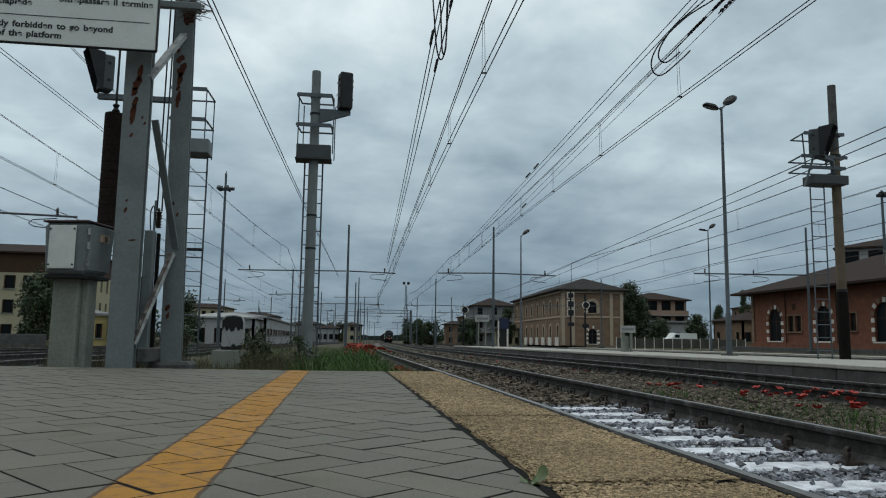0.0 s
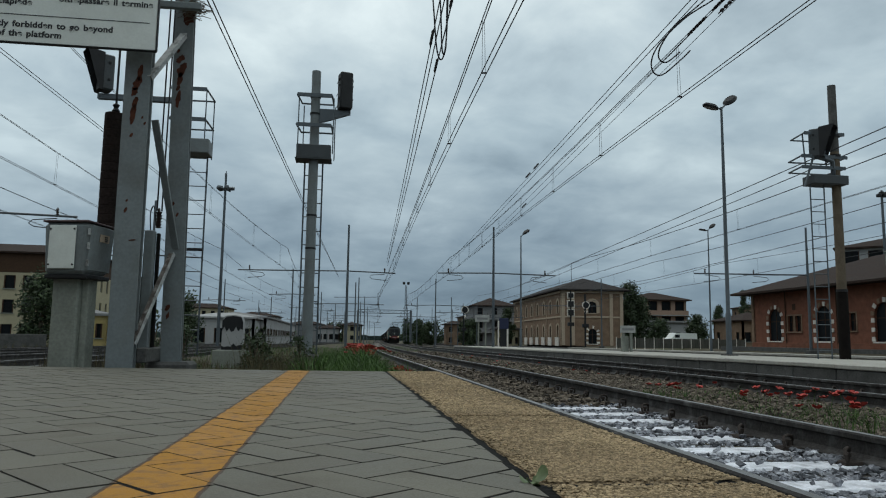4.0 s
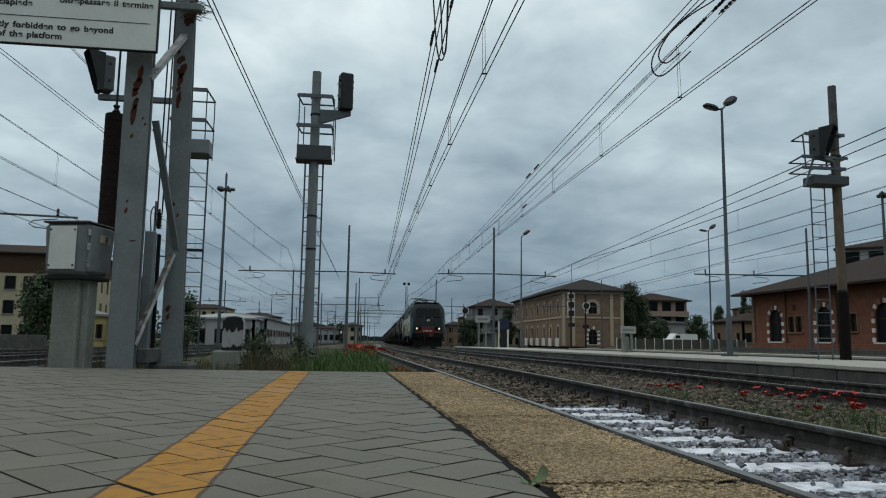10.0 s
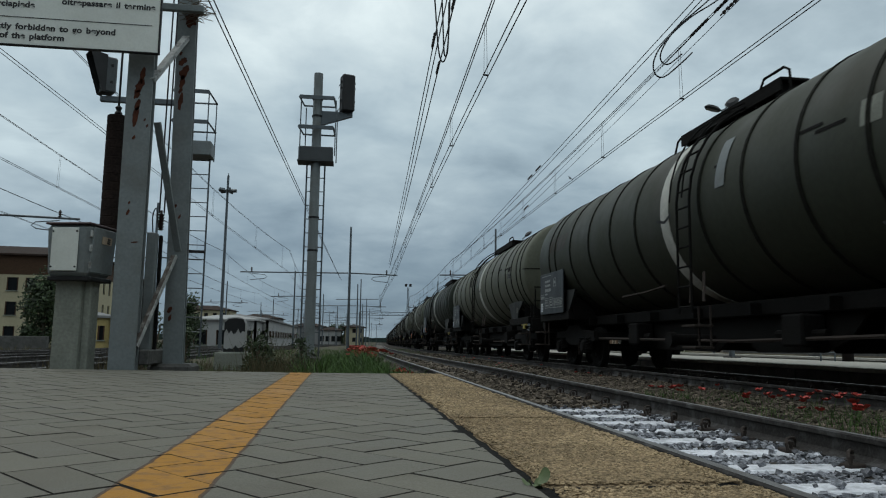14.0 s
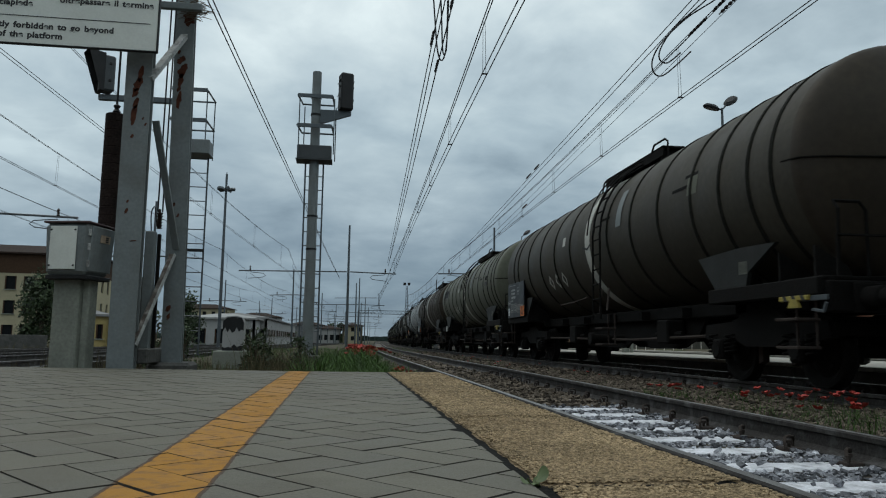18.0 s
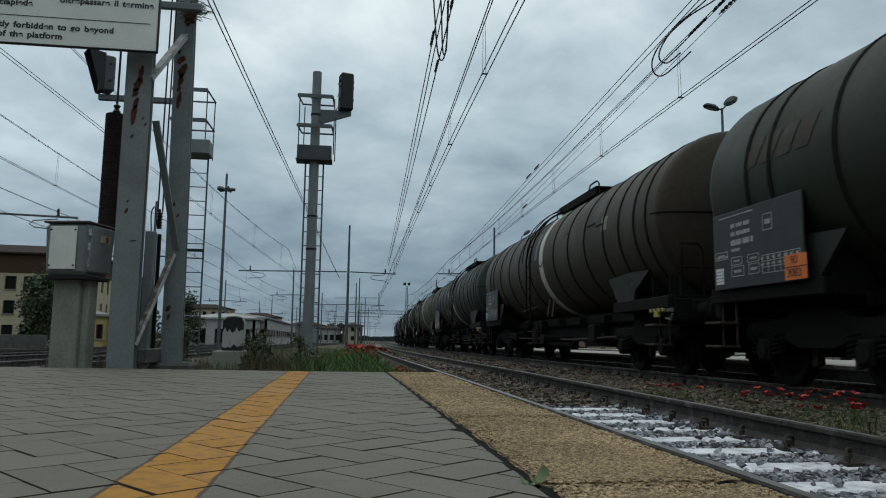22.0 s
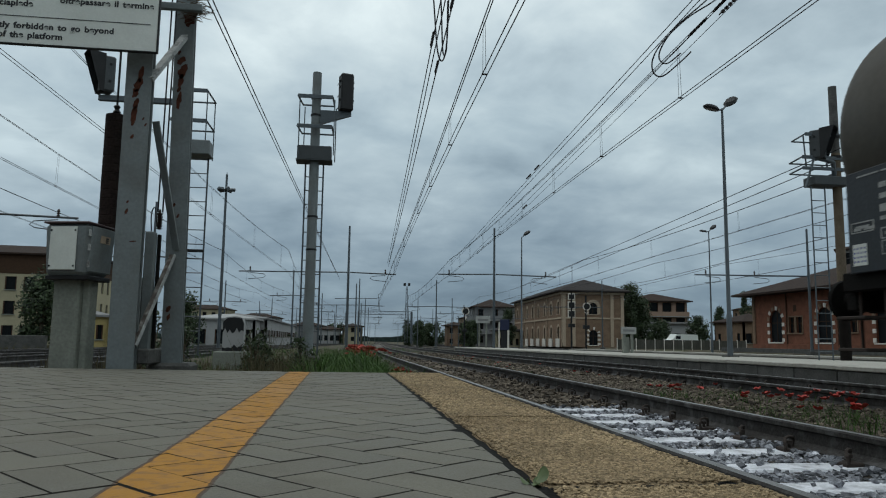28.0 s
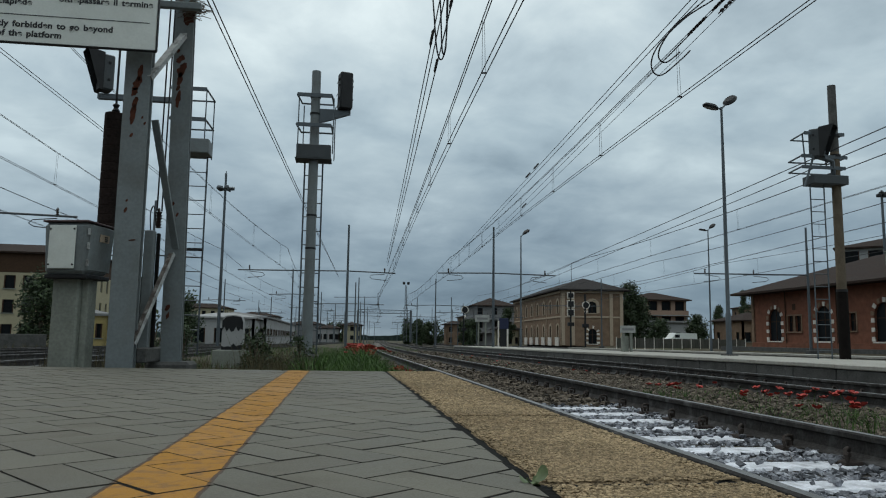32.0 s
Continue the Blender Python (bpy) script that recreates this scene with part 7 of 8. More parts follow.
            lettering("90", .13, (-1.503, py + .08, pz + .03), op, M["ink"], rz=-90, align="LEFT")
            lettering("3082", .13, (-1.503, py + .15, pz - .13), op, M["ink"], rz=-90, align="LEFT")
            dp = part("data_plate", kept("data_plate/" + colour, [plate_green], lambda m: m.box((-1.48, py + .47, pz), (.02, .4, .36), .004)), None, w, "grey-green plate with pale rows")
            for k in range(4):
                part("data_row", kept("data_row/" + colour, [stencil], lambda m: [m.box((-1.4915, py + .33 + .09 * q, pz + .12), (.003, .06, .02)) for q in range(4)]), None, dp).matrix_basis = pose(0, 0, -.08 * k)
            part("plate_rack", kept("plate_rack/" + colour, [M["under"]], lambda m: m.tube([(-1.44, py + .62, pz - .2), (-1.44, py + .62, pz + .5), (-1.44, py + .3, pz + .56), (-1.44, py + .3, pz - .2)], .02, 6).tube([(-1.44, py + .62, pz + .28), (-1.44, py + .3, pz + .28)], .016, 6)), None, dp)
    if mark:
        mm = Mesh()
        for y in (15.2, 14.84, 14.48, 14.12):
            shell_patch(mm, y, y - .27, 4, 18, .16, .006)
        part("emblem", mm, paint_navy if mark == "bold" else TANK["brown"], tank, "dark slanted block emblem")
    if colour == "white":
        e = Mesh()
        shell_patch(e, 12.75, 14.6, 13.5, 25.5)
        em = part("emblem", e, M["under"], tank, "dark emblem box with pale blocks")
        for k, (y, wd) in enumerate(((14.35, .22), (14.01, .22), (13.67, .22), (13.33, .22), (12.99, .22))):
            e = Mesh()
            shell_patch(e, y - wd / 2, y + wd / 2, 16.5, 22.5, 0, .008)
            part("emblem_block", e, paint_red_pale if k % 2 else paint_white, em)
        ds = Mesh().lathe([(TR + .001, -.11), (TR + .03, -.10), (TR + .03, .10), (TR + .001, .11)], 48, "Y")
        part("dark_strap", ds, M["under"], tank, "black band round the shell", smooth=True).matrix_basis = pose(0, 9.85, TZ)
    if diamonds and colour == "white":
        for y in (12.5, 12.1):
            hz = part("hazard_label", kept("hazard_label", [M["white"]], lambda m: m.prism([(0, -.24), (.17, 0), (0, .24), (-.17, 0)], -.006, .006, "YZ")), None, w, "white diamond hazard label")
            hz.matrix_basis = pose(-1.47, y, 1.86)
            part("hazard_sign", kept("hazard_sign", [M["ink"]], lambda m: m.prism([(0, .15), (.06, .02), (.02, -.03), (-.05, .03)], -.012, -.007, "YZ")), None, hz)
            part("label_bracket", kept("label_bracket", [M["under"]], lambda m: m.tube([(.02, 0, -.1), (.02, 0, -.6)], .014, 5)), None, hz)
    elif diamonds:
        for y in (11.5, 10.95, 10.4):
            d = Mesh()
            a = -11
            d.add([on_tank(y, -22 + a), on_tank(y - .18, -14.5 + a), on_tank(y, -7 + a), on_tank(y + .18, -14.5 + a)], [(0, 1, 2, 3)])
            hz = part("hazard_label", d, paint_white, tank)
            part("hazard_sign", Mesh().add([on_tank(y, -15.5 + a, .009), on_tank(y - .05, -13.5 + a, .009), on_tank(y, -10.5 + a, .009), on_tank(y + .05, -13.5 + a, .009)], [(0, 1, 2, 3)]), M["ink"], hz)
        part("hazard_label", Mesh().add([on_tank(10.1, 4), on_tank(9.9, 4), on_tank(9.9, 12), on_tank(10.1, 12)], [(0, 1, 2, 3)]), paint_white, tank)
    lev = part("brake_lever", kept("brake_lever", [lever_yellow], lambda m: m.box((-1.43, 1.12, 1.07), (.05, .55, .06), .008).prism([(1.0, .96), (1.22, .96), (1.16, 1.06), (1.05, 1.06)], -1.46, -1.42, "YZ")), None, w, "yellow and black handle")
    for k in range(3):
        part("lever_stripe", kept("lever_stripe", [M["ink"]], lambda m: m.prism([(0, -.032), (.06, -.032), (.1, .032), (.04, .032)], -.028, .028, "YZ")), None, lev).matrix_basis = pose(-1.43, .88 + .17 * k, 1.07)
    part("small_label", kept("small_label", [M["concrete"]], lambda m: m.box((-1.365, 2.32, 1.55), (.01, .22, .17))), None, w)
    if colour == "pale":
        lettering("L4BH", .2, (-TR - .014, 3.15, TZ - .1), tank, M["ink"], rz=-90, align="LEFT", bold=.003)
        cb = Mesh()
        shell_patch(cb, 2.78, 3.12, 4.5, 10)
        part("stencil_bar", cb, M["under"], tank)
    for k in range(3):
        y = rnd.uniform(3.2, 7.2) if k else rnd.uniform(3, 4)
        s = Mesh()
        shell_patch(s, y, y + rnd.uniform(.25, .6), 8 + 3 * k, 8 + 3 * k + rnd.uniform(1.2, 2.2))
        part("stencil_bar", s, M["under"], tank)
    if not graffiti:
        s = Mesh()
        shell_patch(s, 3.3, 3.62, 3, 14)
        part("paint_patch", s, M["concrete"] if rnd.random() < .6 else TANK["pale"], tank)
    else:
        g = Mesh()

        def gs(pts, w_):
            stroke(g, [(y_ - .3, a_) for y_, a_ in pts], w_)

        gs([(3.55, 31), (3.44, 10), (3.42, -13), (3.6, -20), (7.3, -22), (7.66, -14), (7.7, 4)], .13)
        run = [(7.12, -11)]
        for y, top in ((7.12, 15), (6.1, 20), (5.08, 25)):
            run += [(y, top - 3), (y - .12, top), (y - .42, top + 1), (y - .54, top - 2), (y - .54, -5), (y - .66, -8), (y - .9, -8), (y - 1.02, -5)]
        gs(run[:-2] + [(3.9, -5), (3.9, 24)], .11)
        for y, a0 in ((6.85, 7), (5.83, 12), (4.81, 17)):
            gs([(y, a0), (y, -9)], .1)
        for k in range(10):
            y = 7.1 - .39 * k
            gs([(y, -26), (y - .12, -35)], .09)
        for y in (6.5, 5.3, 4.15):
            for a in (33, 38):
                gs([(y + .45, a), (y + .2, a + 2), (y, a), (y - .25, a + 2), (y - .45, a)], .1)
        for a in (10, 14):
            gs([(7.65, a), (7.45, a + 2), (7.25, a)], .1)
        part("graffiti", g, paint_white, tank, "white graffiti maze painted on the shell")
    return w


TRAIN = [("olive", "olive grey tank wagon with a worn dark emblem", dict(mark="faint", orange=False, late=True)),
         ("pale", "pale olive tank wagon streaked with dirt", dict()),
         ("dark", "soot-dark tank wagon with an orange plate", dict(diamonds=True, orange=True)),
         ("pale", "pale olive tank wagon with a bold dark emblem and orange plate", dict(mark="bold", plate=False, orange=True)),
         ("pale", "pale olive tank wagon with a white band and dark emblem", dict(mark="bold", plate=False, diamonds=True)),
         ("olivebrown", "brown-grimed olive tank wagon with a black data panel", dict(head="brown", orange=True, diamonds=True, late=True)),
         ("pale", "pale grey-olive tank wagon with a dark emblem", dict(mark="bold", plate=False, diamonds=True, late=True)),
         ("brown", "dark brown tank wagon with a bright white band", dict(diamonds=True, orange=True)),
         ("white", "clean white tank wagon with a grey frame", dict(band=False, plate=False, orange=True, diamonds=True)),
         ("dark", "dark tank wagon with a white graffiti maze", dict(mark="faint", graffiti=True, orange=True)),
         ("olivebrown", "dark brown tank wagon with pale paint patches", dict(head="brown")),
         ("teal", "dark grey-green tank wagon with ribbed shell", dict(orange=True, diamonds=True, late=True)),
         ("pale", "pale olive tank wagon with a bold dark emblem", dict(mark="bold", plate=False)),
         ("dark", "dark grey tank wagon with a pale paint patch", dict(orange=True, diamonds=True)),
         ("olivebrown", "grimy tank wagon with a brown end", dict(head="brown")),
         ("dark", "dark olive tank wagon with a black data panel", dict(mark="faint")),
         ("olivebrown", "brown-olive tank wagon at the tail of the train", dict(mark="faint", diamonds=True, orange=True))]
TANK["olivebrown"] = material("grimed_olive_tank", (.046, .041, .031), .6, spec=.22, vary=.14, scale=1.2, dirt=(.03, .025, .019), dirt_scale=.5, dirt_amt=.7, bump=.1)
wagons = [tank_wagon(c, lab, seed=i, **kw) for i, (c, lab, kw) in enumerate(TRAIN)]

# ---------------------------------------------------------------- locomotive; y runs back from the headlights
loco = thing("locomotive", "green and white electric locomotive covered in graffiti along its side", "locomotive")
LEN = 18.1


def loco_section(front, top, edge):
    """Side outline (y, z) of the body at one distance from the middle."""
    f = front
    half = [(f + .10, 1.02), (f - .02, 1.40), (f, 1.75), (f + .05, 2.2), (f + .14, 2.68), (f + .58, min(3.56, top - .06)), (f + .85, top), (f + 1.5, top)]
    return half + [(LEN - y, z) for y, z in reversed(half)]


m = Mesh()
secs = [(-1.52, .42, 3.5), (-1.47, .22, 3.54), (-1.3, .06, 3.78), (-1.08, 0, 3.9), (-.5, -.04, 3.94), (.5, -.04, 3.94), (1.08, 0, 3.9), (1.3, .06, 3.78), (1.47, .22, 3.54), (1.52, .42, 3.5)]
vs, fs = [], []
for x, f, top in secs:
    vs += [(x, y, z) for y, z in loco_section(f, top, 0)]
n = 16
for i in range(len(secs) - 1):
    for k in range(n):
        fs.append((i * n + k, i * n + (k + 1) % n, (i + 1) * n + (k + 1) % n, (i + 1) * n + k))
fs += [tuple(range(n)), tuple((len(secs) - 1) * n + k for k in reversed(range(n)))]
m.add(vs, fs)
m.m = [1 if (j < 9 * n and j // n in (0, 1, 7, 8) and (j % n) in (0, 1, 2, 3, 11, 12, 13, 14)) else 0 for j in range(len(m.f))]
body = part("body", m, [M["loco_dark"], M["loco_green"]], loco, "dark grey body shell", smooth=True)


def side_panel(name, out, mat, lift, both=True, label="", parent=None):
    for sg in ((-1, 1) if both else (-1,)):
        part(name, Mesh().prism(out, sg * 1.50, sg * (1.52 + lift), "YZ"), mat, parent or loco, label)


for mir in (False, True):
    def q(pts):
        return [(LEN - y, z) for y, z in pts] if mir else pts
    side_panel("cab_side", q([(.12, .8), (.40, 1.1), (.42, 2.6), (.9, 3.46), (2.2, 3.5), (1.66, 2.82), (1.62, 2.6), (1.1, 1.6), (1.05, .8)]), M["loco_green"], .012, label="green cab side")
    win_out = q([(.98, 2.82), (.98, 3.25), (1.12, 3.4), (1.5, 3.42), (1.5, 2.82)])
    side_panel("cab_window", win_out, M["glass"], .018)
    side_panel("door", q([(1.3, 1.3), (1.3, 3.38), (2.2, 3.38), (2.2, 1.3)]), M["loco_white"] if not mir else M["loco_white"], .016, label="cab door")
    side_panel("door_top", q([(1.32, 2.8), (1.32, 3.37), (2.18, 3.37), (2.18, 2.8)]), M["loco_dark"], .02)
    for sg in (-1, 1):
        seal = [(2.22, 3.36), (2.25, 1.6), (2.2, 1.5), (1.3, 1.46)]
        part("door_seal", Mesh().tube([(sg * 1.538, LEN - y if mir else y, z) for y, z in seal], .011, 4, False), M["ink"], loco)
    for sg in (-1, 1):
        for y in (1.2, 2.33):
            yy = LEN - y if mir else y
            part("grab_rail", Mesh().tube([(sg * 1.54, yy, 1.5), (sg * 1.6, yy, 1.52), (sg * 1.6, yy, 2.98), (sg * 1.54, yy, 3.0)], .02, 6), M["whitestone"], loco)
        ys = LEN - 2.15 if mir else 2.15
        part("cab_step", Mesh().box((sg * 1.4, ys, .95), (.22, .5, .04), .006).box((sg * 1.42, ys, .6), (.22, .5, .04), .006).tube([(sg * 1.45, ys - .22, 1.1), (sg * 1.45, ys - .22, .58)], .02, 5).tube([(sg * 1.45, ys + .22, 1.1), (sg * 1.45, ys + .22, .58)], .02, 5), M["clip"], loco)
        ym = LEN - 2.64 if mir else 2.64
        mr = part("mirror", Mesh().box((sg * 1.57, ym, 3.14), (.1, .24, .3), .03), M["dark"], loco, "dark side mirror housing")
        part("mirror_cap", Mesh().box((sg * 1.57, ym, 3.36), (.11, .25, .15), .03), M["loco_red"], mr, "faded red cap")
side_panel("white_band", [(1.12, 1.62), (1.66, 2.78), (LEN - 1.66, 2.78), (LEN - 1.12, 1.62)], M["loco_white"], .008, label="broad dirty white band")
side_panel("blue_band", [(1.05, 1.08), (1.08, 1.5), (LEN - 1.08, 1.5), (LEN - 1.05, 1.08)], M["loco_blue"], .008, label="blue lower band")
side_panel("waist_line", [(1.1, 1.52), (1.12, 1.585), (LEN - 1.12, 1.585), (LEN - 1.1, 1.52)], M["loco_green"], .010)
side_panel("roof_gutter", [(1.0, 3.51), (1.0, 3.55), (LEN - 1.0, 3.55), (LEN - 1.0, 3.51)], M["loco_green"], .02)
side_panel("panel_seam", [(2.4, 1.36), (2.4, 1.372), (15.7, 1.372), (15.7, 1.36)], M["ink"], .0085)
side_panel("sole_bar", [(.6, .96), (.6, 1.08), (LEN - .6, 1.08), (LEN - .6, .96)], M["under"], .0)
# sloping roof panels, alternately green and black grilles
k = 0
for y0, y1, col in ((.95, 2.72, "loco_green"), (2.8, 4.95, "under"), (5.0, 7.1, "loco_green"), (7.15, 8.85, "under"), (8.92, 10.25, "under"), (10.3, 12.45, "loco_green"), (12.5, 15.4, "under"), (15.45, 17.1, "loco_green")):
    green = col == "loco_green"
    for sg in (-1, 1):
        a0, a1 = (.12, .0) if green else (.0, .1)
        vs = [(sg * 1.50, y0 + .05, 3.55), (sg * 1.50, y1, 3.55), (sg * 1.12, y1 - (.62 if green else .3), 4.17), (sg * 1.12, y0 + (.34 if green else .62), 4.17)]
        if y0 < 1:
            vs[3] = (sg * 1.12, y0 + 1.0, 4.12)
        if y1 > 17:
            vs[2] = (sg * 1.12, y1 - 1.0, 4.12)
        inn = [(a - sg * .05, b, c - .05) for a, b, c in vs]
        rp = part("roof_panel", Mesh().add(vs + inn, [(0, 1, 2, 3), (7, 6, 5, 4), (0, 4, 5, 1), (1, 5, 6, 2), (2, 6, 7, 3), (3, 7, 4, 0)]), M[col], loco, "green roof panel" if green else "black roof grille")
        if not green and sg < 0:
            for j in range(int((y1 - y0) / .16)):
                y = y0 + .2 + .16 * j
                if y < y1 - .15:
                    part("slat", Mesh().tube([(sg * 1.492, y, 3.58), (sg * 1.128, y + .28, 4.14)], .009, 4), M["under"], rp)
        part("panel_edge", Mesh().tube([vs[1], vs[2]], .022, 5), M["loco_green"] if green else M["loco_dark"], rp)
part("roof_deck", Mesh().box((0, LEN / 2, 4.1), (2.14, 14.6, .06), .01), M["under"], loco)
part("roof_core", Mesh().box((0, LEN / 2, 3.95), (2.1, 14.4, .3), .02), M["under"], loco)
part("roof_rail", Mesh().tube([(-1.1, 2.1, 4.14), (-1.1, 2.2, 4.27), (-1.1, 9.4, 4.27), (-1.1, 9.5, 4.14)], .022, 6), M["under"], loco)
part("roof_rail", Mesh().tube([(-1.1, 12.6, 4.14), (-1.1, 12.7, 4.25), (-1.1, 14.6, 4.25), (-1.1, 14.7, 4.14)], .022, 6), M["under"], loco)
for y in (2.6, 4.0, 5.4, 6.8, 8.2):
    part("rail_stay", Mesh().tube([(-1.1, y, 4.12), (-1.1, y, 4.27)], .016, 5), M["under"], loco)
for y, l_ in ((5.4, .5), (7.6, .8), (8.9, .5), (10.6, .6)):
    part("roof_box", Mesh().box((-.5, y, 4.2), (.7, l_, .22), .03), M["under"], loco)
part("horn", Mesh().tube([(-.05, .9, 4.0), (-.05, 1.25, 4.0)], [.07, .03], 10).tube([(.15, .9, 4.0), (.15, 1.25, 4.0)], [.06, .03], 10).box((.05, 1.1, 3.98), (.5, .3, .12), .04), M["under"], loco)
part("aerial", Mesh().tube([(.62, 1.2, 3.9), (.62, 1.2, 4.16)], .03, 8), M["under"], loco)
for x in (-.5, 0, .5):
    part("roof_insulator", Mesh().lathe([(.05, 0), (.09, .03), (.05, .08), (.09, .11), (.05, .16), (.09, .19), (.03, .26)], 10, at=(x, 8.6, 4.12)), M["ceramic"], loco)


def pantograph(y, up, back):
    h = 5.22 if up else 4.46
    p = part("pantograph", Mesh().box((0, y, 4.2), (1.1, 1.5, .06), .01), M["weight"], loco, "raised red-brown pantograph" if up else "folded pantograph")
    d = -1 if back else 1
    for sx in (-.45, .45):
        part("base_frame", Mesh().tube([(sx, y - .7, 4.24), (sx, y + .7, 4.24)], .04, 6), M["weight"], p)
        for dy in (-.5, .5):
            part("base_insulator", Mesh().lathe([(.06, 0), (.1, .03), (.06, .07), (.05, .1)], 10, at=(sx, y + dy, 4.12)), M["ceramic"], p)
    elbow = (0, y + d * 1.15, 4.26 + (h - 4.26) * .45)
    part("lower_arm", Mesh().tube([(0, y - d * .5, 4.28), elbow], .06, 8), M["weight"], p)
    for sx in (-.05, .05):
        part("upper_arm", Mesh().tube([elbow, (sx * 7, y - d * .4, h - .06)], .035, 6), M["weight"], p)
        part("thrust_rod", Mesh().tube([(sx * 3, y - d * .2, 4.28), (sx * 2, y + d * 1.0, 4.22 + (h - 4.26) * .4)], .02, 5), M["weight"], p)
    part("cross_tube", Mesh().tube([(-.42, y - d * .4, h - .06), (.42, y - d * .4, h - .06)], .03, 6), M["weight"], p)
    for dy in (-.19, .19):
        part("collector_bar", Mesh().tube([(-1.0, y - d * .4 + dy, h - .3), (-.9, y - d * .4 + dy, h - .12), (-.7, y - d * .4 + dy, h - .01), (.7, y - d * .4 + dy, h - .01), (.9, y - d * .4 + dy, h - .12), (1.0, y - d * .4 + dy, h - .3)], .028, 6), M["dark"], p)


pantograph(4.2, False, False)
pantograph(14.4, True, True)

# front: windscreen, lights, red band, buffers, plough
for mir in (False, True):
    T = pose(0, LEN, 0, 0, 0, 180) if mir else pose(0, 0, 0)

    def fpart(name, mesh, mat, label="", parent=None, smooth=False):
        ob = part(name, mesh, mat, parent or loco, label, smooth)
        if parent is None:
            ob.matrix_basis = T
        return ob
    tilt = pose(0, .27, 3.13, 90 - 26.6, 0, 0)
    for sg in (-1, 1):
        g = Mesh().add([tilt @ Vector(v) for v in ((sg * .03, -.46, .012), (sg * 1.1, -.46, .004), (sg * 1.06, .43, .004), (sg * .03, .45, .012), (sg * .03, -.46, -.05), (sg * 1.1, -.46, -.05), (sg * 1.06, .43, -.05), (sg * .03, .45, -.05))],
                       [(0, 1, 2, 3), (7, 6, 5, 4), (0, 4, 5, 1), (1, 5, 6, 2), (2, 6, 7, 3), (3, 7, 4, 0)])
        ws = fpart("windscreen", g, M["glass"])
        part("wiper", Mesh().tube([tilt @ Vector((sg * .95, -.5, .04)), tilt @ Vector((sg * 1.0, .3, .04))], .014, 5).tube([tilt @ Vector((sg * 1.04, -.5, .04)), tilt @ Vector((sg * .85, .1, .04))], .01, 5), M["dark"], ws)
        lt = fpart("headlight", Mesh().tube([(sg * .99, -.05, 1.71), (sg * .99, .2, 1.71)], .115, 18), M["dark"], smooth=True)
        part("lens", Mesh().tube([(sg * .99, -.062, 1.71), (sg * .99, -.045, 1.71)], .085, 18), M["lamp"] if not mir else M["glass"], lt, "lit warm headlight" if not mir else "")
        fpart("marker_light", Mesh().box((sg * .36, .10, 2.66), (.13, .14, .16), .03), M["galv"])
        fpart("lamp_housing", Mesh().box((sg * .82, .02, 1.72), (.7, .16, .3), .05), M["under"])
        fpart("hand_hold", Mesh().tube([(sg * .85, .08, 2.52), (sg * .85, .0, 2.54), (sg * 1.15, .03, 2.54), (sg * 1.15, .1, 2.52)], .015, 5), M["dark"])
    fpart("red_band", Mesh().box((0, .0, 1.66), (1.16, .14, .42), .02), M["loco_red"], "red number panel")
    fpart("red_strip", Mesh().prism([(-1.15, 1.33), (1.15, 1.33), (1.2, 1.5), (-1.2, 1.5)], -.09, .06), M["loco_red"])
    for j, (x, w_) in enumerate(((-.37, .1), (-.12, .26), (.2, .26))):
        fpart("number_bar", Mesh().box((x, -.094, 1.5), (w_, .006, .07)), M["white"])
    lg = fpart("emblem", Mesh().prism([(-.13, 2.27), (.10, 2.27), (.17, 2.52), (-.06, 2.52)], .04, .058), M["white"])
    part("emblem_bar", Mesh().prism([(-.02, 2.29), (.03, 2.29), (.09, 2.44), (.13, 2.44), (.14, 2.48), (-.03, 2.48), (-.05, 2.44), (.03, 2.44)], .03, .04), M["loco_dark"], lg)
    fpart("buffer_beam", Mesh().box((0, .2, 1.05), (2.7, .3, .5), .05), M["under"])
    fpart("coupler_box", Mesh().box((.28, -.12, 1.12), (.32, .3, .26), .02), M["loco_red"])
    fpart("hoses", Mesh().tube([(-.3, 0, 1.0), (-.32, -.15, .8), (-.28, -.12, .55)], .03, 6).tube([(.6, 0, 1.0), (.63, -.14, .8), (.58, -.1, .6)], .03, 6).tube([(-.02, 0, 1.1), (-.05, -.25, 1.2), (0, -.28, .95), (.02, -.1, .85)], .04, 6), M["dark"])
    fpart("plough", Mesh().prism([(-.05, .14), (.25, .12), (.5, .3), (.55, .85), (.15, .85)], -1.25, 1.25, "YZ"), M["under"])
    for sx in (-.875, .875):
        fpart("buffer", Mesh().lathe([(.14, .2), (.14, -.1), (.1, -.12), (.1, -.34), (.27, -.36), (.28, -.42), (.2, -.45)], 20, "Y", (sx, 0, 1.04)), M["under"], smooth=True)
bogie(loco, 3.9, 1.32, .55)
bogie(loco, LEN - 3.9, 1.32, .55)
part("transformer", Mesh().box((0, LEN / 2, .72), (2.5, 4.4, .7), .06), M["under"], loco)
part("battery_box", Mesh().box((-1.25, 6.9, .75), (.4, .9, .55), .03), M["under"], loco)
part("battery_box", Mesh().box((-1.28, 8.6, .72), (.3, .5, .5), .03), M["steel"], loco)
part("pipework", Mesh().tube([(-1.35, 6.0, .95), (-1.35, 12.0, .95)], .04, 6).tube([(-1.35, 6.0, .85), (-1.35, 12.0, .85)], .03, 6), M["clip"], loco)

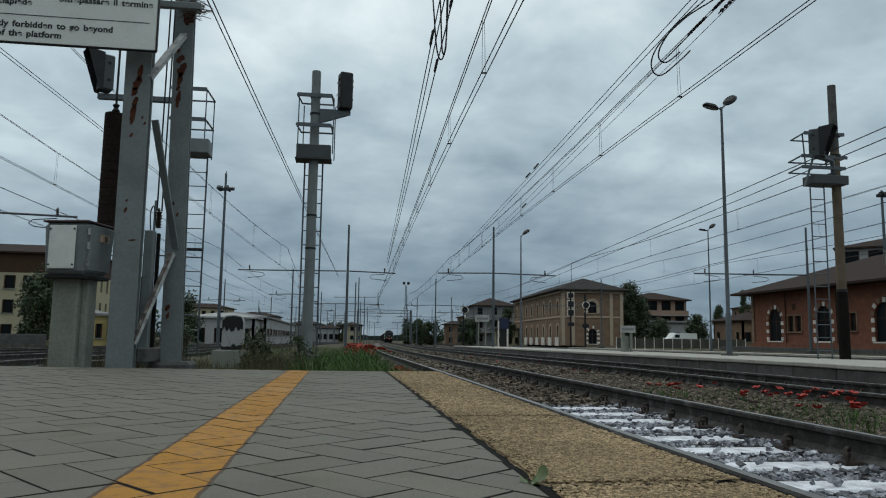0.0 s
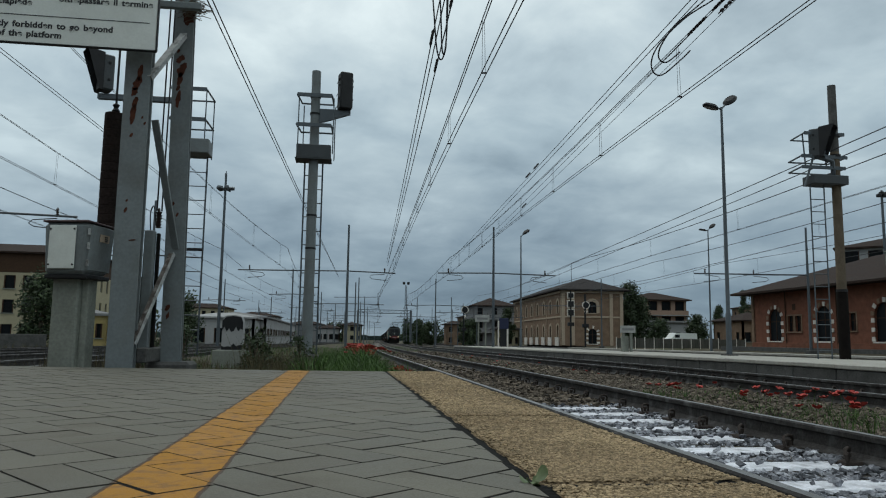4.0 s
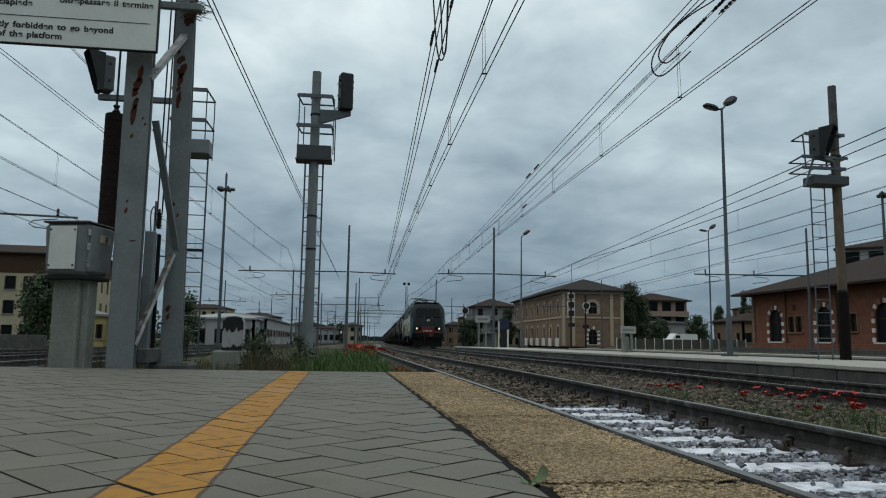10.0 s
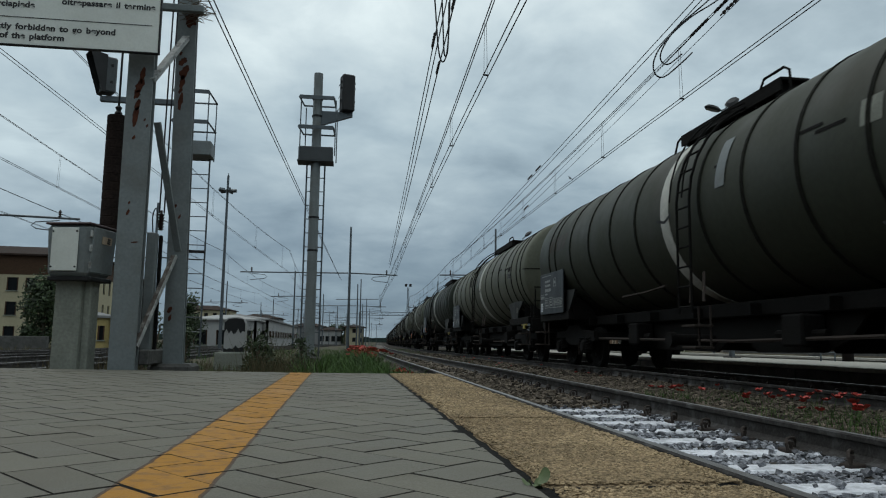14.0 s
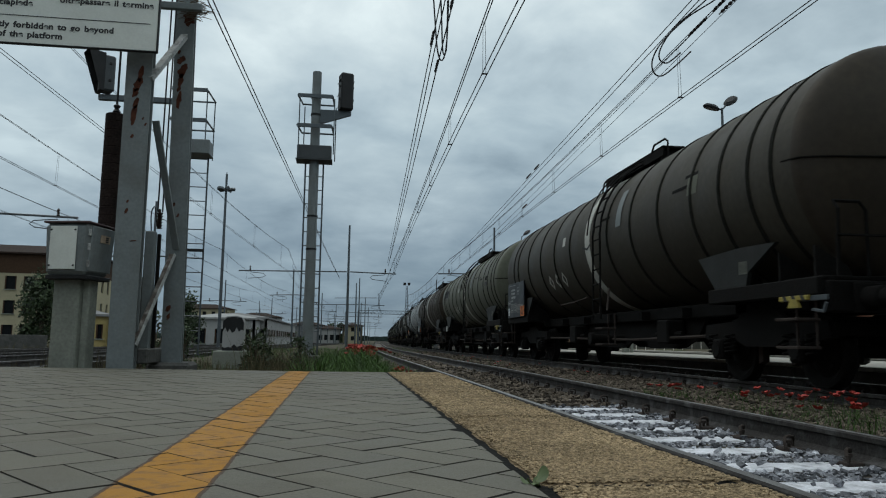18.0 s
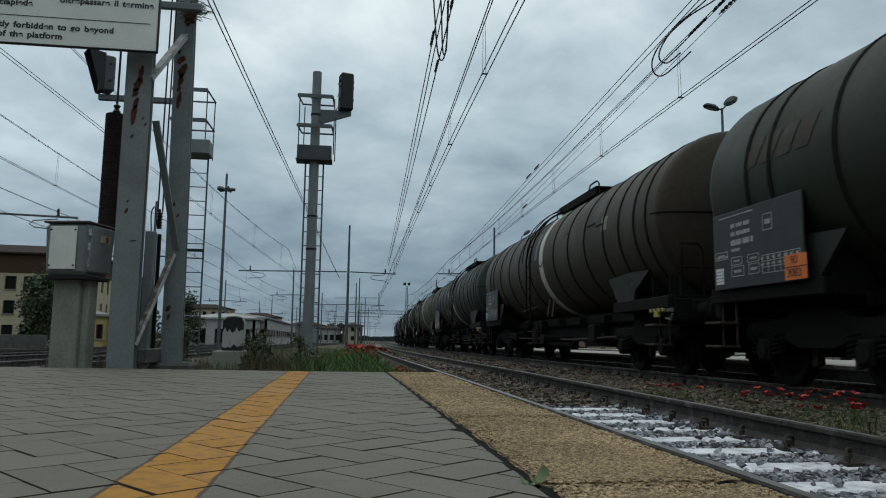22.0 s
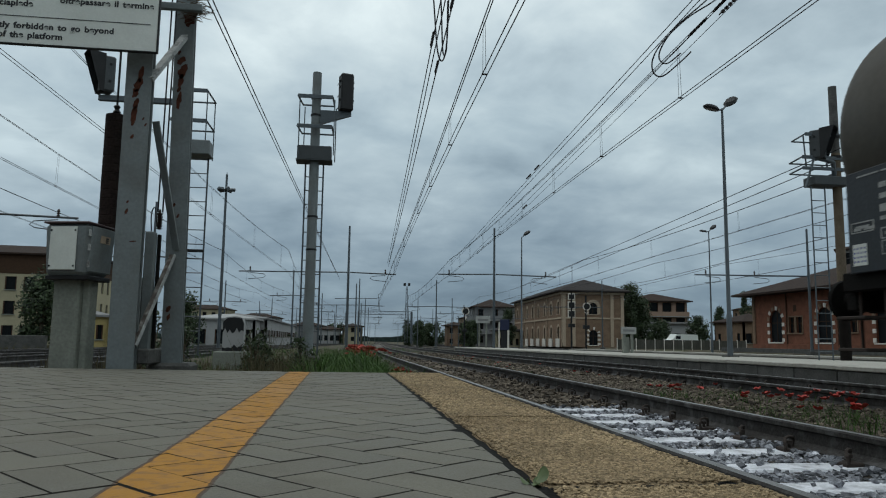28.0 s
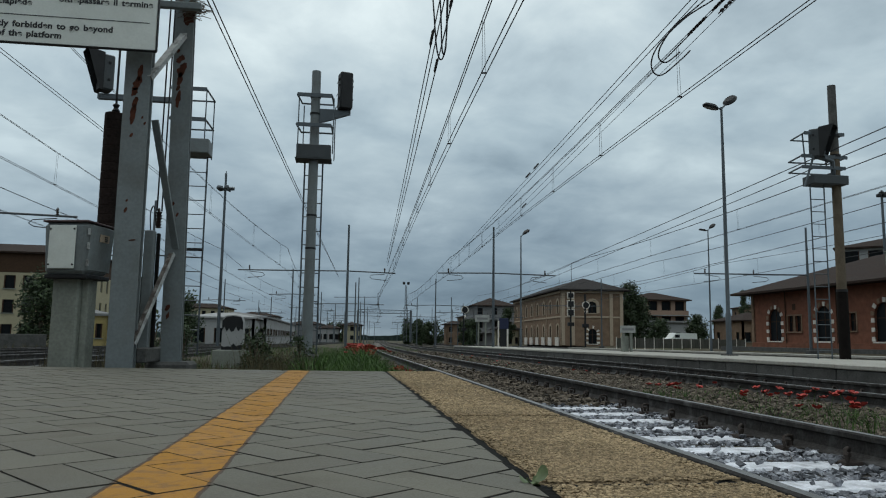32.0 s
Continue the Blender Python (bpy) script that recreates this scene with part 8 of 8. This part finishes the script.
# graffiti on the side: rounded blots with black outlines
g_grey = material("grey_violet_spray", (.022, .022, .036), .8, vary=.2, scale=3)
g_yellow = material("yellow_spray", (.24, .205, .045), .7, vary=.15, scale=3, dirt=(.06, .16, .12), dirt_scale=1.4, dirt_amt=.9)
g_teal = material("teal_spray", (.04, .13, .11), .7, vary=.2, scale=3)
g_silver = material("silver_spray", (.17, .178, .175), .55, vary=.15, scale=3, dirt=(.10, .104, .10), dirt_scale=1.5)


def blot(pts, lift, mat, name="graffiti"):
    part(name, Mesh().prism(pts, -1.52, -1.52 - lift, "YZ"), mat, loco)


def bubble(yc, zc, ry, rz, n=20, lean=0.0):
    out = []
    for i in range(n):
        a = 6.2832 * i / n
        z = zc + rz * math.copysign(abs(math.sin(a)) ** .8, math.sin(a))
        out.append((yc - ry * math.copysign(abs(math.cos(a)) ** .8, math.cos(a)) + lean * (z - zc), max(z, 1.1)))
    return out


for i, (yc, zc, ry, rz) in enumerate([(15.0, 1.6, .8, .55), (14.2, 1.75, .6, .6), (13.3, 1.8, .75, .62), (12.5, 1.6, .55, .6)]):
    blot(bubble(yc, zc, ry + .025, rz + .025), .0115 + .0003 * i, paint_white)
for i, (yc, zc, ry, rz) in enumerate([(15.0, 1.6, .8, .55), (14.2, 1.75, .6, .6), (13.3, 1.8, .75, .62), (12.5, 1.6, .55, .6)]):
    blot(bubble(yc, zc, ry, rz), .014 + .0004 * i, g_grey)
def spray_line(yc, zc, ry, rz, a0, a1, mat, w=.012):
    """A thin sprayed arc."""
    pts = [(-1.537, yc + ry * math.cos(radians(a0 + (a1 - a0) * k / 12)), zc + rz * math.sin(radians(a0 + (a1 - a0) * k / 12))) for k in range(13)]
    part("graffiti_line", Mesh().tube(pts, w, 5, False), mat, loco)


for yc, zc, ry, rz, a0, a1 in ((15.0, 1.55, .55, .4, 20, 200), (14.6, 1.7, .3, .32, -30, 230), (14.55, 1.72, .14, .14, 0, 280), (14.0, 1.75, .35, .42, 30, 190), (13.3, 1.85, .5, .45, -20, 170), (13.0, 1.6, .4, .45, 60, 250),
                               (12.5, 1.7, .3, .45, -60, 120), (12.7, 1.35, .5, .2, 150, 330), (14.9, 1.3, .6, .15, 190, 350), (13.7, 1.4, .3, .25, 100, 300)):
    spray_line(yc, zc, ry, rz, a0, a1, g_silver)
for yc, zc, ry, rz, a0, a1 in ((14.2, 1.4, .7, .3, 10, 150), (13.0, 1.9, .25, .3, 40, 220)):
    spray_line(yc, zc, ry, rz, a0, a1, M["loco_red"], .02)
YEL = [(11.35, 1.5, .55, .45), (10.5, 1.7, .6, .55), (9.6, 1.75, .55, .55), (8.9, 1.75, .5, .55), (8.1, 1.75, .62, .52), (7.4, 1.5, .55, .5)]
for i, (yc, zc, ry, rz) in enumerate(YEL):
    blot(bubble(yc, zc, ry + .05, rz + .05), .014 + .0004 * i, M["ink"])
    blot(bubble(yc, zc, ry, rz), .0168 + .0004 * i, g_yellow)
for yc, zc, ry, rz in ((10.6, 1.75, .12, .1), (8.0, 1.7, .28, .08), (9.3, 1.3, .03, .22), (10.1, 1.35, .03, .25)):
    blot(bubble(yc, zc, ry, rz), .0195, M["ink"])
for yc, zc, ry, rz in ((11.3, 1.45, .18, .2), (9.65, 1.85, .2, .14), (8.85, 1.5, .18, .2), (7.45, 1.35, .22, .16)):
    blot(bubble(yc, zc, ry, rz), .0192, g_teal)
def thick(pts, w):
    """A sprayed letter stroke with round ends, from (y, z) points."""
    p = [Vector((a, b, 0)) for a, b in pts]
    p = [q.to_2d() for q in smooth_path(p, 4)]
    left, right = [], []
    for k, c in enumerate(p):
        d = (p[min(k + 1, len(p) - 1)] - p[max(k - 1, 0)]).normalized()
        nrm = Vector((-d.y, d.x)) * w / 2
        left.append(c + nrm), right.append(c - nrm)

    def cap(c, d):
        return [c + Vector((d.x * math.sin(a) + -d.y * math.cos(a), d.y * math.sin(a) + d.x * math.cos(a))) * w / 2 for a in (.5, 1.05, 1.57, 2.1, 2.64)]
    d0, d1 = (p[1] - p[0]).normalized(), (p[-1] - p[-2]).normalized()
    return [(v.x, max(v.y, 1.1)) for v in left + cap(p[-1], d1) + right[::-1] + cap(p[0], -d0)]


SIL = [([(5.69, 2.18), (5.62, 1.92), (5.3, 1.82), (5.05, 2.05), (4.9, 2.1)], .25), ([(5.34, 1.78), (5.48, 1.59), (5.5, 1.2)], .28), ([(4.93, 2.08), (4.97, 1.61), (5.06, 1.2)], .27),
       ([(4.52, 2.16), (4.63, 1.87), (4.58, 1.64), (4.3, 1.65)], .25), ([(3.93, 2.24), (3.99, 1.85), (4.18, 1.53), (4.44, 1.32), (4.6, 1.44)], .27),
       ([(3.61, 1.66), (3.79, 1.43), (3.68, 1.18), (3.43, 1.23), (3.42, 1.5), (3.58, 1.65)], .2)]
for i, (pts, w_) in enumerate(SIL):
    blot(thick(pts, w_ + .085), .0195 + .0002 * i, M["ink"])
for i, (pts, w_) in enumerate(SIL):
    blot(thick(pts, w_), .0212 + .0002 * i, g_silver)
for i, (pts, w_) in enumerate(SIL):
    blot(thick([(y_ + .04, z_ + .05) for y_, z_ in pts[:3]], .035), .0226 + .0001 * i, paint_white, "graffiti_highlight")
num = part("number_strip", Mesh().box((-1.5435, 8.93, 1.93), (.004, 1.5, .11)), paint_white, loco, "white strip with a row of dark bars")
for k, (y_, w_) in enumerate(((9.55, .14), (9.33, .14), (9.03, .3), (8.72, .2), (8.5, .06), (8.3, .2))):
    part("number_bar", Mesh().box((-1.5465, y_, 1.93), (.003, w_, .06)), M["iron_grey"], num)
rnd = random.Random(12)
dots = Mesh()
for i in range(210):
    y, z = rnd.gauss(3.4, .22) if i < 130 else rnd.gauss(6.05, .16), rnd.gauss(2.02, .17) if i < 130 else rnd.gauss(1.6, .22)
    z = max(z, 1.2)
    dots.prism([(y - .015, z - .015), (y + .015, z - .015), (y + .015, z + .015), (y - .015, z + .015)], -1.53, -1.536, "YZ")
tagged(part("graffiti_dots", dots, M["ink"], loco), kind="stuff")
tag = Mesh()
for i in range(5):
    y = 7.9 - .17 * i
    tag.tube([(-1.534, y, 2.32 + .03 * i), (-1.534, y - .05, 2.5 + .02 * i), (-1.534, y - .14, 2.36)], .012, 4, False)
for y, z in ((16.9, 1.7), (16.5, 1.72), (16.15, 1.68)):
    tag.tube([(-1.534, y, z + .45), (-1.534, y, z - .1), (-1.534, y - .2, z + .1)], .016, 4, False)
part("graffiti_tag", tag, M["ink"], loco)


# ---------------------------------------------------------------- a bird that crosses the sky
bird = thing("bird", "small dark bird in flight under the clouds", "bird")
part("bird_body", Mesh().lathe([(.004, -.16), (.035, -.08), (.045, 0), (.03, .1), (.008, .2)], 10, "Y"), M["dark"], bird, smooth=True)
for sg in (-1, 1):
    part("wing", Mesh().add([(0, -.07, .02), (sg * .2, -.09, .08), (sg * .46, .04, .03), (sg * .2, .06, .08), (0, .07, .02), (0, 0, .0)], [(0, 1, 3, 4), (1, 2, 3), (0, 4, 5)]), M["dark"], bird)


def vehicle_rows(offset, length, a0=.15, a1=.85):
    rows = []
    ts = sorted(set([0, 2, 4, 5, 6, 7, 8, 9, 10, 11, 32] + [11 + .5 * i for i in range(42)]))
    for t in ts:
        s = front_at(t) + offset
        x0, y0, _ = on_line(s + length * a0)
        x1, y1, _ = on_line(s + length * a1)
        a = math.atan2(x1 - x0, y1 - y0)
        d = Vector((math.sin(a), math.cos(a)))
        rows.append((t, pose(x0 - d.x * length * a0, y0 - d.y * length * a0, RAIL + fall(y0) - (fall(y1) - fall(y0)) * a0 / (a1 - a0), math.degrees(math.atan2(fall(y1) - fall(y0), length * (a1 - a0))), 0, -math.degrees(a))))
    return rows


def turning_rows(y, r, s0):
    """A wheel turns while its vehicle is near; s0 is its place behind the headlights."""
    near = 12.5 + (14.5 + s0 - 34) / SPEED
    far = near + 46 / SPEED
    rows = [(0, 0.0)]
    n0, n1 = int(near * 30), int(far * 30)
    for k in range(max(n0, 1), min(n1, 959) + 1):
        rows.append((k / 30, (k - max(n0, 1)) / 30 * SPEED / r))
    rows.append((32, rows[-1][1]))
    return [(t, Matrix.Translation((0, y, r)) @ Matrix.Rotation(a, 4, "X")) for t, a in rows]


def motions():
    walk(loco, vehicle_rows(0, LEN))
    for i, w in enumerate(wagons):
        walk(w, vehicle_rows(18.99 + WAGON * i, WAGON))
    for w, y, r in wheelsets:
        v = w.parent.parent
        s0 = (0 if v == loco else 18.99 + WAGON * wagons.index(v)) + w.parent.matrix_basis.translation.y + y
        walk(w, turning_rows(y, r, s0))
    walk(bird, [(0, pose(9.78, 16.23, 16.6, 10, 18, 35)), (12, pose(9.78, 16.23, 16.6, 10, 18, 35)), (12.6, pose(9.13, 18.75, 12.17, 10, 18, 35)), (13, pose(10.8, 25.43, 11.99, 10, 18, 35)), (13.5, pose(16.68, 46.96, 15.14, 10, 18, 35)), (14, pose(19.57, 61.37, 14.65, 10, 18, 35)), (16, pose(32.06, 114.44, 16.87, 10, -12, 35)), (22, pose(43.74, 120.11, 23.95, 10, -12, -30)), (23.5, pose(33, 97.34, 21.78, 10, -12, -30)), (24, pose(29.81, 92.98, 21.9, 10, -12, -30)), (24.5, pose(26.93, 88.37, 22.45, 10, -12, -30)), (25, pose(25.91, 83.15, 22.97, 10, -12, -30)), (26.5, pose(20.64, 62.15, 25.02, 10, -12, -30)), (28, pose(14.69, 35.88, 31.87, 10, -12, -30)), (32, pose(14.69, 35.88, 31.87, 10, -12, -30))])


motions()
